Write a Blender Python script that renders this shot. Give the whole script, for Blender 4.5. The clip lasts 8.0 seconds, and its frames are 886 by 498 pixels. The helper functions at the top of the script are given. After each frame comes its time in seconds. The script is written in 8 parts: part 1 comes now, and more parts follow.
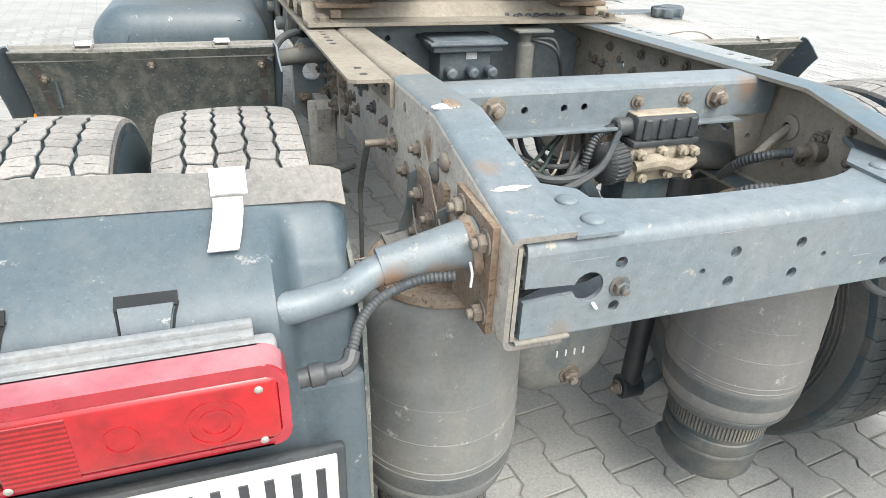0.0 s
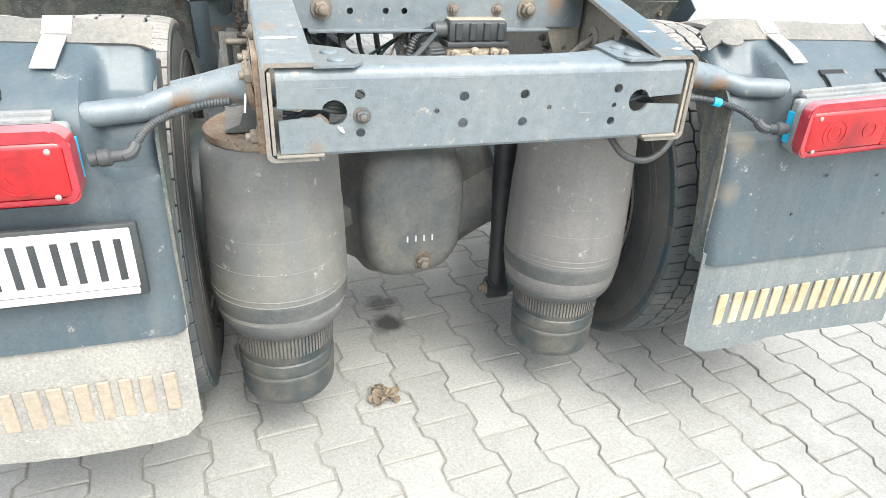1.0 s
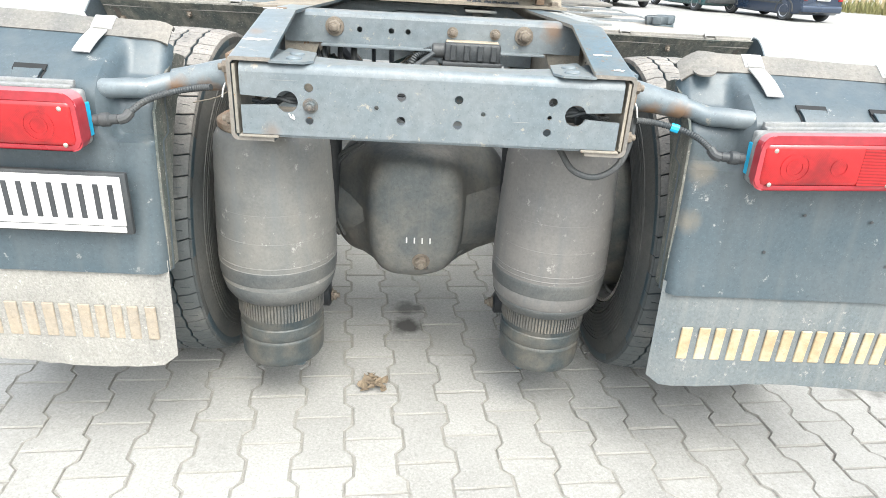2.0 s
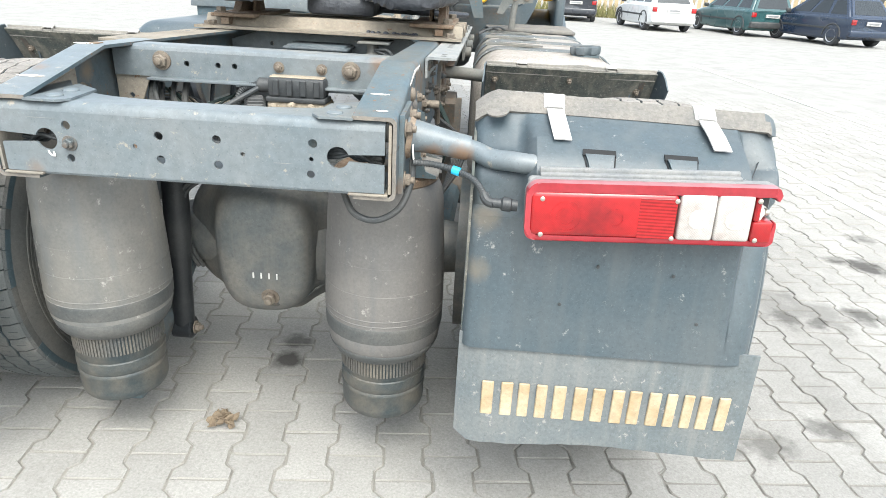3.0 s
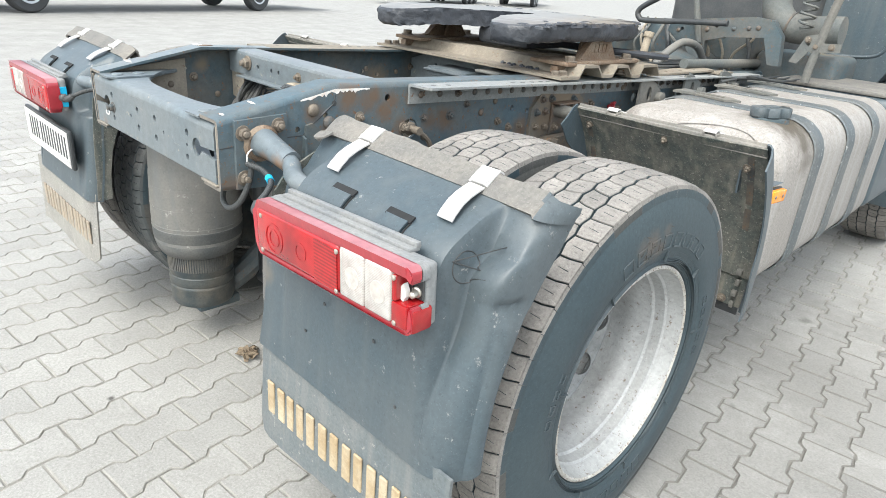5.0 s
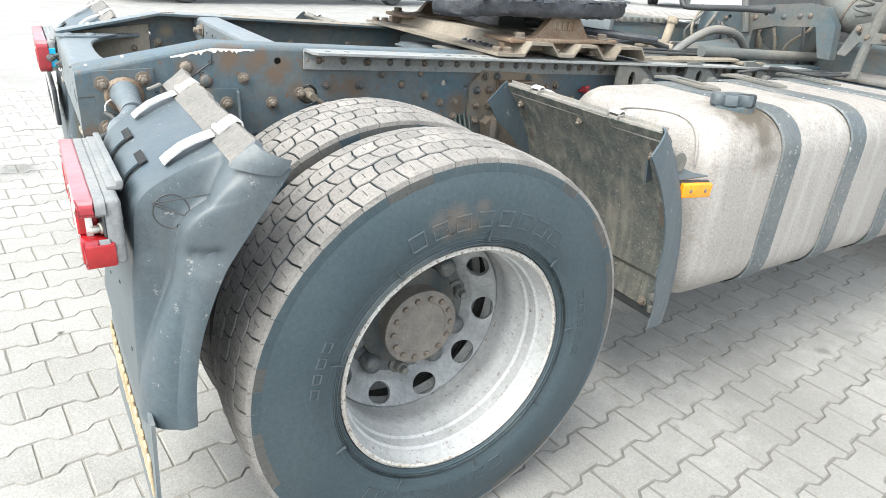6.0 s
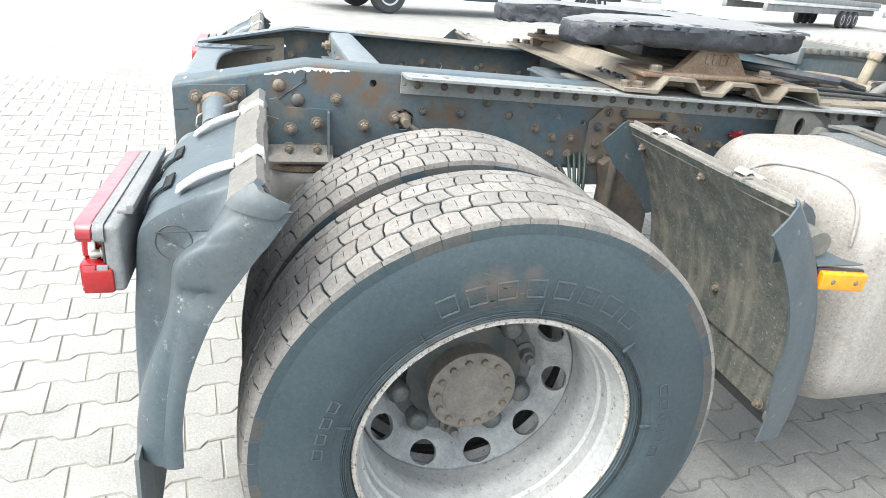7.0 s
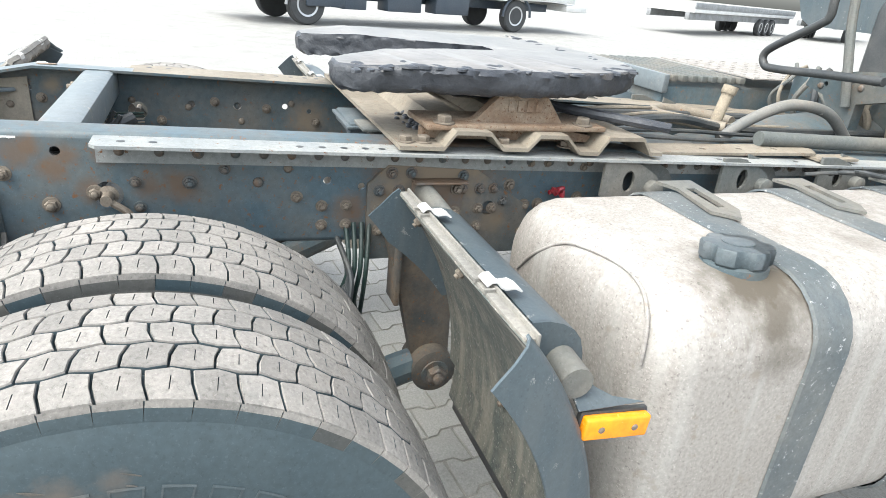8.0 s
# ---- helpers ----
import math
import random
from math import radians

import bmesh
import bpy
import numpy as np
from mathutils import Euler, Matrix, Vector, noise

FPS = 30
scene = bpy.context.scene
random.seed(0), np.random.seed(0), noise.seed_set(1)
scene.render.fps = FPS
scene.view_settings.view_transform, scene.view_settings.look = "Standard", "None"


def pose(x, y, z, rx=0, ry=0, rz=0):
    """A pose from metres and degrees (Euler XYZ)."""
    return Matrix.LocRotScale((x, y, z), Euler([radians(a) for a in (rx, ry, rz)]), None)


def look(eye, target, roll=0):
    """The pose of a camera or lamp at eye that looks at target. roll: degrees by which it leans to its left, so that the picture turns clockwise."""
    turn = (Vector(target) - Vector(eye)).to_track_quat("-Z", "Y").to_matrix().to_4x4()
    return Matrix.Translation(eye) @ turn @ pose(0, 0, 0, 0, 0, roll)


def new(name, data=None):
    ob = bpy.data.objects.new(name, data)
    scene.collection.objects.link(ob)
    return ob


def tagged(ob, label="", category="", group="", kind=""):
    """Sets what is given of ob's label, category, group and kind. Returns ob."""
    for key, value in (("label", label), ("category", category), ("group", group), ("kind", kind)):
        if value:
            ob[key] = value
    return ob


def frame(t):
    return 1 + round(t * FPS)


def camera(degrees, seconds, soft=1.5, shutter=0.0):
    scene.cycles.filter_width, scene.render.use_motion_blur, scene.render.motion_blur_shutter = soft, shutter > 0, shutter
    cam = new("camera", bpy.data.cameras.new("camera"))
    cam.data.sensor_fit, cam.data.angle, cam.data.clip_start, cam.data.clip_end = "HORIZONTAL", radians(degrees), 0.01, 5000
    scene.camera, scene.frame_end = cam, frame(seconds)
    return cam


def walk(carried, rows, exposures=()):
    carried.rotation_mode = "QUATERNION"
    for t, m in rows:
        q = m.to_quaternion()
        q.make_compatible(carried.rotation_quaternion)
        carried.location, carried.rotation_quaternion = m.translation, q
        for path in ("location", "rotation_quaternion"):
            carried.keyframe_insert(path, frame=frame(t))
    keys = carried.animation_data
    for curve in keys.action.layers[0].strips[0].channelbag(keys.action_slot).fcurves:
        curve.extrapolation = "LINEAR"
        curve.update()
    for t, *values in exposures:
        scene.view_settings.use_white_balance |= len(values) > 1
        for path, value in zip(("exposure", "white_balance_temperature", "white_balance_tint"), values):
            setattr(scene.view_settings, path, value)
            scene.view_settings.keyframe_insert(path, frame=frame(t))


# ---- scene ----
cam = camera(69.7, 8.0, 0.8)
PATH = [
    (0, (-0.737, -0.627, 1.424), (-0.154, 1.029, 0.467), 2.4),
    (0.5, (-0.581, -0.811, 1.368), (-0.011, 0.856, 0.421), 2.2),
    (1, (-0.448, -1.097, 1.3), (0.094, 0.58, 0.353), 2.8),
    (1.2, (-0.367, -1.209, 1.275), (0.106, 0.486, 0.324), 2.6),
    (2.3, (0.126, -1.344, 1.261), (0.096, 0.49, 0.463), 3.6),
    (2.5, (0.229, -1.312, 1.256), (0.167, 0.523, 0.464), 3.3),
    (3, (0.581, -1.25, 1.32), (0.505, 0.59, 0.539), 3.1),
    (3.5, (0.955, -1.298, 1.353), (0.869, 0.542, 0.575), 3.7),
    (4, (1.244, -1.211, 1.387), (0.686, 0.541, 0.6), 3.6),
    (4.2, (1.362, -1.116, 1.413), (0.647, 0.581, 0.633), 3.9),
    (5.3, (1.99, -0.496, 1.392), (0.573, 0.686, 0.619), 4.6),
    (5.5, (2.102, -0.379, 1.378), (0.625, 0.732, 0.616), 4.6),
    (6, (2.25, -0.084, 1.369), (0.728, 0.925, 0.554), 4.9),
    (6.5, (2.24, 0.095, 1.374), (0.568, 0.829, 0.559), 5.6),
    (7, (2.167, 0.226, 1.403), (0.423, 0.754, 0.579), 5.7),
    (7.5, (1.98, 0.492, 1.473), (0.228, 1.003, 0.654), 5.4),
    (8, (1.889, 0.802, 1.488), (0.183, 1.486, 0.699), 5.8),
]
EXPOSURES = [(0.0, 1.14, 6480, 5), (0.5, 1.36, 6480, 5), (1.0, 1.38, 6480, 5), (2.5, 1.33, 6480, 5), (4.0, 0.95, 6480, 5), (5.5, 1.08, 6450, 5), (6.5, 1.38, 6450, 5), (7.0, 1.31, 6450, 5), (8.0, 1.29, 6450, 5)]
walk(cam, [(t, look(eye, target, roll)) for t, eye, target, roll in PATH], EXPOSURES)

# ---- world and light ----
world = bpy.data.worlds.new("sky")
scene.world = world
world.use_nodes = True
wn = world.node_tree
sky = wn.nodes.new("ShaderNodeTexSky")
sky.sky_type, sky.sun_disc = "NISHITA", False
sky.sun_elevation, sky.sun_rotation = radians(57), radians(162)
sky.air_density, sky.dust_density, sky.ozone_density = 1.0, 4.0, 1.0
pale = wn.nodes.new("ShaderNodeHueSaturation")
pale.inputs["Saturation"].default_value = 0.45
wn.links.new(sky.outputs[0], pale.inputs["Color"])
wn.links.new(pale.outputs[0], wn.nodes["Background"].inputs[0])
wn.nodes["Background"].inputs[1].default_value = 0.235
sun = new("sun", bpy.data.lights.new("sun", "SUN"))
sun.data.energy, sun.data.angle, sun.data.color = 0.75, radians(60), (1.0, 0.985, 0.96)
sun.matrix_world = look((2.2, -6.6, 10.6), (0, 0, 0))


# ---- materials ----
def mat(name, base, rough=0.6, metal=0.0, second=None, amount=0.5, scale=4.0, fine=60.0, bump=0.15, speck=None, speck_amount=0.0, per_piece=0.0, spots=(), grit=0.13, streak=None, blot=(0.055, 0.052, 0.048), ragged=9.0, fleck=0.22, edge=1.85):
    """A surface with a base colour, a second colour in patches, fine grain, specks and relief."""
    m = bpy.data.materials.new(name)
    m.use_nodes = True
    t = m.node_tree
    n, l = t.nodes, t.links
    b = n["Principled BSDF"]
    b.inputs["Roughness"].default_value, b.inputs["Metallic"].default_value = rough, metal
    geo = n.new("ShaderNodeNewGeometry")
    where = geo.outputs["Position"]

    def cloud(s, detail=5.0, rough_=0.6):
        c = n.new("ShaderNodeTexNoise")
        c.inputs["Scale"].default_value, c.inputs["Detail"].default_value, c.inputs["Roughness"].default_value = s, detail, rough_
        l.new(where, c.inputs["Vector"])
        return c.outputs[0]

    def ramp(value, low, high):
        r = n.new("ShaderNodeMapRange")
        r.inputs[1].default_value, r.inputs[2].default_value = low, high
        l.new(value, r.inputs[0])
        return r.outputs[0]

    def mix(kind, fac, a, c):
        x = n.new("ShaderNodeMix")
        x.data_type, x.blend_type = "RGBA", kind
        if isinstance(fac, float):
            x.inputs[0].default_value = fac
        else:
            l.new(fac, x.inputs[0])
        for slot, v in ((6, a), (7, c)):
            if isinstance(v, tuple):
                x.inputs[slot].default_value = (*v, 1)
            else:
                l.new(v, x.inputs[slot])
        return x.outputs[2]

    def times(v, k):
        x = n.new("ShaderNodeMath")
        x.operation = "MULTIPLY"
        l.new(v, x.inputs[0])
        x.inputs[1].default_value = k
        return x.outputs[0]

    second = second or tuple(min(1.0, 1.35 * v + 0.02) for v in base)
    big = cloud(scale)
    col = mix("MIX", times(ramp(big, 0.38, 0.68), amount), base, second)
    grain = cloud(fine, 3.0)
    g = n.new("ShaderNodeMapRange")
    g.inputs[1].default_value, g.inputs[2].default_value, g.inputs[3].default_value, g.inputs[4].default_value = 0.3, 0.7, 1 - grit, 1 + grit
    l.new(grain, g.inputs[0])
    tone = n.new("ShaderNodeCombineColor")
    for i in range(3):
        l.new(g.outputs[0], tone.inputs[i])
    col = mix("MULTIPLY", 1.0, col, tone.outputs[0])
    if fleck:
        dots = ramp(cloud(230.0, 2.0, 0.6), 0.60, 0.70)
        col = mix("MIX", times(dots, fleck), col, tuple(min(0.8, 1.7 * v + 0.05) for v in base))
        pits = ramp(cloud(150.0, 3.0, 0.6), 0.40, 0.31)
        col = mix("MIX", times(pits, 1.4 * fleck), col, tuple(0.35 * v for v in base))
    if speck:
        dots = ramp(cloud(scale * 9, 8.0, 0.75), 0.62 - 0.2 * speck_amount, 0.66 - 0.2 * speck_amount + 0.02)
        col = mix("MIX", dots, col, speck)
    if streak:
        mp = n.new("ShaderNodeMapping")
        mp.inputs["Scale"].default_value = (26, 26, 2.2)
        l.new(where, mp.inputs["Vector"])
        c = n.new("ShaderNodeTexNoise")
        c.inputs["Scale"].default_value, c.inputs["Detail"].default_value = 1.0, 4.0
        l.new(mp.outputs[0], c.inputs["Vector"])
        col = mix("MIX", times(ramp(c.outputs[0], 0.5, 0.72), 0.6), col, streak)
    if per_piece:
        info = n.new("ShaderNodeObjectInfo")
        isl = n.new("ShaderNodeNewGeometry")
        add = n.new("ShaderNodeMath")
        add.operation = "ADD"
        l.new(info.outputs["Random"], add.inputs[0])
        l.new(isl.outputs["Random Per Island"], add.inputs[1])
        fr = n.new("ShaderNodeMath")
        fr.operation = "FRACT"
        l.new(add.outputs[0], fr.inputs[0])
        g2 = n.new("ShaderNodeMapRange")
        g2.inputs[3].default_value, g2.inputs[4].default_value = 1 - per_piece, 1 + per_piece
        l.new(fr.outputs[0], g2.inputs[0])
        tone = n.new("ShaderNodeCombineColor")
        for i in range(3):
            l.new(g2.outputs[0], tone.inputs[i])
        col = mix("MULTIPLY", 1.0, col, tone.outputs[0])
    if spots:
        # spots: soft discs of stain, rust and painted shade with ragged edges
        total = None
        for x, y, z, rad, strength in spots:
            sub = n.new("ShaderNodeVectorMath")
            sub.operation = "DISTANCE"
            l.new(where, sub.inputs[0])
            sub.inputs[1].default_value = (x, y, z)
            rag = n.new("ShaderNodeMath")
            rag.operation = "MULTIPLY_ADD"
            l.new(cloud(ragged), rag.inputs[0])
            rag.inputs[1].default_value = 1.3 * rad
            l.new(sub.outputs["Value"], rag.inputs[2])
            r = n.new("ShaderNodeMapRange")
            r.inputs[1].default_value, r.inputs[2].default_value = 1.0 * rad, edge * rad
            r.inputs[3].default_value, r.inputs[4].default_value = strength, 0.0
            l.new(rag.outputs[0], r.inputs[0])
            if total is None:
                total = r.outputs[0]
            else:
                mx = n.new("ShaderNodeMath")
                mx.operation = "MAXIMUM"
                l.new(total, mx.inputs[0])
                l.new(r.outputs[0], mx.inputs[1])
                total = mx.outputs[0]
        col = mix("MIX", total, col, blot)
    l.new(col, b.inputs["Base Color"])
    rr = n.new("ShaderNodeMapRange")
    rr.inputs[3].default_value, rr.inputs[4].default_value = max(0.02, rough - 0.12), min(1.0, rough + 0.12)
    l.new(big, rr.inputs[0])
    l.new(rr.outputs[0], b.inputs["Roughness"])
    if bump:
        bp = n.new("ShaderNodeBump")
        bp.inputs["Strength"].default_value, bp.inputs["Distance"].default_value = bump, 0.004
        l.new(grain, bp.inputs["Height"])
        l.new(bp.outputs[0], b.inputs["Normal"])
    return m


RUST = (0.16, 0.075, 0.03)
FRAME_SPOTS = [(x, y, z, r, k) for s_ in (-1, 1) for x, y, z, r, k in ((s_ * 0.445, 0.105, 1.0, 0.028, 0.95), (s_ * 0.49, 0.09, 0.962, 0.036, 0.95), (s_ * 0.555, 0.085, 0.972, 0.03, 0.9), (s_ * 0.40, 0.16, 1.09, 0.02, 0.6))] + [(-0.34, 0.0, 0.91, 0.02, 0.35), (0.32, 0.46, 1.10, 0.03, 0.7)]
M_FRAME = mat("chassis_paint", (0.116, 0.142, 0.157), 0.42, 0, (0.172, 0.183, 0.185), 0.7, 3.5, 45, 0.08, (0.27, 0.25, 0.21), 0.10, spots=FRAME_SPOTS, blot=(0.19, 0.11, 0.06), ragged=42.0)
RUST_SPOTS = [(0.425, 0.262, 1.06, 0.030, 0.8), (0.425, 0.375, 1.088, 0.042, 0.85), (0.425, 0.44, 1.075, 0.036, 0.7), (0.425, 0.53, 1.07, 0.030, 0.75), (0.425, 0.57, 0.995, 0.034, 0.8), (0.425, 0.30, 1.005, 0.03, 0.6),
              (0.425, 0.49, 0.965, 0.02, 0.9), (0.425, 0.03, 0.90, 0.03, 0.6), (0.425, 0.68, 1.0, 0.03, 0.7), (0.425, 1.13, 0.93, 0.05, 0.75), (0.425, 1.4, 1.0, 0.05, 0.6), (0.437, 1.36, 1.04, 0.16, 0.9), (0.437, 1.27, 1.05, 0.12, 0.8), (0.425, 0.744, 1.004, 0.045, 0.8), (0.425, 0.461, 1.09, 0.03, 0.85), (0.425, 0.50, 1.045, 0.035, 0.8), (0.425, 0.60, 1.08, 0.03, 0.8), (0.437, 1.253, 0.97, 0.09, 0.75), (0.437, 1.52, 0.9, 0.04, 0.7), (-0.425, 0.08, 1.0, 0.06, 0.8), (-0.425, 0.36, 1.06, 0.03, 0.8), (-0.425, 1.15, 0.97, 0.07, 0.7)]
M_FRAME_DIRTY = mat("dirty_chassis_paint", (0.055, 0.085, 0.10), 0.6, 0, (0.13, 0.115, 0.095), 0.8, 5, 50, 0.2, RUST, 0.12, spots=RUST_SPOTS, blot=(0.20, 0.15, 0.10), ragged=30.0)
M_RAIL = mat("rail_paint", (0.068, 0.104, 0.125), 0.5, 0, (0.12, 0.12, 0.11), 0.8, 6.5, 45, 0.15, RUST, 0.2, spots=RUST_SPOTS, blot=(0.135, 0.085, 0.052), ragged=38.0, grit=0.12)
M_RAIL_DUSTY = mat("dusty_rail_paint", (0.40, 0.365, 0.31), 0.8, 0, (0.27, 0.26, 0.24), 0.85, 5.0, 70, 0.25, RUST, 0.2, spots=RUST_SPOTS, blot=(0.16, 0.09, 0.045), ragged=38.0, grit=0.14)
M_RAIL_INSIDE = mat("dusty_rail_inside", (0.26, 0.228, 0.182), 0.8, 0, (0.145, 0.142, 0.13), 0.8, 4.0, 60, 0.2, RUST, 0.1)
M_RUST = mat("rusty_steel", (0.165, 0.112, 0.074), 0.85, 0, (0.25, 0.212, 0.165), 0.8, 14, 120, 0.5, (0.10, 0.045, 0.02), 0.3, grit=0.16)
M_BOLT = mat("dusty_bolt_steel", (0.20, 0.172, 0.138), 0.7, 0.3, (0.125, 0.10, 0.08), 0.8, 30, 200, 0.3)
M_BOLT_DARK = mat("painted_bolt_steel", (0.075, 0.09, 0.095), 0.6, 0.1, (0.17, 0.11, 0.07), 0.8, 25, 200, 0.3)
M_PLASTIC = mat("guard_plastic", (0.052, 0.074, 0.088), 0.42, 0, (0.086, 0.098, 0.104), 0.7, 3.0, 90, 0.10, (0.26, 0.26, 0.25), 0.02, streak=(0.088, 0.102, 0.108), grit=0.1,
                spots=[(-0.62, 0.07, 1.02, 0.045, 0.6), (-0.61, 0.02, 0.9, 0.035, 0.5), (0.615, 0.03, 0.86, 0.035, 0.55), (0.605, 0.02, 0.74, 0.03, 0.5), (0.61, 0.05, 0.97, 0.03, 0.5)], blot=(0.20, 0.165, 0.12), ragged=30.0)
M_EDGE_DUSTY = mat("muddy_plastic_edge", (0.22, 0.208, 0.185), 0.85, 0, (0.13, 0.128, 0.12), 0.7, 8.0, 110, 0.35, grit=0.16)
M_PLASTIC_DUSTY = mat("dusty_plastic", (0.178, 0.166, 0.148), 0.85, 0, (0.10, 0.103, 0.102), 0.8, 7.0, 110, 0.35, grit=0.16)
M_GUARD_INSIDE = mat("muddy_plastic", (0.062, 0.074, 0.068), 0.8, 0, (0.135, 0.128, 0.11), 0.9, 14.0, 80, 0.5, (0.27, 0.255, 0.225), 0.22, streak=(0.24, 0.222, 0.185), grit=0.2, fleck=0.4)
M_FLAP = mat("rubber_flap", (0.10, 0.12, 0.128), 0.75, 0, (0.17, 0.175, 0.17), 0.7, 5.0, 120, 0.25, (0.27, 0.265, 0.25), 0.1, streak=(0.2, 0.2, 0.19))
M_FLAP_DUSTY = mat("dusty_rubber_flap", (0.27, 0.26, 0.235), 0.85, 0, (0.19, 0.185, 0.175), 0.7, 6.0, 160, 0.6, (0.4, 0.38, 0.34), 0.15, grit=0.16)
M_GOLD_DUSTY = mat("dusty_gold_paint", (0.30, 0.25, 0.19), 0.8, 0, (0.25, 0.222, 0.185), 0.8, 14, 80, 0.1, (0.27, 0.25, 0.21), 0.2)
M_GOLD = mat("worn_gold_paint", (0.34, 0.255, 0.15), 0.6, 0, (0.46, 0.40, 0.29), 0.8, 14, 80, 0.1, (0.30, 0.27, 0.2), 0.1)
M_BAG = mat("dusty_rubber", (0.115, 0.118, 0.114), 0.58, 0, (0.235, 0.218, 0.19), 0.9, 3.2, 130, 0.12, (0.30, 0.29, 0.27), 0.06, streak=(0.13, 0.14, 0.143), grit=0.09, fleck=0.1)
M_HANGER = mat("rusty_hanger_casting", (0.055, 0.058, 0.057), 0.7, 0, (0.15, 0.115, 0.082), 0.85, 9.0, 80, 0.3, RUST, 0.2)
M_BULB_SPOT = mat("amber_behind_lens", (0.44, 0.42, 0.39), 0.25, 0, (0.43, 0.37, 0.33), 0.7, 30, 90, 0.03, fleck=0)
# flat black that paints the shade in latch slots and gaps
M_SLOT_SHADE = mat("slot_shade_black", (0.012, 0.013, 0.014), 0.95, 0, fleck=0)
M_SHOCK = mat("black_damper_paint", (0.014, 0.017, 0.02), 0.5, 0, (0.05, 0.052, 0.052), 0.6, 9.0, 120, 0.12)
M_GREEN_TUBE = mat("dark_green_tube", (0.014, 0.035, 0.031), 0.5, 0, (0.045, 0.056, 0.05), 0.7, 10, 120, 0.1)
M_BAG_BAND = mat("rolled_rubber", (0.06, 0.066, 0.067), 0.65, 0, (0.125, 0.12, 0.11), 0.7, 8.0, 130, 0.15)
M_BAG_RIBS = mat("ribbed_rubber", (0.075, 0.077, 0.075), 0.75, 0, (0.155, 0.138, 0.112), 0.8, 10.0, 130, 0.15)
M_LAMP_BODY = mat("grey_lamp_housing", (0.17, 0.18, 0.185), 0.6, 0, (0.27, 0.265, 0.25), 0.7, 9.0, 120, 0.2, grit=0.14)
M_BAG_GREY = mat("grey_dusty_rubber", (0.125, 0.121, 0.116), 0.55, 0, (0.19, 0.178, 0.163), 0.9, 3.2, 130, 0.12, (0.28, 0.27, 0.25), 0.05, streak=(0.10, 0.108, 0.112), grit=0.09, fleck=0.1)
M_TYRE_DUSTY = mat("dusty_sidewall_rubber", (0.042, 0.046, 0.046), 0.8, 0, (0.09, 0.086, 0.077), 0.85, 4.0, 90, 0.2)
M_BAG_DARK = mat("dark_rubber", (0.03, 0.042, 0.047), 0.5, 0, (0.12, 0.108, 0.088), 0.8, 11.0, 130, 0.15)
# the spots paint shade onto the inner tyres behind guards and air springs
M_TREAD = mat("dusty_tread_rubber_with_shade", (0.232, 0.217, 0.199), 0.9, 0, (0.145, 0.14, 0.132), 0.75, 9.0, 150, 0.4, per_piece=0.14, grit=0.16,
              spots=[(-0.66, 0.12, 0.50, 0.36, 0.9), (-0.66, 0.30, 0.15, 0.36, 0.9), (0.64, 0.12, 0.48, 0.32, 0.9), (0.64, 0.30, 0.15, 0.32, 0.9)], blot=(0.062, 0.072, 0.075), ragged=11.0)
SCUFFS = [(1.235, 0.575, 0.888, 0.026, 0.55), (1.235, 0.618, 0.888, 0.036, 0.8), (1.235, 0.652, 0.868, 0.03, 0.7), (1.235, 0.682, 0.908, 0.02, 0.6), (1.235, 0.60, 0.852, 0.018, 0.55)]
M_TYRE = mat("sidewall_rubber", (0.027, 0.045, 0.055), 0.55, 0, (0.05, 0.069, 0.077), 0.7, 3.0, 90, 0.12, spots=SCUFFS, blot=(0.098, 0.084, 0.072), ragged=70.0)
M_TYRE_MARK = mat("raised_sidewall_rubber", (0.040, 0.056, 0.064), 0.55, 0, (0.075, 0.088, 0.094), 0.7, 9.0, 90, 0.1, spots=SCUFFS, blot=(0.098, 0.084, 0.072), ragged=70.0)
M_SCUFF = mat("muddy_scuff", (0.07, 0.068, 0.063), 0.9, 0, (0.125, 0.11, 0.095), 0.8, 25, 150, 0.4)
M_RIM = mat("scuffed_wheel_paint", (0.40, 0.408, 0.405), 0.5, 0.1, (0.31, 0.312, 0.305), 0.7, 7.0, 60, 0.2, (0.16, 0.12, 0.09), 0.16)
M_RIM_EDGE = mat("chipped_rim_edge", (0.48, 0.47, 0.44), 0.6, 0.1, (0.34, 0.31, 0.27), 0.8, 16.0, 90, 0.3, (0.13, 0.085, 0.055), 0.42)
M_DISC = mat("dirty_wheel_disc", (0.29, 0.298, 0.296), 0.5, 0.1, (0.155, 0.163, 0.167), 0.85, 9.0, 70, 0.25, (0.11, 0.10, 0.09), 0.16)
M_NUT_AND_SHADE = mat("nut_cap_and_recess_shade", (0.075, 0.09, 0.097), 0.45, 0.2, (0.19, 0.175, 0.15), 0.6, 30, 120, 0.2)
M_HUB = mat("dusty_hub_casting", (0.2, 0.18, 0.155), 0.8, 0.1, (0.11, 0.105, 0.1), 0.7, 20, 120, 0.4)
M_AXLE = mat("dusty_axle_casting", (0.078, 0.087, 0.088), 0.6, 0, (0.19, 0.173, 0.148), 0.9, 5.5, 80, 0.25, streak=(0.15, 0.14, 0.122))
M_CAST = mat("dusty_casting", (0.10, 0.11, 0.107), 0.75, 0, (0.18, 0.163, 0.138), 0.8, 4.0, 70, 0.2)
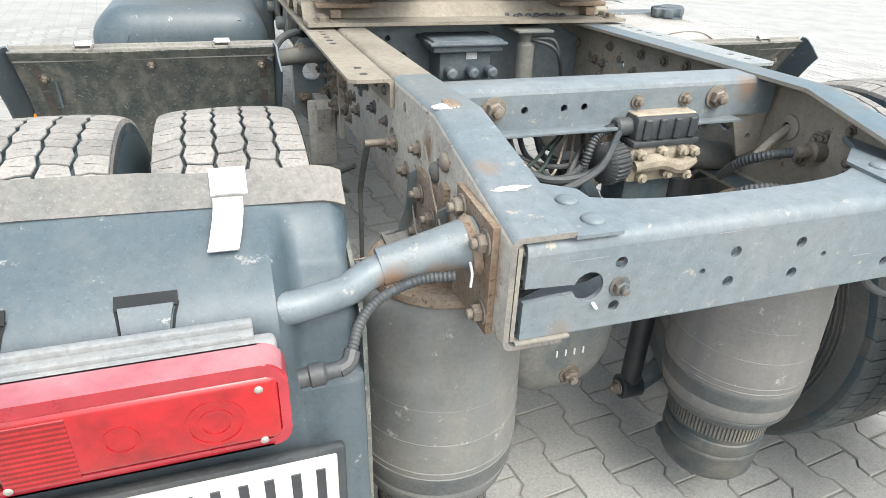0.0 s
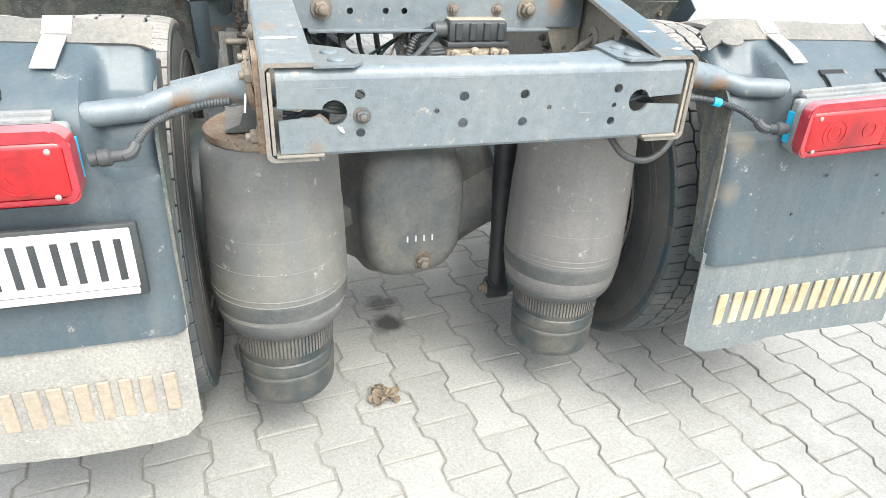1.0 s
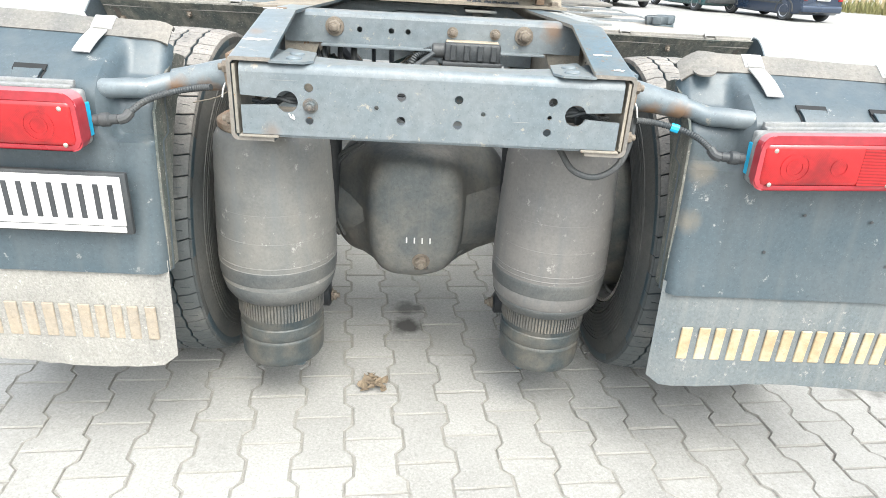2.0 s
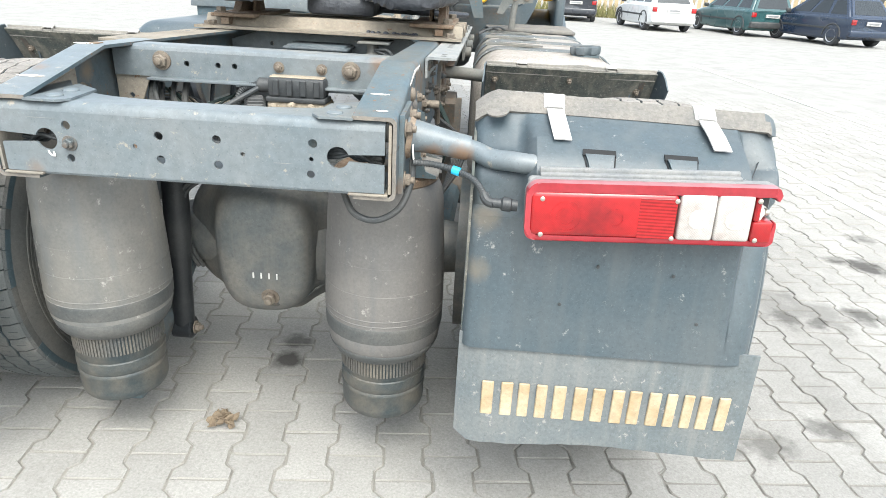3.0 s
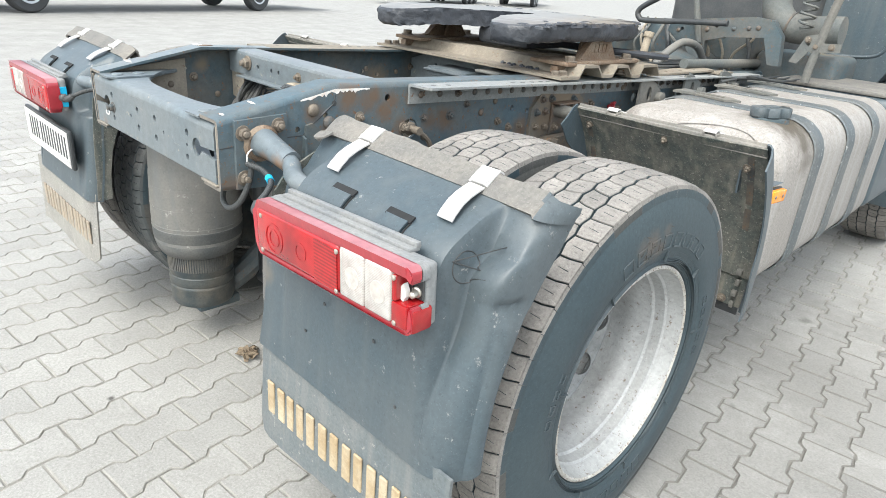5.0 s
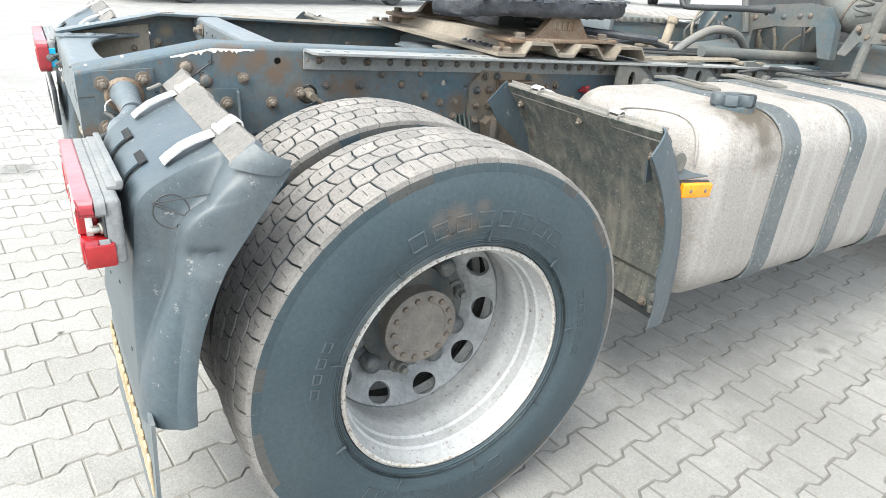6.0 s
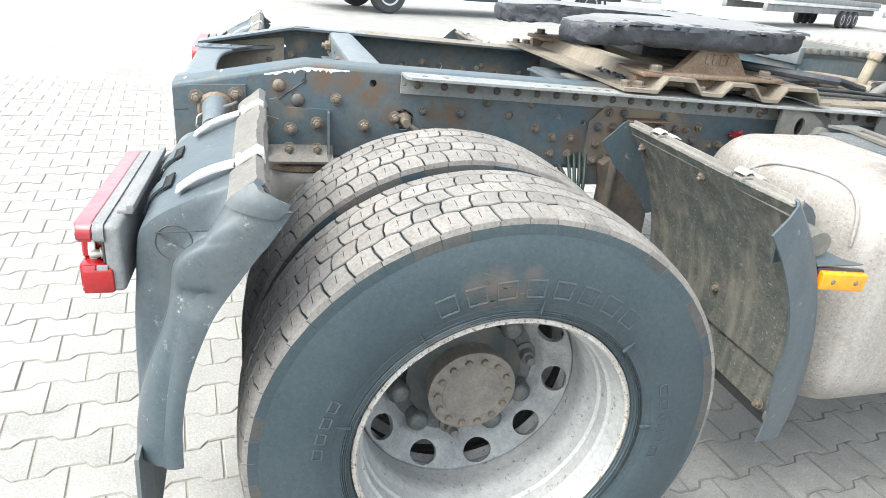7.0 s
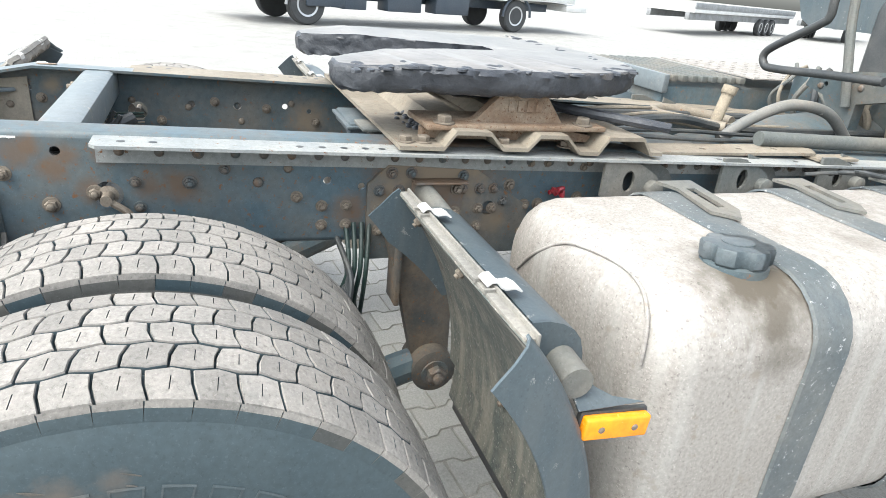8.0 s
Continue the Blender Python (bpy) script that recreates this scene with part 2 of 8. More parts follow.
M_TANK = mat("dusty_aluminium", (0.30, 0.281, 0.260), 0.7, 0.1, (0.242, 0.222, 0.202), 0.8, 2.2, 110, 0.35, (0.24, 0.215, 0.185), 0.14, streak=(0.385, 0.376, 0.358), grit=0.18, fleck=0.45,
             spots=[(1.10, 1.745, 1.03, 0.14, 1.0), (1.155, 1.75, 0.99, 0.09, 0.9), (1.19, 1.75, 0.93, 0.07, 0.6), (0.99, 2.15, 1.035, 0.06, 0.35)], blot=(0.085, 0.072, 0.055), ragged=20.0)
M_CAP = mat("dusty_cap_plastic", (0.06, 0.078, 0.088), 0.6, 0, (0.13, 0.14, 0.145), 0.8, 12.0, 120, 0.15)
M_LEDGE = mat("dusty_ledge_paint", (0.26, 0.265, 0.255), 0.75, 0, (0.17, 0.19, 0.2), 0.8, 6.0, 80, 0.2, RUST, 0.1)
M_STRAP = mat("strap_rubber", (0.075, 0.09, 0.098), 0.6, 0, (0.16, 0.16, 0.15), 0.6, 8.0, 90, 0.2, (0.36, 0.37, 0.37), 0.16)
M_BLACK = mat("black_plastic", (0.03, 0.034, 0.037), 0.5, 0, (0.07, 0.07, 0.068), 0.7, 8.0, 120, 0.15)
M_HOSE = mat("corrugated_hose", (0.03, 0.036, 0.04), 0.6, 0, (0.085, 0.082, 0.075), 0.7, 10, 120, 0.15)
M_GREASE = mat("greasy_plate", (0.15, 0.143, 0.136), 0.4, 0.1, (0.27, 0.255, 0.24), 0.8, 5.0, 25, 0.6)
M_GREASE_EDGE = mat("caked_grease", (0.03, 0.034, 0.042), 0.45, 0, (0.06, 0.064, 0.072), 0.7, 14, 45, 1.0, grit=0.16)
M_PLATE = mat("dusty_steel_plate", (0.24, 0.212, 0.17), 0.75, 0.1, (0.15, 0.125, 0.095), 0.7, 5.0, 60, 0.15, RUST, 0.1)
M_VALVE = mat("dusty_cast_alloy", (0.31, 0.265, 0.2), 0.8, 0, (0.19, 0.16, 0.12), 0.8, 16, 110, 0.4)
M_WHITE = mat("white_strip", (0.56, 0.55, 0.53), 0.55, 0, (0.45, 0.44, 0.43), 0.7, 12, 120, 0.05, fleck=0.05)
M_CHIP = mat("bare_chipped_edge", (0.75, 0.75, 0.73), 0.6, 0, (0.45, 0.28, 0.18), 0.6, 40, 160, 0.1)
M_DARK_INK = mat("plate_ink", (0.03, 0.032, 0.035), 0.5, 0, fleck=0.05)
M_RED = mat("red_lens", (0.38, 0.009, 0.012), 0.2, 0, (0.16, 0.007, 0.010), 0.8, 7, 60, 0.04, fleck=0.05)
M_RED_FADED = mat("faded_red_lens", (0.30, 0.016, 0.026), 0.3, 0, (0.33, 0.04, 0.05), 0.7, 9, 60, 0.1, fleck=0.05)
M_CLEAR = mat("cloudy_white_lens", (0.46, 0.445, 0.42), 0.22, 0, (0.33, 0.275, 0.25), 0.7, 14, 60, 0.04, fleck=0.05)
M_RED_BLEACHED = mat("bleached_red_lens", (0.29, 0.075, 0.09), 0.45, 0, (0.36, 0.18, 0.19), 0.7, 9, 60, 0.1, fleck=0.1)
M_ORANGE = mat("orange_lens", (0.86, 0.30, 0.012), 0.25, 0, (0.75, 0.22, 0.01), 0.6, 20, 90, 0.04, fleck=0.05)
M_BLUE = mat("blue_tape", (0.015, 0.38, 0.62), 0.4, 0, fleck=0.05)
M_SCREW = mat("bright_screw", (0.42, 0.40, 0.35), 0.35, 0.7, fleck=0.05)
M_YELLOW = mat("yellow_cab_paint", (0.72, 0.42, 0.03), 0.35, 0, fleck=0.05)


def prisms(m, size, depth, flutes=False):
    """Fine moulded prisms or level flutes over a lens that break up its colour."""
    t = m.node_tree
    n, l = t.nodes, t.links
    geo, chk, mx = n.new("ShaderNodeNewGeometry"), n.new("ShaderNodeTexChecker"), n.new("ShaderNodeMix")
    chk.inputs["Scale"].default_value = 1 / size
    chk.inputs["Color1"].default_value, chk.inputs["Color2"].default_value = (1, 1, 1, 1), (depth, depth, depth, 1)
    spread = n.new("ShaderNodeMapping")
    spread.inputs["Scale"].default_value = (0.001, 0.001, 1) if flutes else (1, 1, 1)
    l.new(geo.outputs["Position"], spread.inputs["Vector"])
    l.new(spread.outputs[0], chk.inputs["Vector"])
    mx.data_type, mx.blend_type = "RGBA", "MULTIPLY"
    mx.inputs[0].default_value = 1.0
    b = n["Principled BSDF"]
    l.new(b.inputs["Base Color"].links[0].from_socket, mx.inputs[6])
    l.new(chk.outputs[0], mx.inputs[7])
    l.new(mx.outputs[2], b.inputs["Base Color"])


# smooth outer face of the lenses over their moulded pattern
for lens in (M_RED, M_RED_FADED, M_CLEAR, M_RED_BLEACHED):
    shader = lens.node_tree.nodes["Principled BSDF"]
    shader.inputs["Coat Weight"].default_value, shader.inputs["Coat Roughness"].default_value = 0.4, 0.1
M_RED_PRISM = M_RED.copy()
M_RED_PRISM.name = "prismatic_red_lens"
prisms(M_RED_PRISM, 0.0034, 0.55, True)
prisms(M_RED, 0.0021, 0.88)
prisms(M_CLEAR, 0.0025, 0.86)
# blots over 1 m wide paint shade beside the truck; the others are stains
STAINS_AND_SHADE = [(-0.055, 0.722, 0, 0.060, 0.92), (-0.065, 0.858, 0, 0.05, 0.6), (-0.02, 0.862, 0, 0.03, 0.6), (2.68, 2.19, 0, 0.09, 0.8), (2.80, 2.13, 0, 0.12, 0.85), (2.91, 2.06, 0, 0.07, 0.8), (3.02, 2.59, 0, 0.09, 0.75), (2.45, 1.51, 0, 0.10, 0.75), (2.52, 1.49, 0, 0.07, 0.7),
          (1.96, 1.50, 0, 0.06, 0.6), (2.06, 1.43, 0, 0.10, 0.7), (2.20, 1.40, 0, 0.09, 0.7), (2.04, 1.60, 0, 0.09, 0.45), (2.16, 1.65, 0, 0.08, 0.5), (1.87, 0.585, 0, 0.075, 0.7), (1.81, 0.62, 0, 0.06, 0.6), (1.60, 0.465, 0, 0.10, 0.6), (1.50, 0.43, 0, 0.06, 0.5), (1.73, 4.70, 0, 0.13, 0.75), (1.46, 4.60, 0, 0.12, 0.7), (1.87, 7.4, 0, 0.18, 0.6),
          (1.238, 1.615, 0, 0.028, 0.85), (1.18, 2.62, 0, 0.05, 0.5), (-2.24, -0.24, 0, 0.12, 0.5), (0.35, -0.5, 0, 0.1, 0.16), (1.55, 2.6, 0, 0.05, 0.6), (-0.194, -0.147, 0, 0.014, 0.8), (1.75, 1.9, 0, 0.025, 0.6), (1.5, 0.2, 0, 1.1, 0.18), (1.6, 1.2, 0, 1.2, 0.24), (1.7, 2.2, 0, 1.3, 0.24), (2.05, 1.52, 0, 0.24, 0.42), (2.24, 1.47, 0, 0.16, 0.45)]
DIRT_AND_SHADE = [(x, y, z, 1.45 * r if r < 1 else r, min(0.95, 1.15 * k) if r < 1 else k) for x, y, z, r, k in STAINS_AND_SHADE]
# joints take that painted shade twice as strong
JOINT_DIRT_AND_SHADE = [(x, y, z, r, k if r < 1 else 2.0 * k) for x, y, z, r, k in DIRT_AND_SHADE]
M_PAVER = mat("concrete_paver", (0.300, 0.295, 0.279), 0.85, 0, (0.235, 0.23, 0.216), 0.8, 2.2, 130, 0.3, (0.235, 0.228, 0.21), 0.03, per_piece=0.08, spots=DIRT_AND_SHADE, grit=0.16, edge=1.5, ragged=14.0)
M_JOINT = mat("sandy_joint", (0.215, 0.206, 0.186), 0.95, 0, (0.29, 0.278, 0.252), 0.7, 6, 200, 0.4, spots=JOINT_DIRT_AND_SHADE, edge=1.5, ragged=14.0)
M_EDGE = mat("dirty_paver_edge", (0.225, 0.217, 0.197), 0.95, 0, (0.285, 0.277, 0.255), 0.9, 9, 200, 0.4, spots=JOINT_DIRT_AND_SHADE, edge=1.5, ragged=14.0)
M_LINE = mat("worn_line_paint", (0.82, 0.81, 0.78), 0.75, 0, (0.66, 0.65, 0.63), 0.8, 6, 80, 0.1)
M_LEAF = mat("dry_leaf", (0.20, 0.155, 0.105), 0.9, 0, (0.085, 0.065, 0.045), 0.8, 40, 150, 0.3)


# ---- building tools ----
ORIGIN = {}
YZ = lambda x: Matrix(((0, 0, 1, x), (1, 0, 0, 0), (0, 1, 0, 0), (0, 0, 0, 1)))
XZ = lambda y: Matrix(((1, 0, 0, 0), (0, 0, -1, y), (0, 1, 0, 0), (0, 0, 0, 1)))
XY = lambda z: Matrix.Translation((0, 0, z))


def ground_z(x):
    """Height of the paving, which falls gently across the yard for drainage."""
    return -0.0149 * (max(-2.5, min(2.5, x)) + 0.3)


def thing(name, base, label, category, group="", kind=""):
    ob = new(name)
    ob.location, ob.empty_display_size = base, 0.1
    ORIGIN[ob.name] = Vector(base)
    return tagged(ob, label, category, group, kind)


def finish(bm, material, smooth=35):
    me = bpy.data.meshes.new("mesh")
    bmesh.ops.recalc_face_normals(bm, faces=bm.faces)
    bm.to_mesh(me)
    bm.free()
    me.materials.append(material)
    if smooth:
        me.shade_smooth()
        me.set_sharp_from_angle(angle=radians(smooth))
    return me


def part(name, bm, material, parent=None, label="", smooth=35):
    return piece(name, finish(bm, material, smooth), parent, Matrix(), label)


def piece(name, me, parent, m=Matrix(), label=""):
    ob = new(name, me)
    if parent:
        ob.parent = parent
        m = Matrix.Translation(-ORIGIN.get(parent.name, Vector())) @ m
    ob.matrix_basis = m
    if label:
        ob["label"] = label
    return ob


def join(bm, other):
    me = bpy.data.meshes.new("t")
    other.to_mesh(me)
    other.free()
    bm.from_mesh(me)
    bpy.data.meshes.remove(me)
    return bm


def box(x0, x1, y0, y1, z0, z1, r=0.004, seg=2, m=None):
    bm = bmesh.new()
    bmesh.ops.create_cube(bm, size=1)
    bm.transform(Matrix.Translation(((x0 + x1) / 2, (y0 + y1) / 2, (z0 + z1) / 2)) @ Matrix.Diagonal((x1 - x0, y1 - y0, z1 - z0, 1)))
    if r:
        bmesh.ops.bevel(bm, geom=bm.edges, offset=r, segments=seg, affect="EDGES", profile=0.5, clamp_overlap=True)
    if m:
        bm.transform(m)
    return bm


def circle(x, y, r, n=14):
    return [(x + r * math.cos(2 * math.pi * i / n), y + r * math.sin(2 * math.pi * i / n)) for i in range(n)]


def plate(outline, holes, thick, m, r=0.0):
    """A flat plate with holes, of that thickness."""
    bm = bmesh.new()
    for loop in (outline, *holes):
        vs = [bm.verts.new((a, b, 0)) for a, b in loop]
        for i in range(len(vs)):
            bm.edges.new((vs[i - 1], vs[i]))
    bmesh.ops.triangle_fill(bm, use_beauty=True, use_dissolve=False, edges=bm.edges[:])
    up = bmesh.ops.extrude_face_region(bm, geom=bm.faces[:])
    bmesh.ops.translate(bm, verts=[g for g in up["geom"] if isinstance(g, bmesh.types.BMVert)], vec=(0, 0, thick))
    bm.transform(m)
    return bm


def sweep(sections, closed=True, caps=True):
    """Joins rings of points, each of one length."""
    bm = bmesh.new()
    rings = [[bm.verts.new(p) for p in s] for s in sections]
    n = len(rings[0])
    for a, b in zip(rings, rings[1:]):
        for i in range(n if closed else n - 1):
            j = (i + 1) % n
            bm.faces.new((a[i], a[j], b[j], b[i]))
    if caps and closed:
        bm.faces.new(rings[0])
        bm.faces.new(rings[-1])
    return bm


def shell(grid, thick, flip=1):
    """A sheet through a grid of points, thickened along its normals."""
    bm = bmesh.new()
    vs = [[bm.verts.new(p) for p in row] for row in grid]
    for a, b in zip(vs, vs[1:]):
        for i in range(len(a) - 1):
            bm.faces.new((a[i], a[i + 1], b[i + 1], b[i]))
    bm.normal_update()
    bmesh.ops.solidify(bm, geom=bm.faces[:], thickness=flip * thick)
    return bm


def smooth_line(pts, n=8):
    pts = [Vector(p) for p in pts]
    q = [2 * pts[0] - pts[1], *pts, 2 * pts[-1] - pts[-2]]
    out = []
    for i in range(1, len(q) - 2):
        a, b, c, d = q[i - 1:i + 3]
        for k in range(n):
            t = k / n
            out.append(0.5 * (2 * b + (c - a) * t + (2 * a - 5 * b + 4 * c - d) * t * t + (3 * b - a - 3 * c + d) * t ** 3))
    return out + [pts[-1]]


def tube(pts, r, seg=10, n=8, ribs=0.0):
    line = smooth_line(pts, n) if n else [Vector(p) for p in pts]
    if ribs:
        fine = []
        for a, b in zip(line, line[1:]):
            k = max(1, round((b - a).length / ribs))
            fine += [a.lerp(b, i / k) for i in range(k)]
        line = fine + [line[-1]]
    count = len(line)
    up, sections = None, []
    for i, p in enumerate(line):
        d = (line[min(i + 1, count - 1)] - line[max(i - 1, 0)]).normalized()
        up = (up - d * up.dot(d)).normalized() if up else d.orthogonal().normalized()
        side = d.cross(up)
        if isinstance(r, (int, float)):
            rad = r
        else:
            f = i / (count - 1) * (len(r) - 1)
            k = min(int(f), len(r) - 2)
            rad = r[k] + (r[k + 1] - r[k]) * (f - k)
        if ribs:
            rad *= 1.0 if i % 2 else 0.84
        sections.append([p + rad * (math.cos(2 * math.pi * k / seg) * up + math.sin(2 * math.pi * k / seg) * side) for k in range(seg)])
    return sweep(sections)


def lathe(profile, seg=32, m=Matrix(), squash=1.0, caps=True):
    """Turns a profile of (radius, height) round the local z axis."""
    sections = [[(max(r, 1e-4) * math.cos(2 * math.pi * k / seg), max(r, 1e-4) * math.sin(2 * math.pi * k / seg) * squash, h) for k in range(seg)] for r, h in profile]
    bm = sweep(sections, caps=caps)
    bm.transform(m)
    return bm


def along(p, d):
    """A pose at p whose z axis points along d."""
    return Matrix.Translation(p) @ Vector(d).to_track_quat("Z", "Y").to_matrix().to_4x4()


def mirror(s):
    return Matrix.Diagonal((s, 1, 1, 1))


def bolt_mesh(material, stud=0.7):
    bm = lathe([(1.45, 0), (1.5, 0.08), (1.45, 0.22), (0.9, 0.24)], 14)
    bmh = lathe([(1.02, 0.2), (1.05, 0.28), (1.05, 0.95), (0.88, 1.1)], 6)
    join(bm, bmh)
    if stud:
        join(bm, lathe([(0.58, 0.9), (0.58, 1.0 + stud), (0.45, 1.08 + stud)], 10))
    return finish(bm, material, 40)


BOLT = bolt_mesh(M_BOLT)
BOLT_DARK = bolt_mesh(M_BOLT_DARK)
BOLT_HEAD = bolt_mesh(M_BOLT, 0)
RIVET = finish(lathe([(1.0, 0), (1.0, 0.12), (0.86, 0.4), (0.5, 0.58), (0, 0.64)], 16), M_BOLT_DARK, 50)
RIVET_PAINTED = finish(lathe([(1.0, 0), (1.0, 0.08), (0.88, 0.24), (0.5, 0.34), (0, 0.37)], 18), M_FRAME, 50)
RIVET_RUST = finish(lathe([(1.0, 0), (1.0, 0.12), (0.86, 0.4), (0.5, 0.58), (0, 0.64)], 16), M_BOLT, 50)


def stud(me, p, d, size, parent, name="bolt"):
    return piece(name, me, parent, along(p, d) @ Matrix.Rotation(7 * (p[1] + p[2]), 4, "Z") @ Matrix.Diagonal((size, size, size, 1)))


# ---- the tractor unit ----
truck = thing("tractor_truck", (0, 2.2, 0), "slate-grey semi-trailer tractor truck with bare dusty rear chassis, on paving", "truck")


def rail_top(y):
    return 1.062 + 0.067 * y / 0.33 if y < 0.33 else 1.129 - 0.0285 * (y - 0.33)


def rail_bottom(y):
    return 0.888 - 0.0525 * y if y < 0.4 else 0.867 - 0.028 * (y - 0.4)


RAIL_HOLES = [(0.51, 1.082, 0.010), (0.765, 1.010, 0.012), (0.913, 1.007, 0.013), (1.073, 1.009, 0.010), (1.157, 0.993, 0.009), (0.60, 0.985, 0.030), (0.69, 0.93, 0.007),
              (0.30, 1.05, 0.008), (0.215, 1.02, 0.008), (1.9, 0.99, 0.02), (2.3, 0.98, 0.02)]
STATIONS = [0.0, 0.1, 0.2, 0.28, 0.33, 0.38, 0.6, 1.0, 1.6, 2.4, 3.2, 4.6]


def chassis_rail(s, label):
    x = 0.425
    low = [(y, rail_bottom(y) + 0.014) for y in STATIONS]
    high = [(y, rail_top(y) - 0.014) for y in reversed(STATIONS)]
    bm = plate(low + high, [circle(a, b, r) for a, b, r in RAIL_HOLES], 0.008, YZ(x - 0.008 if s > 0 else -x))

    def flange(edge, up):
        rings = []
        for y in STATIONS:
            z, w = edge(y), 0.335 + 0.012 * min(1, y / 0.5)
            ring = [(x, z - up * 0.014)]
            for k in range(1, 5):
                a = k * math.pi / 8
                ring.append((x - 0.014 + 0.014 * math.cos(a), z - up * 0.014 + up * 0.014 * math.sin(a)))
            ring += [(w, z), (w, z - up * 0.008), (x - 0.014, z - up * 0.008), (x - 0.008, z - up * 0.014)]
            rings.append([(s * a, y, b) for a, b in ring])
        return sweep(rings)

    join(bm, flange(rail_top, 1))
    join(bm, flange(rail_bottom, -1))
    ob = part("chassis_rail", bm, M_RAIL if s > 0 else M_RAIL_DUSTY, truck, label)
    ob.data.materials.append(M_RAIL_INSIDE if s > 0 else M_FRAME_DIRTY)
    ob.data.materials.append(M_FRAME)
    ob.data.materials.append(M_PLATE)
    ob.data.materials.append(M_HUB)
    for f in ob.data.polygons:
        if f.normal.y < -0.7 and f.center.y < 0.01:
            f.material_index = 4
        elif f.normal.x * s < -0.5:
            f.material_index = 1
        elif s < 0 and f.normal.z > 0.5:
            f.material_index = 2 if f.center.y < 0.5 else 3
    return ob


rail_r = chassis_rail(1, "slate-blue chassis rail with chipped paint and rust")
rail_l = chassis_rail(-1, "slate-blue chassis rail with dusty bolts")

for s, rail in ((1, rail_r), (-1, rail_l)):
    out = (s, 0, 0)
    # liner inside the rail end
    liner = plate([(0.002, 0.902), (0.3, 0.89), (0.3, 1.085), (0.002, 1.046)], [], 0.006, YZ(0.4085 if s > 0 else -0.4145))
    join(liner, box(min(s * 0.325, s * 0.408), max(s * 0.325, s * 0.408), -0.004, 0.28, 0.8965, 0.9015, 0.0015))
    part("liner", liner, M_RAIL_INSIDE, rail, "dusty inner liner")
    # angle along the top edge
    y0, y1 = 0.585, 3.1
    rings = []
    for y in (y0, y0 + 0.012, 1.3, 2.0, 2.6, y1):
        t = rail_top(y) - 0.004
        o = 0.515 if y0 < y else 0.50
        ring = [(0.427, t - 0.058), (0.434, t - 0.058), (0.434, t - 0.012), (0.439, t - 0.007), (o, t - 0.007), (o, t), (0.431, t), (0.427, t - 0.004)]
        rings.append([(s * a, y, b) for a, b in ring])
    angle = part("edge_angle", sweep(rings), M_LEDGE if s > 0 else M_PLATE, rail, "grey angle bar along the rail edge")
    hole_me = finish(lathe([(1, 0), (1, 0.05), (0.2, 0.06)], 12), M_BLACK)
    for y in (0.64, 0.70, 1.0, 1.05, 1.10, 1.15, 1.19, 2.2, 2.3, 2.5):
        piece("hole", hole_me, angle, along((s * 0.475, y, rail_top(y) - 0.0045), (0, 0, 1)) @ Matrix.Diagonal((0.0085, 0.0085, 0.02, 1)))
    y = 0.63
    while y < 2.7:
        stud(RIVET if int(y * 50) % 3 else BOLT_DARK, (s * 0.434, y, rail_top(y) - 0.036), out, 0.0105 if int(y * 50) % 3 else 0.009, rail)
        y += 0.062 if y > 0.85 else 0.078
    # bolts and rivets over the web
    for (y, z), me, size in (((0.262, 1.066), RIVET_RUST, 0.017), ((0.31, 1.03), RIVET, 0.018), ((0.412, 1.035), BOLT, 0.011), ((0.575, 0.99), BOLT, 0.012), ((0.84, 1.04), BOLT_DARK, 0.009), ((0.98, 1.04), RIVET_RUST, 0.010), ((1.0, 0.97), BOLT, 0.010), ((0.49, 0.965), BOLT, 0.012),
                             ((0.655, 1.012), BOLT_DARK, 0.009), ((0.66, 0.955), BOLT_DARK, 0.009), ((1.06, 0.945), BOLT, 0.010), ((1.12, 0.945), BOLT, 0.010),
                             ((1.06, 0.895), BOLT, 0.010), ((1.12, 0.895), BOLT, 0.010), ((0.765, 1.010), BOLT_DARK, 0.011), ((0.913, 1.007), RIVET, 0.012)):
        stud(me, (s * 0.425, y, z), out, size, rail)
    # hanger plate by the front guard with its bolts
    hp = part("hanger_plate", plate([(1.17, 0.80), (1.60, 0.80), (1.62, 0.93), (1.46, 1.035), (1.22, 1.05), (1.17, 1.0)], [circle(1.5, 0.93, 0.02)], 0.012, YZ(0.425 if s > 0 else -0.437)), M_FRAME_DIRTY if s > 0 else M_RAIL_DUSTY, rail, "rust-stained spring hanger plate")
    for y, z in ((1.20, 0.985), (1.25, 0.985), (1.20, 0.935), (1.255, 0.93), (1.20, 0.88), (1.26, 0.87), (1.42, 0.985), (1.47, 0.985), (1.51, 0.985), (1.47, 0.93), (1.51, 0.93), (1.54, 0.95), (1.47, 0.88), (1.23, 1.03), (1.28, 1.03), (1.42, 1.02)):
        stud(BOLT if s < 0 or z < 0.95 else BOLT_DARK, (s * 0.437, y, z), out, 0.0105, hp)
    web = [(1.235, 0.90), (1.385, 0.90), (1.395, 0.80), (1.405, 0.53)] + [(1.352 + 0.058 * math.cos(radians(a)), 0.50 + 0.058 * math.sin(radians(a))) for a in range(0, -181, -20)] + [(1.295, 0.55), (1.255, 0.72), (1.21, 0.88)]
    hb = plate(web, [], 0.04, YZ(0.455 if s > 0 else -0.495))
    join(hb, box(min(s * 0.44, s * 0.52), max(s * 0.44, s * 0.52), 1.232, 1.246, 0.70, 0.90, 0.004, 2))
    join(hb, lathe([(0.05, -0.06), (0.062, -0.055), (0.062, 0.05), (0.05, 0.055)], 24, along((s * 0.49, 1.352, 0.50), out)))
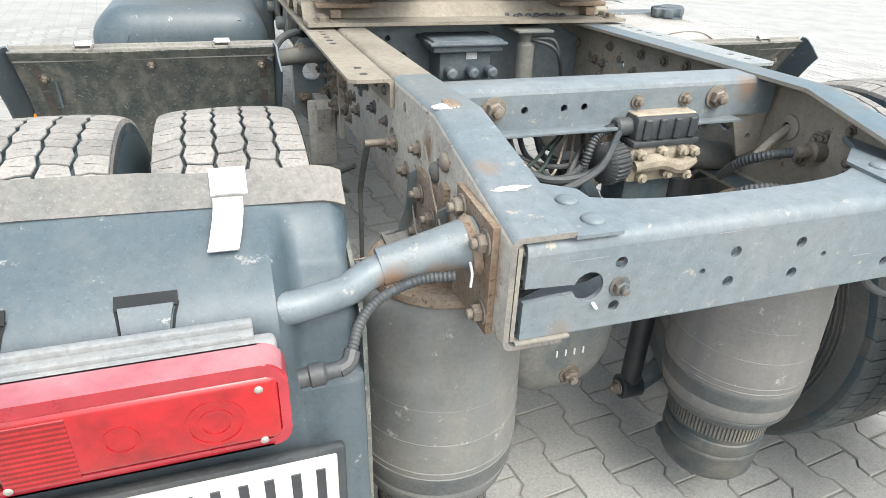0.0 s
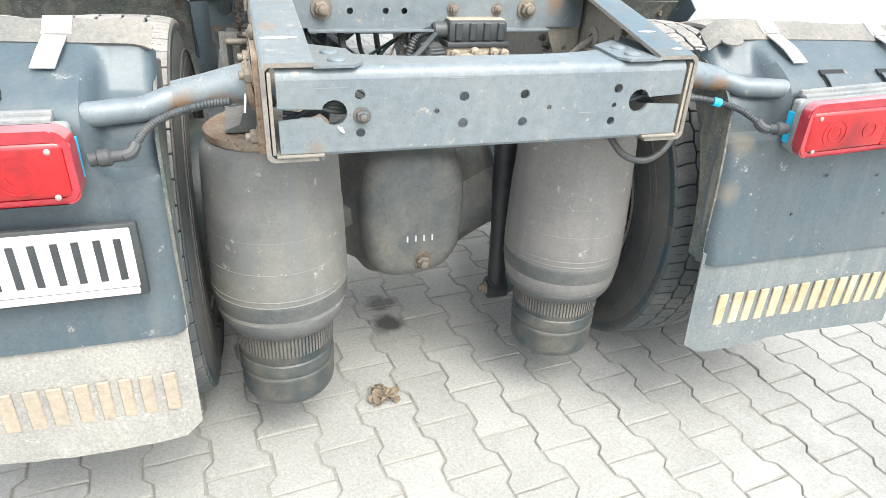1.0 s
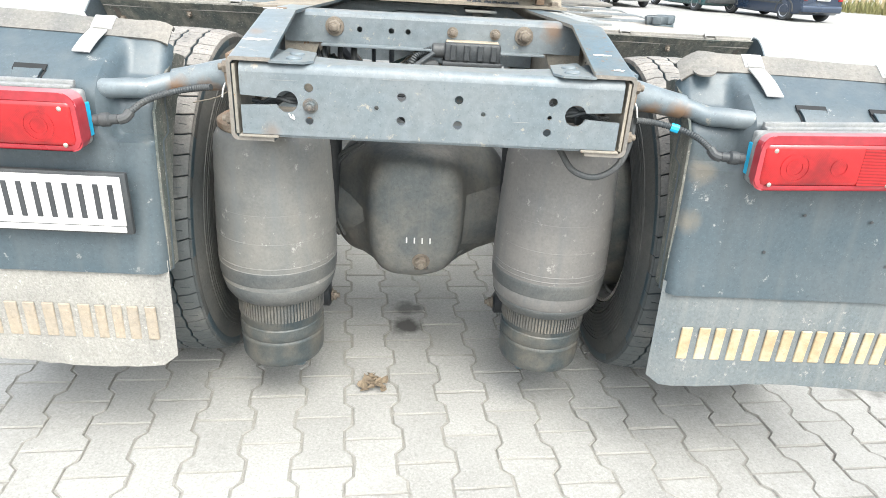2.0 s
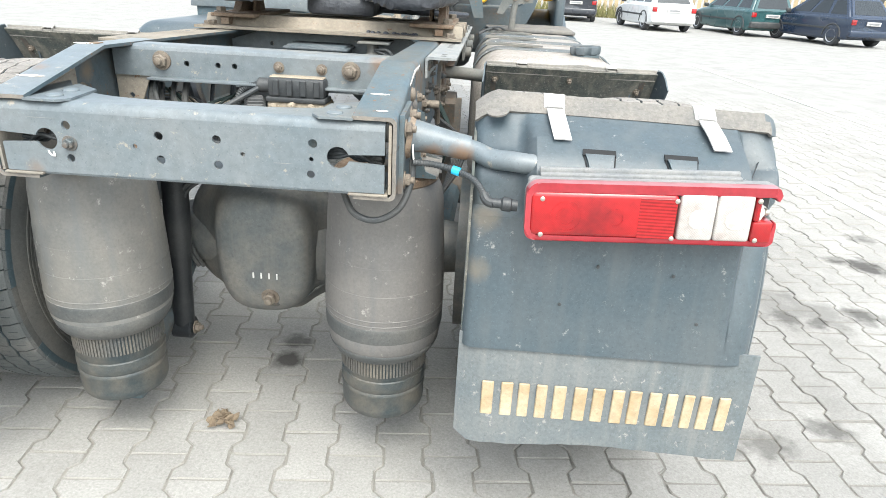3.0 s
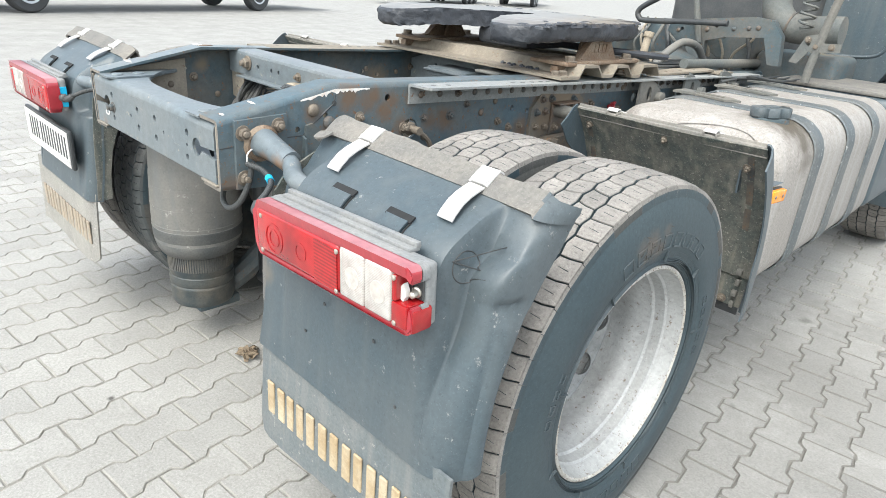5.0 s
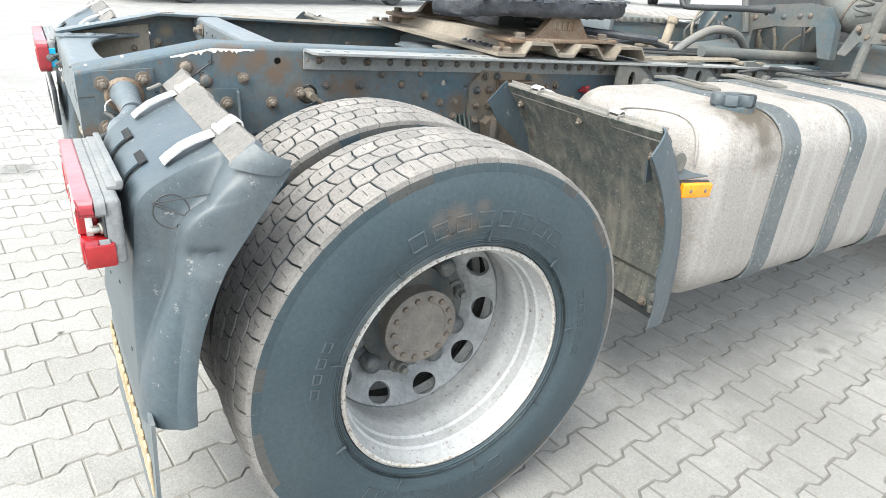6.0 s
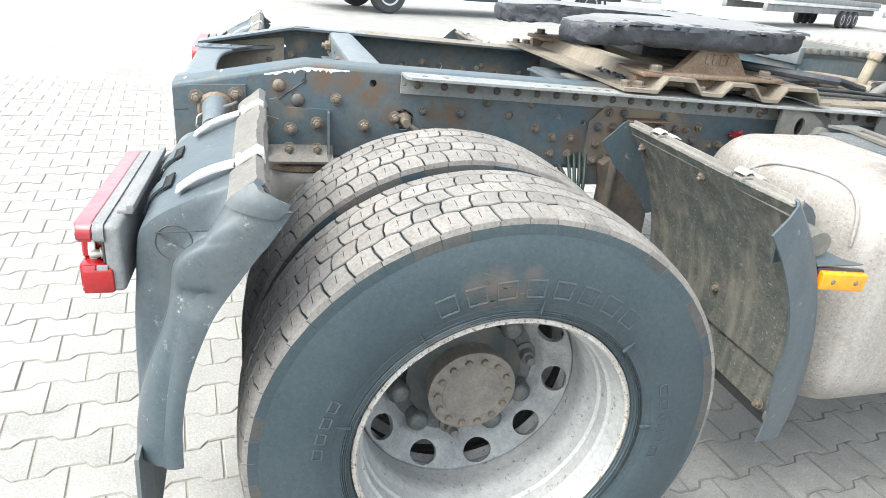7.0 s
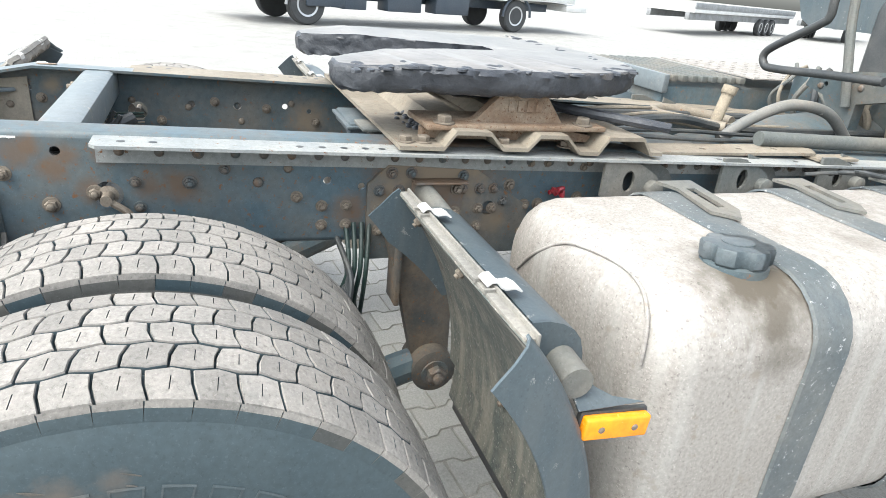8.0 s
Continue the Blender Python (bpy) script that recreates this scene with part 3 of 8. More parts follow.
    hb = part("spring_hanger", hb, M_HANGER if s > 0 else M_RAIL_DUSTY, truck, "rust-brown cast spring hanger with pivot")
    stud(BOLT_DARK, (s * 0.545, 1.352, 0.50), out, 0.026, hb)
    part("trailing_arm", tube([(s * 0.49, 1.31, 0.50), (s * 0.46, 1.0, 0.39), (s * 0.42, 0.69, 0.35), (s * 0.40, 0.47, 0.23), (s * 0.39, 0.33, 0.165)], [0.045, 0.05, 0.06, 0.045, 0.035], 10), M_FRAME_DIRTY, truck, "dark suspension arm below the axle")
    # step brackets beside the tank
    for y in (1.827, 2.225, 2.61):
        hole = [(y + 0.052 + 0.019 * math.cos(k * math.pi / 8), 1.019 + 0.030 * math.sin(k * math.pi / 8)) for k in range(16)]
        ear = [(y - 0.03, 1.082), (y + 0.03, 1.082), (y + 0.09, 1.063), (y + 0.14, 1.035), (y + 0.158, 1.01), (y + 0.158, 0.978), (y - 0.03, 0.978)]
        arm = part("tank_bracket", plate(ear, [hole], 0.010, YZ(s * 0.50 - 0.005)), M_CAST, truck, "grey steel tank bracket with an oval hole")
        rear_ear = [(a + 0.075, b) for a, b in ear[1:6]] + [(y + 0.10, 0.978)]
        part("bracket_rear_ear", plate(rear_ear, [], 0.008, YZ(s * 0.455 - 0.004)), M_CAST, arm)
        part("bracket_pin", lathe([(0.021, -0.02), (0.024, -0.016), (0.024, 0.02), (0.016, 0.024)], 18, along((s * 0.51, y + 0.128, 1.0), (s, 0, 0))), M_CAST, arm)



def flake(rng, cx, cy, w, h, n=18):
    """A ragged outline for bare, chipped paint."""
    return [(cx + w * (0.7 + 0.45 * rng.random()) * math.cos(2 * math.pi * k / n), cy + h * (0.55 + 0.6 * rng.random()) * math.sin(2 * math.pi * k / n)) for k in range(n)]


rngf = random.Random(21)
stops = [0.225 + 0.22 * k / 40 for k in range(41)]
jag = [(y, rail_top(y) - 0.0165 - 0.011 * rngf.random() * math.sin(math.pi * (k + 0.5) / 41) * (0.3 + abs(math.sin(0.35 * k)))) for k, y in enumerate(stops)]
part("chipped_edge", plate([(y, rail_top(y) - 0.013) for y in stops[::-1]] + jag, [], 0.0012, YZ(0.4248)), M_CHIP, rail_r, "bare white chipped paint edge")
# crack from the edge slot down to the arm plate
part("slot", plate(circle(0.327, 1.079, 0.0075) , [], 0.0014, YZ(0.4246)), M_BLACK, rail_r)
part("crack", tube([(0.4248, 0.330, 1.10), (0.4248, 0.326, 1.078), (0.4248, 0.30, 1.06), (0.4248, 0.268, 1.035)], 0.0022, 6, 0), M_BLACK, rail_r, "dark crack in the rail")
part("crack", tube([(0.4248, 0.178, 1.004), (0.4248, 0.23, 1.004), (0.4248, 0.268, 1.035)], 0.0016, 6, 0), M_BLACK, rail_r)
part("crack", tube([(0.4248, 0.002, 0.995), (0.4248, 0.038, 0.997)], 0.0016, 6, 0), M_BLACK, rail_r)
slope = Matrix.Translation((0, 0.33, 1.129)) @ Matrix.Rotation(-0.014, 4, "X") @ Matrix.Translation((0, -0.33, 0))
part("chipped_edge", plate(flake(rngf, -0.402, 0.345, 0.026, 0.016), [], 0.0012, slope), M_CHIP, rail_l, "bare white chipped paint edge")
part("chipped_edge", plate(flake(rngf, -0.385, 0.36, 0.014, 0.03), [], 0.0014, slope), M_RUST, rail_l, "rusty bare patch")
ramp_up = Matrix.Translation((0, 0.0, 1.0625)) @ Matrix.Rotation(math.atan2(0.067, 0.33), 4, "X")
part("chipped_edge", plate(flake(rngf, -0.385, 0.105, 0.03, 0.006), [], 0.0012, ramp_up), M_CHIP, rail_l, "bare white chipped paint edge")
for x, y, w in ((0.372, 0.12, 0.02), (0.39, 0.03, 0.012)):
    part("chipped_edge", plate(flake(rngf, x, y, w, 0.004), [], 0.0012, ramp_up), M_CHIP, rail_r, "bare white chipped paint edge")

# rear cross member: face with key-hole slots, bent top and bottom

def keyhole(s):
    pts = [(s * 0.401, 0.985), (s * 0.327, 0.981)]
    c, r = (s * 0.305, 0.974), 0.023
    for k in range(15):
        a = (20 + 320 * k / 14) * math.pi / 180
        pts.append((c[0] + s * r * math.cos(a), c[1] + r * math.sin(a)))
    return pts + [(s * 0.327, 0.967), (s * 0.401, 0.963)]


right = keyhole(1)
left = keyhole(-1)
outline = [(-0.401, 0.903), (0.401, 0.903)] + right[::-1] + [(0.401, 1.032), (-0.401, 1.032)] + left
small = [(-0.259, 1.005, 0.0095), (-0.259, 0.936, 0.0085), (-0.066, 0.995, 0.0095), (-0.066, 0.945, 0.0095), (0.055, 0.995, 0.0095), (0.055, 0.942, 0.0095), (-0.118, 0.97, 0.005),
         (0.108, 0.968, 0.005), (0.254, 1.0, 0.0095), (0.250, 0.967, 0.005), (0.248, 0.935, 0.0085)]
bm = plate(outline, [circle(a, b, r) for a, b, r in small], 0.007, XZ(0.008))


def lip(x):
    u = abs(x) / 0.40
    return 0.085 + 0.16 * u ** 4 + 0.02 * u * u


rings = []
for k in range(25):
    x = -0.401 + 0.802 * k / 24
    e = lip(x)
    ring = [(0.001, 1.032)] + [(0.021 - 0.02 * math.cos(a), 1.032 + 0.02 * math.sin(a)) for a in (0.4, 0.8, 1.2, 1.57)]
    ring += [(e - 0.004, 1.052), (e, 1.0485), (e, 1.042), (e - 0.004, 1.0395), (0.021, 1.045), (0.008, 1.032)]
    rings.append([(x, y, z) for y, z in ring])
join(bm, sweep(rings))
join(bm, box(-0.401, 0.401, 0.006, 0.16, 0.8965, 0.9035, 0.002))
rear_member = part("rear_crossmember", bm, M_FRAME, truck, "scuffed slate-grey rear crossmember with key-hole slots")
rs = random.Random(17)
for x, z, w in ((-0.31, 1.018, 0.06), (-0.08, 1.03, 0.09), (0.19, 0.955, 0.04)):
    part("scratch", plate(flake(rs, x, z, w / 2, 0.0006, 14), [], 0.0008, XZ(0.0012)), M_LAMP_BODY, rear_member)
stud(BOLT_DARK, (-0.256, 0.001, 0.968), (0, -1, 0), 0.011, rear_member)
for s in (-1, 1):
    gp = part("rivet_plate", plate([(s * 0.337, -0.004), (s * 0.268, -0.004), (s * 0.250, 0.02), (s * 0.262, 0.135), (s * 0.335, 0.19)], [], 0.005, XY(1.0525)), M_FRAME, rear_member)
    stud(RIVET_PAINTED, (s * 0.293, 0.035, 1.0575), (0, 0, 1), 0.017, gp, "rivet")
    stud(RIVET_PAINTED, (s * 0.298, 0.10, 1.0575), (0, 0, 1), 0.017, gp, "rivet")

# second cross member: inverted channel between the rails
bm = bmesh.new()
join(bm, plate([(-0.40, 1.04), (0.40, 1.04), (0.40, 1.108), (-0.40, 1.108)], [circle(a, 1.078, 0.0075, 10) for a in (-0.20, -0.115, -0.07)], 0.006, XZ(0.466)))
rings = []
for x in (-0.412, 0.412):
    ring = [(0.46, 1.106), (0.463, 1.115), (0.472, 1.121), (0.535, 1.121), (0.547, 1.115), (0.55, 1.106), (0.55, 1.04), (0.544, 1.04), (0.544, 1.106), (0.535, 1.114), (0.472, 1.114), (0.466, 1.106)]
    rings.append([(x, y, z) for y, z in ring])
join(bm, sweep(rings))
join(bm, box(-0.30, 0.30, 0.43, 0.466, 1.034, 1.040, 0.001))
middle_member = part("middle_crossmember", bm, M_FRAME, truck, "clean blue-grey middle crossmember")
for x, size in ((-0.266, 0.017), (0.243, 0.017), (0.05, 0.010), (0.165, 0.010)):
    stud(BOLT, (x, 0.459, 1.083), (0, -1, 0), size, middle_member)
for s in (-1, 1):
    part("end_plate", plate([(s * 0.30, 1.105), (s * 0.403, 1.105), (s * 0.402, 0.952), (s * 0.35, 0.938), (s * 0.312, 1.03)], [circle(s * 0.365, 0.985, 0.007)], 0.006, XZ(0.474)), M_RAIL_INSIDE, middle_member, "dusty end plate")

# bolts and a pin inside the rail
for y, z in ((0.312, 1.028), (0.257, 1.062), (0.356, 0.968), (1.229, 0.99), (1.181, 0.989), (0.983, 1.057), (0.876, 1.061), (0.78, 1.068), (1.151, 1.048), (0.62, 1.02), (0.70, 0.97)):
    stud(BOLT, (0.4165, y, z), (-1, 0, 0), 0.011, rail_r)
part("pin_washer", lathe([(0.028, 0.0), (0.028, 0.005), (0.012, 0.008), (0.012, 0.0)], 20, along((0.4165, 0.41, 1.02), (-1, 0, 0))), M_RAIL_INSIDE, rail_r)
part("pin", tube([(0.416, 0.41, 1.02), (0.38, 0.405, 1.0), (0.335, 0.40, 0.965)], 0.0095, 10), M_RAIL_INSIDE, rail_r, "dusty steel pin")

# third cross member under the coupling with an air unit and a valve on it
part("front_crossmember", plate([(-0.41, 0.87), (0.41, 0.87), (0.41, 1.04), (0.30, 1.095), (-0.30, 1.095), (-0.41, 1.06)], [circle(-0.25, 1.05, 0.009), (circle(-0.2, 1.0, 0.009)), circle(0.22, 1.0, 0.009)], 0.01, XZ(1.36)), M_FRAME, truck, "dusty slate front crossmember")
bm = box(-0.15, 0.075, 1.20, 1.34, 1.03, 1.068, 0.008)
join(bm, box(-0.16, 0.085, 1.19, 1.35, 1.050, 1.060, 0.004))
join(bm, box(-0.12, 0.05, 1.23, 1.34, 0.94, 1.035, 0.012))
for x in (-0.09, -0.02, 0.04):
    join(bm, lathe([(0.017, 0), (0.017, 0.04), (0.01, 0.045)], 12, along((x, 1.23, 0.97), (0, -1, 0))))
unit = part("electronic_air_unit", bm, M_CAP, truck, "dusty grey boxed air unit with lid")
part("sticker", box(-0.035, 0.0, 1.2275, 1.2295, 1.005, 1.03, 0.0005, 1), M_WHITE, unit, "white sticker")
bm = lathe([(0.03, -0.08), (0.03, 0.04), (0.022, 0.05), (0.022, 0.08)], 16, Matrix.Translation((0.17, 1.25, 1.0)))
join(bm, box(0.12, 0.24, 1.20, 1.34, 1.082, 1.09, 0.002))
valve = part("relay_valve", bm, M_CAST, truck, "small dusty relay valve")
for k in range(2):
    part("air_line", tube([(0.18, 1.23, 1.06), (0.24, 1.2, 1.06 - 0.02 * k), (0.27, 1.2, 1.0), (0.31, 1.25, 0.93)], 0.006, 8), M_HOSE, valve)


# ---- rear wheels ----
AXLE = Vector((0, 0.672, 0.515))
R_TYRE = 0.532


def tread_mesh():
    """Five rows of worn blocks with zigzag edges round the tyre; axis along local x."""
    bm = bmesh.new()
    count = 58
    edges = [-0.138, -0.081, -0.027, 0.027, 0.081, 0.138]
    crown = lambda a: R_TYRE - 0.8 * max(0.0, abs(a) - 0.03) ** 2 - 14 * max(0.0, abs(a) - 0.12) ** 2
    rng = random.Random(4)
    for row in range(5):
        a0, a1 = edges[row], edges[row + 1]
        phase = 0.5 * (row % 2)
        for k in range(count):
            t0, t1 = (k + phase) / count, (k + phase + 1) / count
            g, ga = 0.028 / count, 0.0027
            zl, zr = (0.0028 if row else 0.0), (0.0028 if row < 4 else 0.0)
            skew = (0.07 if row % 2 else -0.07) / count
            mid = (t0 + t1) / 2
            loop = [(a0 + ga + zl, t0 + g - skew), ((a0 + a1) / 2, t0 + g + 0.05 / count), (a1 - ga - zr, t0 + g + skew),
                    (a1 - ga + zr, mid), (a1 - ga - zr, t1 - g + skew), ((a0 + a1) / 2, t1 - g + 0.05 / count), (a0 + ga + zl, t1 - g - skew), (a0 + ga - zl, mid)]
            wear = rng.uniform(-0.001, 0.0006)
            ca, ct = sum(p[0] for p in loop) / 8, sum(p[1] for p in loop) / 8
            def ring(shrink, drop):
                out = []
                for a, t in loop:
                    a, t = ca + (a - ca) * shrink, ct + (t - ct) * shrink
                    r = crown(a) + wear - drop
                    out.append(bm.verts.new((a, r * math.cos(2 * math.pi * t), r * math.sin(2 * math.pi * t))))
                return out
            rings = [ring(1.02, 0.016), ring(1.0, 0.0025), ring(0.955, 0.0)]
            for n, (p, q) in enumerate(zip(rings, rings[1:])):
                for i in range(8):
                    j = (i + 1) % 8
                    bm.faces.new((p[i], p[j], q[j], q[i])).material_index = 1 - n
            o = rings[-1]
            # a short sipe sunk into the middle of the block
            slit, sunk = [], []
            for a, t in ((-0.012, -0.018), (0.012, 0.006), (0.012, 0.030), (-0.012, 0.006)):
                for store, dr in ((slit, 0.0), (sunk, 0.006)):
                    r, q = crown(ca + a) + wear - dr, 2 * math.pi * (ct + t / count)
                    store.append(bm.verts.new((ca + a, r * math.cos(q), r * math.sin(q))))
            A, B, C, D = slit
            for f in ((o[0], o[1], A), (o[1], B, A), (o[1], o[2], B), (o[2], o[3], B), (o[3], C, B), (o[3], o[4], C), (o[4], o[5], C), (o[5], D, C), (o[5], o[6], D), (o[6], o[7], D), (o[7], A, D), (o[7], o[0], A)):
                bm.faces.new(f)
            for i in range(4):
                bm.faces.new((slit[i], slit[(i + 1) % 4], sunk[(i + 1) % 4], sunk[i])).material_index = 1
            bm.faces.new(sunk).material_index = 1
            # shoulder lug over the tyre edge
            if row in (0, 4):
                s = -1 if row == 0 else 1
                vs = []
                for a, dr, w in ((0.1365, 0.0125, 0.478), (0.1387, 0.0215, 0.489), (0.1394, 0.042, 0.4993)):
                    for sgn in (-1, 1):
                        t = (t0 + t1) / 2 + sgn * w / count
                        r = R_TYRE - dr
                        vs.append(bm.verts.new((s * a, r * math.cos(2 * math.pi * t), r * math.sin(2 * math.pi * t))))
                bm.faces.new((vs[0], vs[1], vs[3], vs[2]))
                bm.faces.new((vs[2], vs[3], vs[5], vs[4])).material_index = 2 if rng.random() < 0.5 else 1
                base = []
                for v in vs:
                    base.append(bm.verts.new(v.co + Vector((-s * 0.012, 0, 0))))
                for i, j in ((0, 2), (2, 4), (5, 3), (3, 1)):
                    bm.faces.new((vs[i], vs[j], base[j], base[i]))
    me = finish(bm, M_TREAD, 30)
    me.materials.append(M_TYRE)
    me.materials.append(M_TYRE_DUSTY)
    return me


TURN_X = Matrix.Rotation(math.pi / 2, 4, "Y")
half = [(0.297, 0.105), (0.304, 0.116), (0.3125, 0.130), (0.314, 0.136), (0.316, 0.1385), (0.319, 0.138), (0.321, 0.142), (0.332, 0.143), (0.335, 0.1465), (0.355, 0.150), (0.36, 0.153), (0.395, 0.1545), (0.425, 0.153),
        (0.445, 0.1505), (0.465, 0.1465), (0.482, 0.142), (0.500, 0.136), (0.512, 0.122), (0.5165, 0.10), (0.519, 0.06)]
CARCASS = finish(lathe([(r, -h) for r, h in half] + [(0.520, 0.0)] + [(r, h) for r, h in reversed(half)], 72, TURN_X, caps=False), M_TYRE, 30)
CARCASS_DUSTY = CARCASS.copy()
CARCASS_DUSTY.materials.clear()
CARCASS_DUSTY.materials.append(M_TYRE_DUSTY)
TREAD = tread_mesh()
bm = bmesh.new()
def arc_bar(r0, r1, b0, b1, x1=0.1554, lean=0.0):
    """A raised bar on the sidewall between two radii and two angles."""
    n = max(1, round((b1 - b0) / 0.06))
    rings = []
    for k in range(n + 1):
        q = b0 + (b1 - b0) * k / n
        rings.append([(x, r * math.cos(q + t), r * math.sin(q + t)) for x, r, t in ((0.148, r0, 0), (x1, r0, 0), (x1 - 0.0008, r1, lean), (0.146, r1, lean))])
    return sweep(rings)


for c, n, w, r0, r1 in ((5.35, 8, 0.15, 0.368, 0.406), (4.3, 5, 0.115, 0.372, 0.394), (2.2, 8, 0.15, 0.368, 0.406), (0.9, 4, 0.10, 0.372, 0.392)):
    for k in range(n):
        a, b = c + k * w, c + k * w + 0.68 * w
        for p, q, c0, c1 in ((r0, r0 + 0.003, a, b), (r1 - 0.003, r1, a, b), (r0, r1, a, a + 0.007), (r0, r1, b - 0.007, b)):
            join(bm, arc_bar(p, q, c0, c1, 0.1560))
for k in range(9):
    a = 0.35 + 2 * math.pi * k / 9
    join(bm, arc_bar(0.330, 0.362, a, a + 0.006, 0.1548))
for r in (0.3235, 0.3275, 0.3315, 0.340, 0.346, 0.352):
    join(bm, arc_bar(r, r + 0.0015, 0, 2 * math.pi, 0.1445 + 0.27 * max(0.0, r - 0.3315)))
SIDE_MARKS = finish(bm, M_TYRE_MARK, 0)
bm = bmesh.new()
for k in range(9):
    r = 0.345 + 0.012 * k
    join(bm, arc_bar(r, r + 0.004, 0, 2 * math.pi, 0.1555 if k < 7 else 0.154))
SIDE_RINGS = finish(bm, M_TYRE_DUSTY, 0)
# rim: flange, barrel, dished disc with oval hand holes
bm = lathe([(0.303, 0.139), (0.2985, 0.134), (0.2965, 0.115), (0.2905, 0.104), (0.288, 0.092), (0.282, 0.087), (0.2805, 0.058), (0.2755, 0.051), (0.2745, 0.02), (0.2705, 0.013), (0.2705, -0.03), (0.2745, -0.038), (0.275, -0.09), (0.275, -0.13), (0.30, -0.14),
            (0.30, -0.134), (0.281, -0.125), (0.281, -0.09), (0.284, -0.01), (0.2855, 0.03), (0.290, 0.07), (0.2955, 0.096), (0.303, 0.110), (0.311, 0.122), (0.3105, 0.135), (0.303, 0.139)], 64, TURN_X, caps=False)
RIM = finish(bm, M_RIM, 30)
RIM.materials.append(M_RIM_EDGE)
for f in RIM.polygons:
    f.material_index = 1 if math.hypot(f.center.y, f.center.z) > 0.2985 and f.center.x > 0.10 else 0


def disc_mesh():
    """Dished disc with ten smooth oval hand holes."""
    prof = [(0.13, -0.134), (0.186, -0.132), (0.196, -0.123), (0.208, -0.109), (0.222, -0.098), (0.238, -0.09), (0.247, -0.085), (0.257, -0.079), (0.267, -0.072), (0.272, -0.073), (0.276, -0.085)]
    def height(r):
        for (r0, h0), (r1, h1) in zip(prof, prof[1:]):
            if r <= r1:
                return h0 + (h1 - h0) * (r - r0) / (r1 - r0)
        return prof[-1][1]
    bm = bmesh.new()
    def vert(r, q):
        return bm.verts.new((height(r), r * math.cos(q), r * math.sin(q)))
    lo, hi, span = 0.203, 0.270, math.pi / 10
    side = [(-1 + 2 * k / 12, -1) for k in range(12)] + [(1, -1 + 2 * k / 12) for k in range(12)] + [(1 - 2 * k / 12, 1) for k in range(12)] + [(-1, 1 - 2 * k / 12) for k in range(12)]
    for sector in range(10):
        mid = 2 * span * sector
        rings = []
        for f in (0.0, 0.12, 0.35, 0.65, 1.0):
            ring = []
            for u, v in side:
                q = math.atan2(v, u)
                eu, ev = 0.037 * math.cos(q) / 0.237, 0.237 + 0.027 * math.sin(q)
                su, sv = u * span, (lo + hi) / 2 + v * (hi - lo) / 2
                ring.append(vert(ev + (sv - ev) * f, mid + eu + (su - eu) * f))
            rings.append(ring)
        for a, b in zip(rings, rings[1:]):
            for k in range(48):
                j = (k + 1) % 48
                bm.faces.new((a[k], a[j], b[j], b[k]))
    for levels in ((0.13, 0.16, 0.182, 0.188, 0.196, 0.203), (0.270, 0.273, 0.276)):
        rings = [[vert(r, span / 6 * k - span) for k in range(120)] for r in levels]
        for a, b in zip(rings, rings[1:]):
            for k in range(120):
                j = (k + 1) % 120
                bm.faces.new((a[k], b[k], b[j], a[j]))
    bmesh.ops.remove_doubles(bm, verts=bm.verts[:], dist=0.00002)
    bmesh.ops.recalc_face_normals(bm, faces=bm.faces[:])
    bmesh.ops.solidify(bm, geom=bm.faces[:], thickness=0.012)
    me = finish(bm, M_DISC, 40)
    # inner disc faces take the dark nut colour to paint the recess shade
    me.materials.append(M_NUT_AND_SHADE)
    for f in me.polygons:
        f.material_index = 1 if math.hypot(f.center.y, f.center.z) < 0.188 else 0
    return me


DISC = disc_mesh()
NUT = finish(join(lathe([(1.6, 0), (1.6, 0.35), (1.1, 0.5)], 16), join(lathe([(1.05, 0.3), (1.05, 1.5), (0.9, 1.65)], 6), lathe([(0.6, 1.4), (0.6, 2.5), (0.4, 2.6)], 10))), M_CAST, 40)
NUT_CAP = finish(lathe([(1.5, 0), (1.5, 1.6), (1.25, 2.1), (0.7, 2.3), (0, 2.35)], 16), M_NUT_AND_SHADE, 50)
# flange colour darkened to paint the shade round the hub
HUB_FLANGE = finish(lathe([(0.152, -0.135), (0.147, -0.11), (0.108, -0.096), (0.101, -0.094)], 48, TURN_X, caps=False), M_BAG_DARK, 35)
HUB = finish(lathe([(0.103, -0.12), (0.102, -0.055), (0.108, -0.052), (0.108, -0.042), (0.098, -0.038), (0.076, -0.038), (0.072, -0.042), (0.0, -0.042)], 48, TURN_X), M_HUB, 35)
DRUM = finish(lathe([(0.25, -0.30), (0.255, 0.05), (0.24, 0.068), (0.0, 0.068)], 40, TURN_X), M_BAG_DARK, 35)

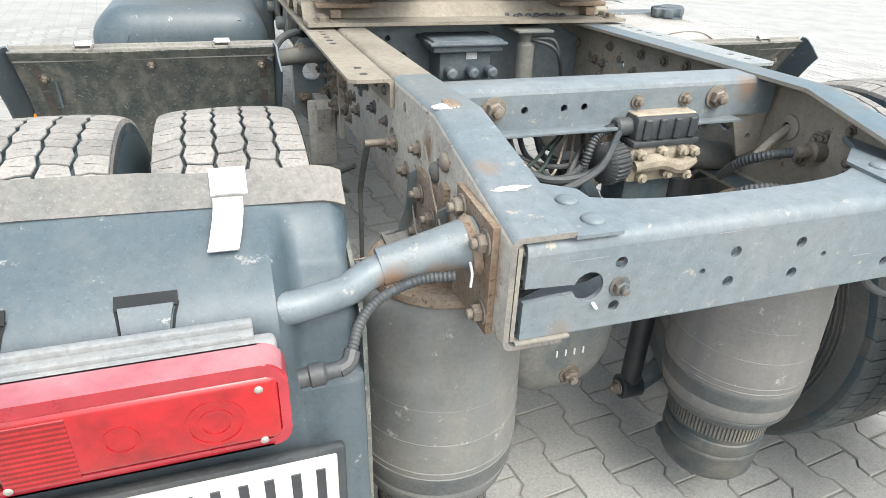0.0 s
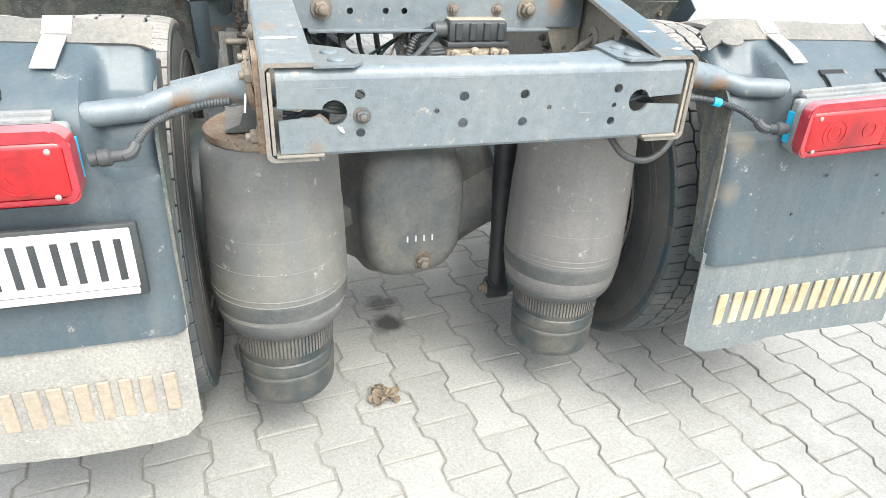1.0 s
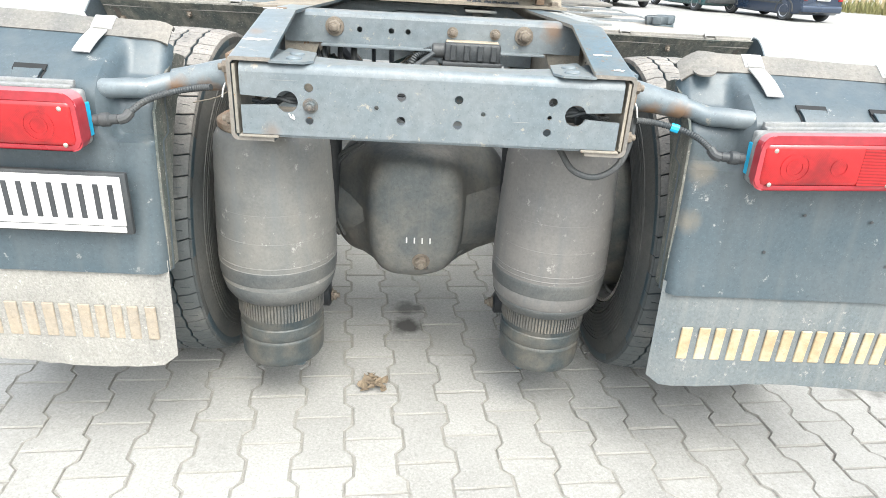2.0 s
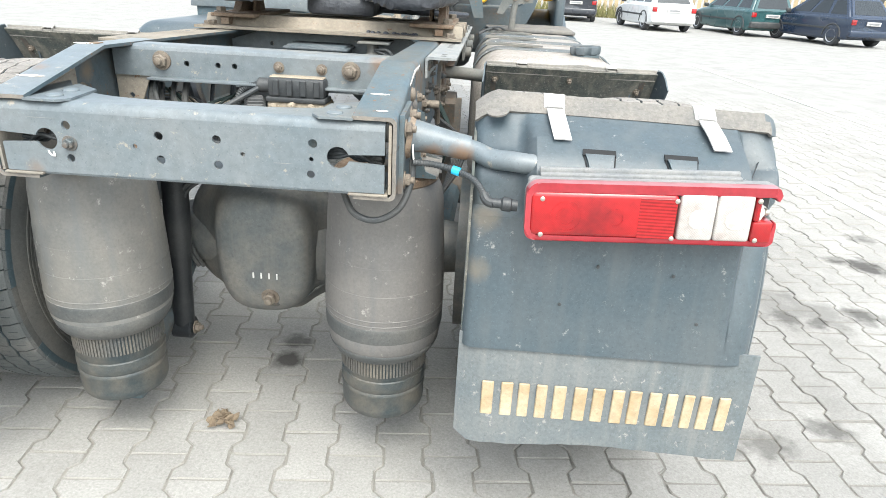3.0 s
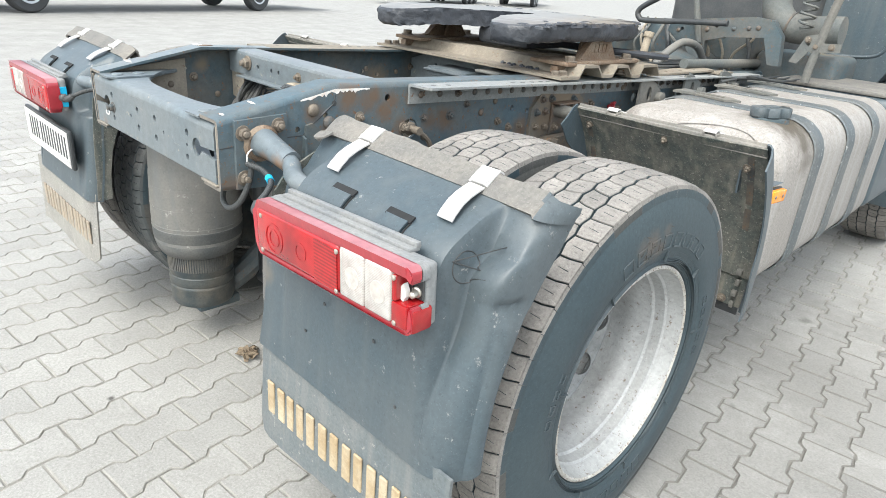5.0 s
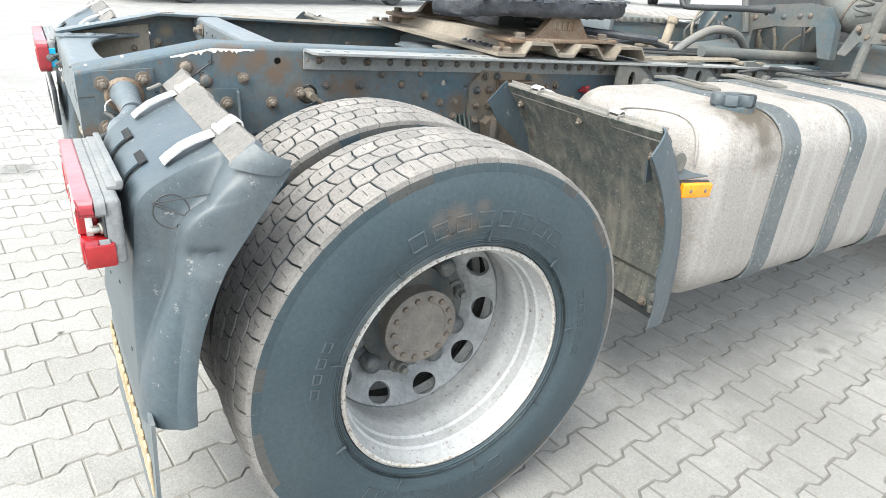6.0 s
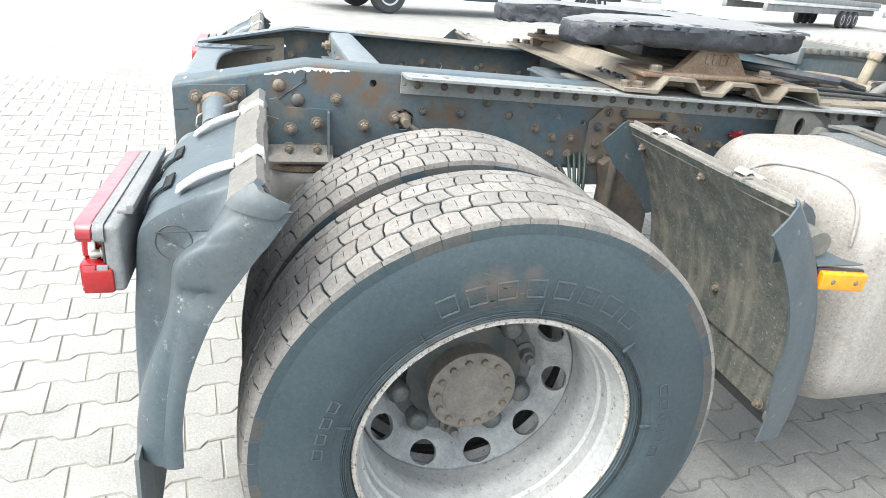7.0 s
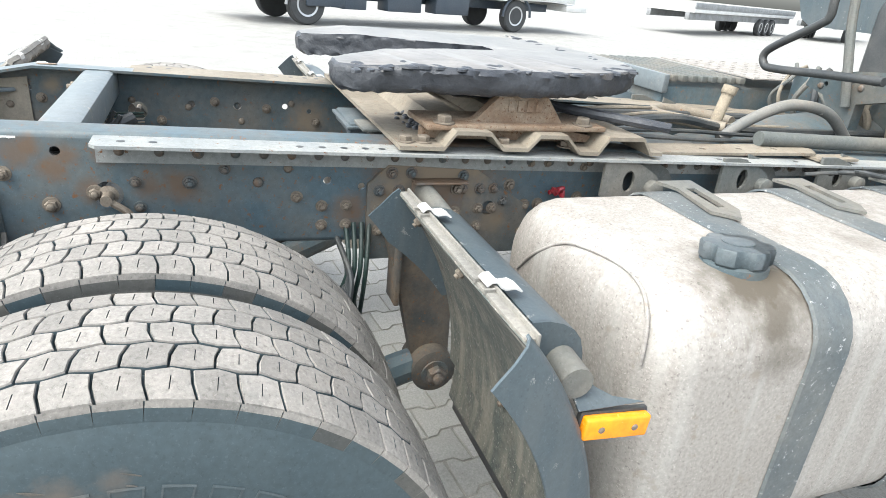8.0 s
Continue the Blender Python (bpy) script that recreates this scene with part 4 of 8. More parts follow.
for s in (1, -1):
    for outer in (1, 0):
        c = s * (1.082 if outer else 0.745)
        face = s if outer else -s
        m = Matrix.Translation((c, AXLE.y, AXLE.z + (-0.010 if s > 0 else 0.003))) @ (Matrix() if face > 0 else Matrix.Rotation(math.pi, 4, "Z")) @ Matrix.Rotation(0.4 + 0.9 * outer + 0.5 * s, 4, "X") @ Matrix.Diagonal((1, 0.970, 0.970, 1))
        wheel = piece("wheel", RIM, truck, m, "outer dual wheel with scuffed pale-grey rim" if outer else "inner dual wheel behind the air spring")
        piece("tyre", CARCASS if outer else CARCASS_DUSTY, wheel, Matrix(), "worn truck tyre with dusty blocked tread")
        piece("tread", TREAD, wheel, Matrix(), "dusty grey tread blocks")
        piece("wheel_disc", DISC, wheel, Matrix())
        if not outer:
            tagged(piece("sidewall_relief", SIDE_RINGS, wheel), kind="stuff")
        if outer:
            tagged(piece("sidewall_relief", SIDE_MARKS, wheel), kind="stuff")
            if s > 0:
                rs = random.Random(6)
                base_turn = Matrix.Rotation(-(0.4 + 0.9 + 0.5), 4, "X")
                for k in range(18):
                    a, r = 1.70 + rs.gauss(0, 0.09), min(0.425, max(0.366, rs.gauss(0.397, 0.016)))
                    high = 0.1547 - 0.05 * max(0.0, r - 0.395)
                    sc = plate(flake(rs, 0, 0, rs.uniform(0.0008, 0.0022), rs.uniform(0.004, 0.016), 10), [], 0.0008, Matrix.Rotation(a, 4, "X") @ Matrix.Translation((high, r, 0)) @ Matrix.Rotation(math.pi / 2, 4, "Y") @ Matrix.Rotation(rs.uniform(1.0, 2.1), 4, "Z"))
                    sc.transform(base_turn)
                    piece("scuff", finish(sc, M_SCUFF, 0), wheel)
            piece("hub_flange", HUB_FLANGE, wheel, Matrix(), "dusty hub flange darkened for recess shade")
            piece("hub", HUB, wheel, Matrix(), "dusty round hub cover")
            for k in range(14):
                a = 2 * math.pi * k / 14
                piece("hub_bolt", BOLT_HEAD, wheel, Matrix.Translation((-0.044, 0.0875 * math.cos(a), 0.0875 * math.sin(a))) @ TURN_X @ Matrix.Diagonal((0.0085, 0.0085, 0.012, 1)))
            for k in range(10):
                a = 2 * math.pi * (k + 0.5) / 10
                cap = k % 3 != 1
                piece("wheel_nut", NUT_CAP if cap else NUT, wheel, Matrix.Translation((-0.132, 0.1675 * math.cos(a), 0.1675 * math.sin(a))) @ TURN_X @ Matrix.Diagonal((0.0185, 0.0185, 0.0185, 1)))
    piece("brake_drum", DRUM, truck, Matrix.Translation((s * 0.85, AXLE.y, AXLE.z)) @ (Matrix() if s > 0 else Matrix.Rotation(math.pi, 4, "Z")), "dark brake drum")

# banjo axle: broad sloped wings with a square-nosed cover at the rear
def housing_loop(points, y, grow=1.0):
    c = (-0.022, 0.52)
    ring = smooth_line([(a, b, 0) for a, b in points] + [(*points[0], 0)], 5)
    return [(c[0] + (p.x - c[0]) * grow, y, c[1] + (p.y - c[1]) * grow) for p in ring[:-1]]


WINGS = [(-0.305, 0.43), (-0.305, 0.62), (-0.225, 0.735), (-0.10, 0.775), (0.06, 0.775), (0.185, 0.735), (0.262, 0.62), (0.262, 0.43), (0.195, 0.385), (0.10, 0.325), (0.02, 0.272), (-0.125, 0.275), (-0.185, 0.335), (-0.25, 0.365)]
NOSE = [(-0.185, 0.44), (-0.190, 0.60), (-0.165, 0.70), (-0.10, 0.735), (0.03, 0.735), (0.10, 0.70), (0.125, 0.60), (0.120, 0.44), (0.10, 0.385), (0.065, 0.345), (0.0, 0.322), (-0.09, 0.322), (-0.14, 0.345), (-0.17, 0.39)]
MIDDLE = [((a + c) / 2, (b + d) / 2) for (a, b), (c, d) in zip(WINGS, NOSE)]
bm = sweep([housing_loop(WINGS, 0.80, 0.75), housing_loop(WINGS, 0.74, 0.95), housing_loop(WINGS, 0.69), housing_loop(WINGS, 0.645), housing_loop(WINGS, 0.62, 0.985), housing_loop(WINGS, 0.60, 0.93), housing_loop(MIDDLE, 0.565, 0.97), housing_loop(NOSE, 0.53), housing_loop(NOSE, 0.495, 0.955), housing_loop(NOSE, 0.468, 0.87), housing_loop(NOSE, 0.455, 0.74), housing_loop(NOSE, 0.448, 0.5)])
join(bm, tube([(-0.86, AXLE.y, AXLE.z), (-0.3, AXLE.y, AXLE.z), (0.3, AXLE.y, AXLE.z), (0.86, AXLE.y, AXLE.z)], [0.075, 0.08, 0.10, 0.21, 0.10, 0.08, 0.075], 20, 4))
axle = part("axle_housing", bm, M_AXLE, truck, "dusty grey round differential and axle housing", 50)
part("plug_boss", box(-0.036, 0.020, 0.452, 0.53, 0.362, 0.436, 0.014, 3), M_HANGER, axle)
part("plug_boss", box(-0.068, -0.030, 0.456, 0.53, 0.405, 0.445, 0.012, 3), M_HANGER, axle)
stud(BOLT, (-0.009, 0.453, 0.399), (0, -1, -0.15), 0.019, axle, "drain_plug")
for k in range(4):
    part("chalk_mark", box(-0.058 + k * 0.024, -0.058 + k * 0.024 + 0.0045, 0.444, 0.47, 0.462, 0.480, 0.0008, 1), M_WHITE, axle)
part("housing_seam", tube([(-0.305, 0.632, 0.45), (-0.245, 0.60, 0.405), (-0.18, 0.545, 0.40), (-0.13, 0.488, 0.385), (0.0, 0.478, 0.375), (0.08, 0.49, 0.385), (0.13, 0.545, 0.405), (0.255, 0.62, 0.45)], 0.0045, 8), M_AXLE, axle)
for q in (0.0, 0.016):
    part("breather_hose", tube([(-0.19 - q, 0.50, 0.755), (-0.262 - q, 0.50, 0.70), (-0.29 - q, 0.53, 0.60), (-0.283 - q, 0.55, 0.50), (-0.262 - q, 0.57, 0.43)], 0.0065, 8), M_HOSE, axle)

# air springs
for s, cx, cy in ((1, 0.361, 0.32), (-1, -0.412, 0.302)):
    at = Matrix.Translation((cx, cy, 0))
    bellows = [(0.0, 0.855), (0.115, 0.855), (0.134, 0.846), (0.145, 0.826), (0.1505, 0.79), (0.153, 0.74), (0.1545, 0.70), (0.156, 0.695), (0.157, 0.68), (0.160, 0.60), (0.162, 0.53), (0.1615, 0.475), (0.158, 0.443), (0.1595, 0.44), (0.156, 0.41), (0.148, 0.382), (0.136, 0.364), (0.124, 0.357), (0.112, 0.356)]
    if s < 0:
        bellows = [(r, z + 0.02 * max(0.0, min(1.0, (0.5 - z) / 0.1))) for r, z in bellows]
    spring = part("air_spring", lathe(bellows, 48, at), M_BAG_GREY if s > 0 else M_BAG, truck, "dusty grey-brown rubber air spring bellows", 60)
    part("top_ring", lathe([(0.09, 0.845), (0.128, 0.845), (0.134, 0.852), (0.134, 0.866), (0.126, 0.872), (0.0, 0.872)], 40, at), M_RUST, spring, "rusty top bead ring")
    ribs = lathe([(0.108, 0.38), (0.1185, 0.376), (0.1185, 0.298), (0.1165, 0.295), (0.1165, 0.291), (0.1195, 0.288), (0.1205, 0.272), (0.1195, 0.255), (0.117, 0.251), (0.1195, 0.247), (0.1205, 0.241), (0.1185, 0.236), (0.118, 0.19), (0.1165, 0.178), (0.111, 0.168), (0.0, 0.168)], 48, at)
    part("piston", ribs, M_BAG_DARK, spring, "black piston of the air spring", 40)
    up = 0.02 if s < 0 else 0.0
    part("rolled_band", lathe([(r, z + 0.6 * up) for r, z in ((0.1598, 0.436), (0.1612, 0.442), (0.1620, 0.468), (0.1625, 0.478), (0.1612, 0.480))], 48, at, caps=False), M_BAG_BAND, spring, "darker rolled edge of the bellows", 60)
    part("rolled_band", lathe([(r, z + up) for r, z in (((0.1385, 0.364), (0.1405, 0.366), (0.150, 0.383), (0.1535, 0.393), (0.1525, 0.395)) if s > 0 else ((0.1255, 0.3565), (0.1385, 0.364), (0.150, 0.383), (0.1580, 0.413), (0.1565, 0.415)))], 48, at, caps=False), M_BAG_BAND, spring, "darker rolled edge of the bellows", 60)
    for z, r in ((0.652, 0.1572), (0.575, 0.1603), (0.505, 0.1618), (0.49, 0.1615)):
        part("mould_seam", lathe([(r, z - 0.0016), (r + 0.0014, z), (r, z + 0.0016)], 48, at, caps=False), M_BAG_GREY if s > 0 else M_BAG, spring)
    kn = bmesh.new()
    for k in range(84):
        a = 2 * math.pi * k / 84
        join(kn, box(0.1165, 0.1212, -0.0026, 0.0026, 0.308 + 0.5 * up, 0.355 + up, 0, 1, at @ Matrix.Rotation(a, 4, "Z")))
    part("ribbed_band", kn, M_BAG_RIBS, spring, "ribbed rubber band", 0)
    part("seat", box(cx - 0.07, cx + 0.07, cy - 0.05, cy + 0.12, 0.13, 0.170, 0.01), M_FRAME_DIRTY, spring)
    # bracket that holds the spring to the rail
    x0 = 0.425 if s > 0 else -0.435
    br = part("spring_bracket", plate([(0.228, 0.885), (0.400, 0.885), (0.396, 1.008), (0.28, 1.012), (0.255, 1.035), (0.236, 1.03)], [], 0.010, YZ(x0)), M_RUST if s < 0 else M_FRAME_DIRTY, truck, "rusty air spring bracket bolted to the rail")
    foot_rows = []
    for x, z in ((0.434, 0.91), (0.438, 0.893), (0.450, 0.882), (0.475, 0.877), (0.498, 0.8745)):
        foot_rows.append([(s * x, y, z) for y in (0.226, 0.28, 0.35, 0.402)])
    part("bracket_foot", shell(foot_rows, 0.007, s), M_PLASTIC_DUSTY, br, "dusty flared foot")
    for y in (0.228, 0.393):
        rib = plate([(0.434, 1.006), (0.448, 1.0), (0.455, 0.93), (0.468, 0.892), (0.494, 0.882), (0.494, 0.876), (0.434, 0.876)], [], 0.006, XZ(y))
        rib.transform(mirror(s))
        part("side_rib", rib, M_FRAME_DIRTY, br)
    for y, z in ((0.36, 0.971), (0.36, 0.899), (0.285, 0.90), (0.29, 0.955)):
        stud(BOLT, (s * 0.436, y, z), (s, 0, 0), 0.012, br)
    # shock absorber
    top, foot = (Vector((0.252, 0.53, 0.88)), Vector((0.278, 0.566, 0.200))) if s > 0 else (Vector((-0.285, 0.50, 0.88)), Vector((-0.338, 0.545, 0.215)))
    at_ = lambda u: tuple(top.lerp(foot, u))
    stout = 0.034 if s > 0 else 0.038
    shock = part("shock_absorber", tube([at_(0), at_(0.58)], stout, 18, 0), M_SHOCK, truck, "black upright shock absorber")
    part("damper_rod", tube([at_(0.56), at_(0.97)], stout - 0.005, 18, 0), M_SHOCK, shock)
    part("dust_collar", tube([at_(0.13), at_(0.16)], stout + 0.003, 18, 0), M_SHOCK, shock)
    eye = lathe([(0.03, -0.034), (0.037, -0.029), (0.037, 0.029), (0.03, 0.034)], 20, along(foot, (1, 0, 0)))
    part("damper_eye", eye, M_SHOCK, shock)
    stud(BOLT, foot - Vector((s * 0.036, 0, 0)), (-s, 0, 0), 0.015, shock)
    part("shock_mount", tube([foot + Vector((s * 0.03, 0, 0)), (s * 0.40, 0.58, 0.26), (s * 0.42, 0.66, 0.36)], 0.03, 10), M_FRAME_DIRTY, shock)


# ---- rear mudguards, lamps, flaps ----
def mudguard(s, dusty):
    g = mirror(s)

    def crest(x):
        """Height of the lip's front edge."""
        u = (x - 0.592) / 0.645
        droop = 0.026 * max(0.0, 1 - (x - 0.58) / 0.06) ** 2
        return (1.086 - 0.013 * max(0.0, u) ** 2 if s > 0 else 1.090 + 0.012 * min(1.0, 1.6 * u)) - droop

    prof = [(-0.012, 0.56), (-0.004, 0.65), (0.0, 0.74), (0.006, 0.82), (0.012, 0.87), (0.018, 0.93), (0.026, 0.965), (0.045, 0.99), (0.075, 1.01), (0.115, 1.03), (0.15, 1.046), (0.176, 1.060)]
    fore = [(0.074, 0.56), (0.079, 0.65), (0.095, 0.74), (0.123, 0.82), (0.147, 0.87), (0.187, 0.93), (0.210, 0.962), (0.228, 0.985), (0.24, 1.003), (0.25, 1.017), (0.257, 1.027), (0.262, 1.036)]
    inner = [(y + 0.03, z - (0.03 if z > 0.94 else 0)) for y, z in prof] + [(y - 0.004, z - (0.02 if z > 0.94 else 0)) for y, z in reversed(fore)]
    prof = [(p.x, p.y) for p in smooth_line([(y, z, 0) for y, z in prof], 6)]
    fore = [(p.x, p.y) for p in smooth_line([(y, z, 0) for y, z in fore], 6)]
    w0 = 0.578 if s > 0 else 0.600
    xs = [(w0, 0.044, 0.05), (w0 + 0.003, 0.044, 0.028), (w0 + 0.010, 0.044, 0.011), (w0 + 0.024, 0.044, 0), (0.672, 0.044, 0), (0.684, 0.040, 0), (0.692, 0.028, 0), (0.70, 0.012, 0), (0.712, 0.0, 0), (0.80, 0, 0), (0.95, 0, 0), (1.140, 0, 0)]
    for k in range(1, 9):
        u = k / 8
        xs.append((1.146 + 0.022 * u, 0.062 * (0.5 - 0.5 * math.cos(math.pi * u)), 0.0))
    for k in range(1, 9):
        a = radians(10 * k)
        xs.append((1.170 + 0.066 * math.sin(a), 0.062 - 0.034 * k / 8, 0.062 * (1 - math.cos(a))))

    def settle(x, z):
        return z if z < 0.966 else 0.965 + (z - 0.965) * (crest(x) - 0.989) / 0.095

    grid = []
    for x, dip, back in xs:
        row = []
        for y, z in prof:
            f = max(0.0, min(1.0, (z - 0.86) / 0.04)) * max(0.0, min(1.0, (1.06 - z) / 0.045))
            f = max(f, 0.28 * max(0.0, min(1.0, (z - 0.58) / 0.16)) * max(0.0, min(1.0, (1.0 - z) / 0.05)))
            if x > 1.16:
                v = max(0.0, min(1.0, (z - 0.60) / 0.34))
                f = v * v * (3 - 2 * v) * max(0.0, min(1.0, (1.06 - z) / 0.05))
            up = max(0.0, min(1.0, (z - 0.93) / 0.1))
            row.append((x, y + dip * f + back * (1 - 0.6 * up), settle(x, z) - 0.6 * dip * f - back * (0.12 + 0.05 * up)))
        grid.append(row)
    def pocket(y, z):
        """A shallow pocket pressed into the flank, deepest along its upper edge."""
        u, v = abs(y - 0.112) / 0.044, (z - 0.852) / 0.046
        if u > 1 or v < 0 or v > 1.25:
            return 0.0
        return 0.011 * min(1.0, 1.6 * (1 - u)) * (v if v < 1 else max(0.0, 5 - 4 * v))

    corner = grid[-1]
    for j in range(23, 28):
        grid[j] = [(x - 0.8 * pocket(y, z), y + 0.4 * pocket(y, z), z) for x, y, z in grid[j]]
    for k in range(1, 17):
        t = k / 16
        x = 1.236 + 0.014 * (1 - (1 - t) ** 3)
        row = [(c[1] + (f[0] - c[1]) * t, c[2] + (f[1] - c[2]) * t) for c, f in zip(corner, fore)]
        grid.append([(x - pocket(y, z), y, z) for y, z in row])

    def on_top(x, y, lift=0.0):
        """A point on the guard's upper face, lifted off it."""
        pts = [(a, settle(x, b)) for a, b in prof]
        for (y0, z0), (y1, z1) in zip(pts[24:], pts[25:]):
            if y <= y1 or y1 == pts[-1][0]:
                d = math.hypot(y1 - y0, z1 - z0)
                return (x, y - lift * (z1 - z0) / d, z0 + (z1 - z0) * (y - y0) / (y1 - y0) + lift * (y1 - y0) / d)

    bm = shell(grid, 0.006, -1)
    bm.transform(g)
    guard = part("mudguard", bm, M_PLASTIC, truck, "dark slate plastic rear mudguard quarter, scuffed and dusty", 40)
    cheek = plate(inner, [], 0.006, YZ(w0 + 0.001))
    cheek.transform(g)
    part("inner_cheek", cheek, M_GUARD_INSIDE, guard, "mud-streaked inner cheek", 40)
    # mud caked under the lip
    cake = random.Random(12 + s)
    rows = []
    for k in range(90):
        x = w0 + 0.02 + (1.19 - w0) * k / 89
        d, b = cake.uniform(0.6, 1.25), cake.uniform(-0.002, 0.002)
        z = crest(x)
        rows.append([(x, 0.216, z - 0.009), (x, 0.222 + b, z - 0.018), (x + 1.5 * b, 0.222 - b, z - 0.012 - 0.014 * d), (x, 0.212 + b, z - 0.014 - 0.022 * d)])
    cake = shell(rows, 0.006, 1)
    cake.transform(g)
    part("caked_mud", cake, M_HUB, guard, "dried mud caked under the lip")
    # flexible top lip with a ragged, partly torn edge
    rag = random.Random(31 + s)
    rows = []
    for k in range(44):
        x = w0 + 0.004 + (1.213 - w0) * k / 43
        w = 0.0015 * math.sin(9 * x) + 0.0012 * math.sin(31 * x + s) + 0.0015 * rag.uniform(-1, 1)
        z = crest(x)
        deep = 0.93 + 0.06 * math.sin(9 * x + 2 * s)
        hump = 0.004 * math.exp(-((x - 0.62) / 0.04) ** 2)
        rows.append([(x, 0.172, z - 0.0315), (x, 0.180, z - 0.023), (x, 0.180 + 0.018 * deep, z - 0.026 + 0.014 * deep + hump * 0.5), (x, 0.180 + (0.034 + w) * deep, z - 0.026 + (0.026 + 0.5 * w) * deep + hump), (x, 0.180 + (0.043 + w) * deep, z - 0.028 + (0.022 + 0.4 * w) * deep + hump)])
    # the lip runs on down the outer corner
    for k in range(1, 11):
        u = k / 10
        x = 1.217 + 0.0325 * math.sin(u * math.pi / 2)
        z = crest(1.217) - 0.024 + (1.038 - crest(1.217) + 0.024) * u
        w = 0.0015 * rag.uniform(-1, 1)
        y = 0.176 + 0.074 * u ** 1.5
        n = 1 - 0.75 * u
        rows.append([(x - 0.001, y - 0.010, z - 0.011), (x + 0.001, y, z), (x + 0.002, y + 0.016 * n, z + 0.012 * n), (x + 0.002, y + 0.031 * n + w, z + 0.022 * n), (x + 0.001, y + 0.039 * n + w, z + 0.018 * n)])
    lipm = shell(rows, 0.007, 1)
    lipm.transform(g)
    lip_ob = part("top_lip", lipm, M_PLASTIC_DUSTY, guard, "dust-covered flexible top lip")
    lip_ob.data.materials.append(M_PLASTIC)
    for f in lip_ob.data.polygons:
        f.material_index = 1 if abs(f.center.x) > 1.222 else 0
    # torn tongue of the lip at its inner end
    if s > 0:
        tongue = shell([[on_top(w0 + 0.05 + 0.026 * r * math.cos(a), 0.168 - 0.030 * r * math.sin(a), 0.006 + 0.004 * r) for r in (0.0, 0.5, 1.0)] for a in [math.pi * k / 12 for k in range(13)]], 0.004, 1)
        part("torn_tongue", tongue, M_PLASTIC_DUSTY, guard)
    # pressed circle on the rounded corner
    def on_grid(j, i):
        a, b = int(j), int(i)
        u, v = j - a, i - b
        p = [Vector(grid[a + m][b + n]) for m, n in ((0, 0), (1, 0), (0, 1), (1, 1))]
        return p[0].lerp(p[1], u).lerp(p[2].lerp(p[3], u), v)

    mid = (16.2, 39.0)
    heart = on_grid(*mid)
    slope_j, slope_i = on_grid(mid[0] + 0.5, mid[1]) - on_grid(mid[0] - 0.5, mid[1]), on_grid(mid[0], mid[1] + 0.5) - on_grid(mid[0], mid[1] - 0.5)
    e1 = slope_j.normalized()
    e2 = slope_j.cross(slope_i).normalized().cross(e1)
    loop = []
    for k in range(41):
        j, i = mid
        for _ in range(8):
            off = on_grid(j, i) - heart
            du, dv = 0.029 * math.cos(math.pi * k / 20) - off.dot(e1), 0.029 * math.sin(math.pi * k / 20) - off.dot(e2)
            pj, pi_ = (on_grid(j + 0.2, i) - on_grid(j - 0.2, i)) / 0.4, (on_grid(j, i + 0.2) - on_grid(j, i - 0.2)) / 0.4
            det = pj.dot(e1) * pi_.dot(e2) - pi_.dot(e1) * pj.dot(e2)
            j += 0.8 * (du * pi_.dot(e2) - dv * pi_.dot(e1)) / det
            i += 0.8 * (dv * pj.dot(e1) - du * pj.dot(e2)) / det
            j, i = max(12.5, min(len(grid) - 2.5, j)), max(1.5, min(len(prof) - 2.5, i))
        loop.append(on_grid(j, i))
    ring = tube(loop, 0.0013, 6, 0)
    ring.transform(g)
    part("pressed_circle", ring, M_BLACK, guard)
    # latches: a black sheet paints the slot's inner shade, a tab below it
    for x in (0.840, 1.008) if s > 0 else (0.855, 1.03):
        slot = shell([[on_top(x + q, y, 0.0022) for y in (0.053, 0.060, 0.067)] for q in (-0.034, 0.0, 0.034)], 0.003, 1)
        slot.transform(g)
        latch = part("latch_slot", slot, M_SLOT_SHADE, guard)
        tab = shell([[on_top(x + 0.004 * (0.055 - y) / 0.034 + (k - 2) / 2 * (0.030 - 0.25 * (0.055 - y)), y, 0.0036) for y in (0.0545, 0.047, 0.039, 0.030, 0.021)] for k in range(5)], 0.004, -1)
        tab.transform(g)
        part("latch_tab", tab, M_PLASTIC, latch)
        for e in (-1, 1):
            gap = tube([on_top(x + e * 0.0335, 0.057, 0.001), on_top(x + e * 0.0305 + 0.001, 0.046, 0.001), on_top(x + e * 0.027 + 0.0025, 0.030, 0.001), on_top(x + e * 0.0245 + 0.004, 0.021, 0.001)], 0.0018, 6, 0)
            gap.transform(g)
            part("latch_gap", gap, M_SLOT_SHADE, latch)
    # white strip clips over the lip
    for x in (0.752, 1.084):
        z = crest(x)
        rows = [[(x + q, y, z + h) for q in (-0.024, -0.02, 0.018, 0.022)] for y, h in ((0.221, -0.012), (0.219, 0.002), (0.212, 0.006), (0.196, -0.004), (0.178, -0.017))]
        c1 = shell(rows, 0.0035, 1)
        low = 0.085 if s > 0 else 0.105
        rows = [[on_top(x + q + 0.012 * (u ** 2), 0.176 - (0.176 - low) * u, 0.006 + 0.007 * math.sin(math.pi * u)) for q in (-0.017, 0.0, 0.02)] for u in (0, 0.15, 0.35, 0.6, 0.85, 1)]
        join(c1, shell(rows, 0.0035, 1))
        join(c1, lathe([(0.0055, -0.018), (0.0065, -0.016), (0.0065, 0.016), (0.0055, 0.018)], 10, along((x, 0.181, z - 0.010), (1, 0, 0))))
        c1.transform(g)
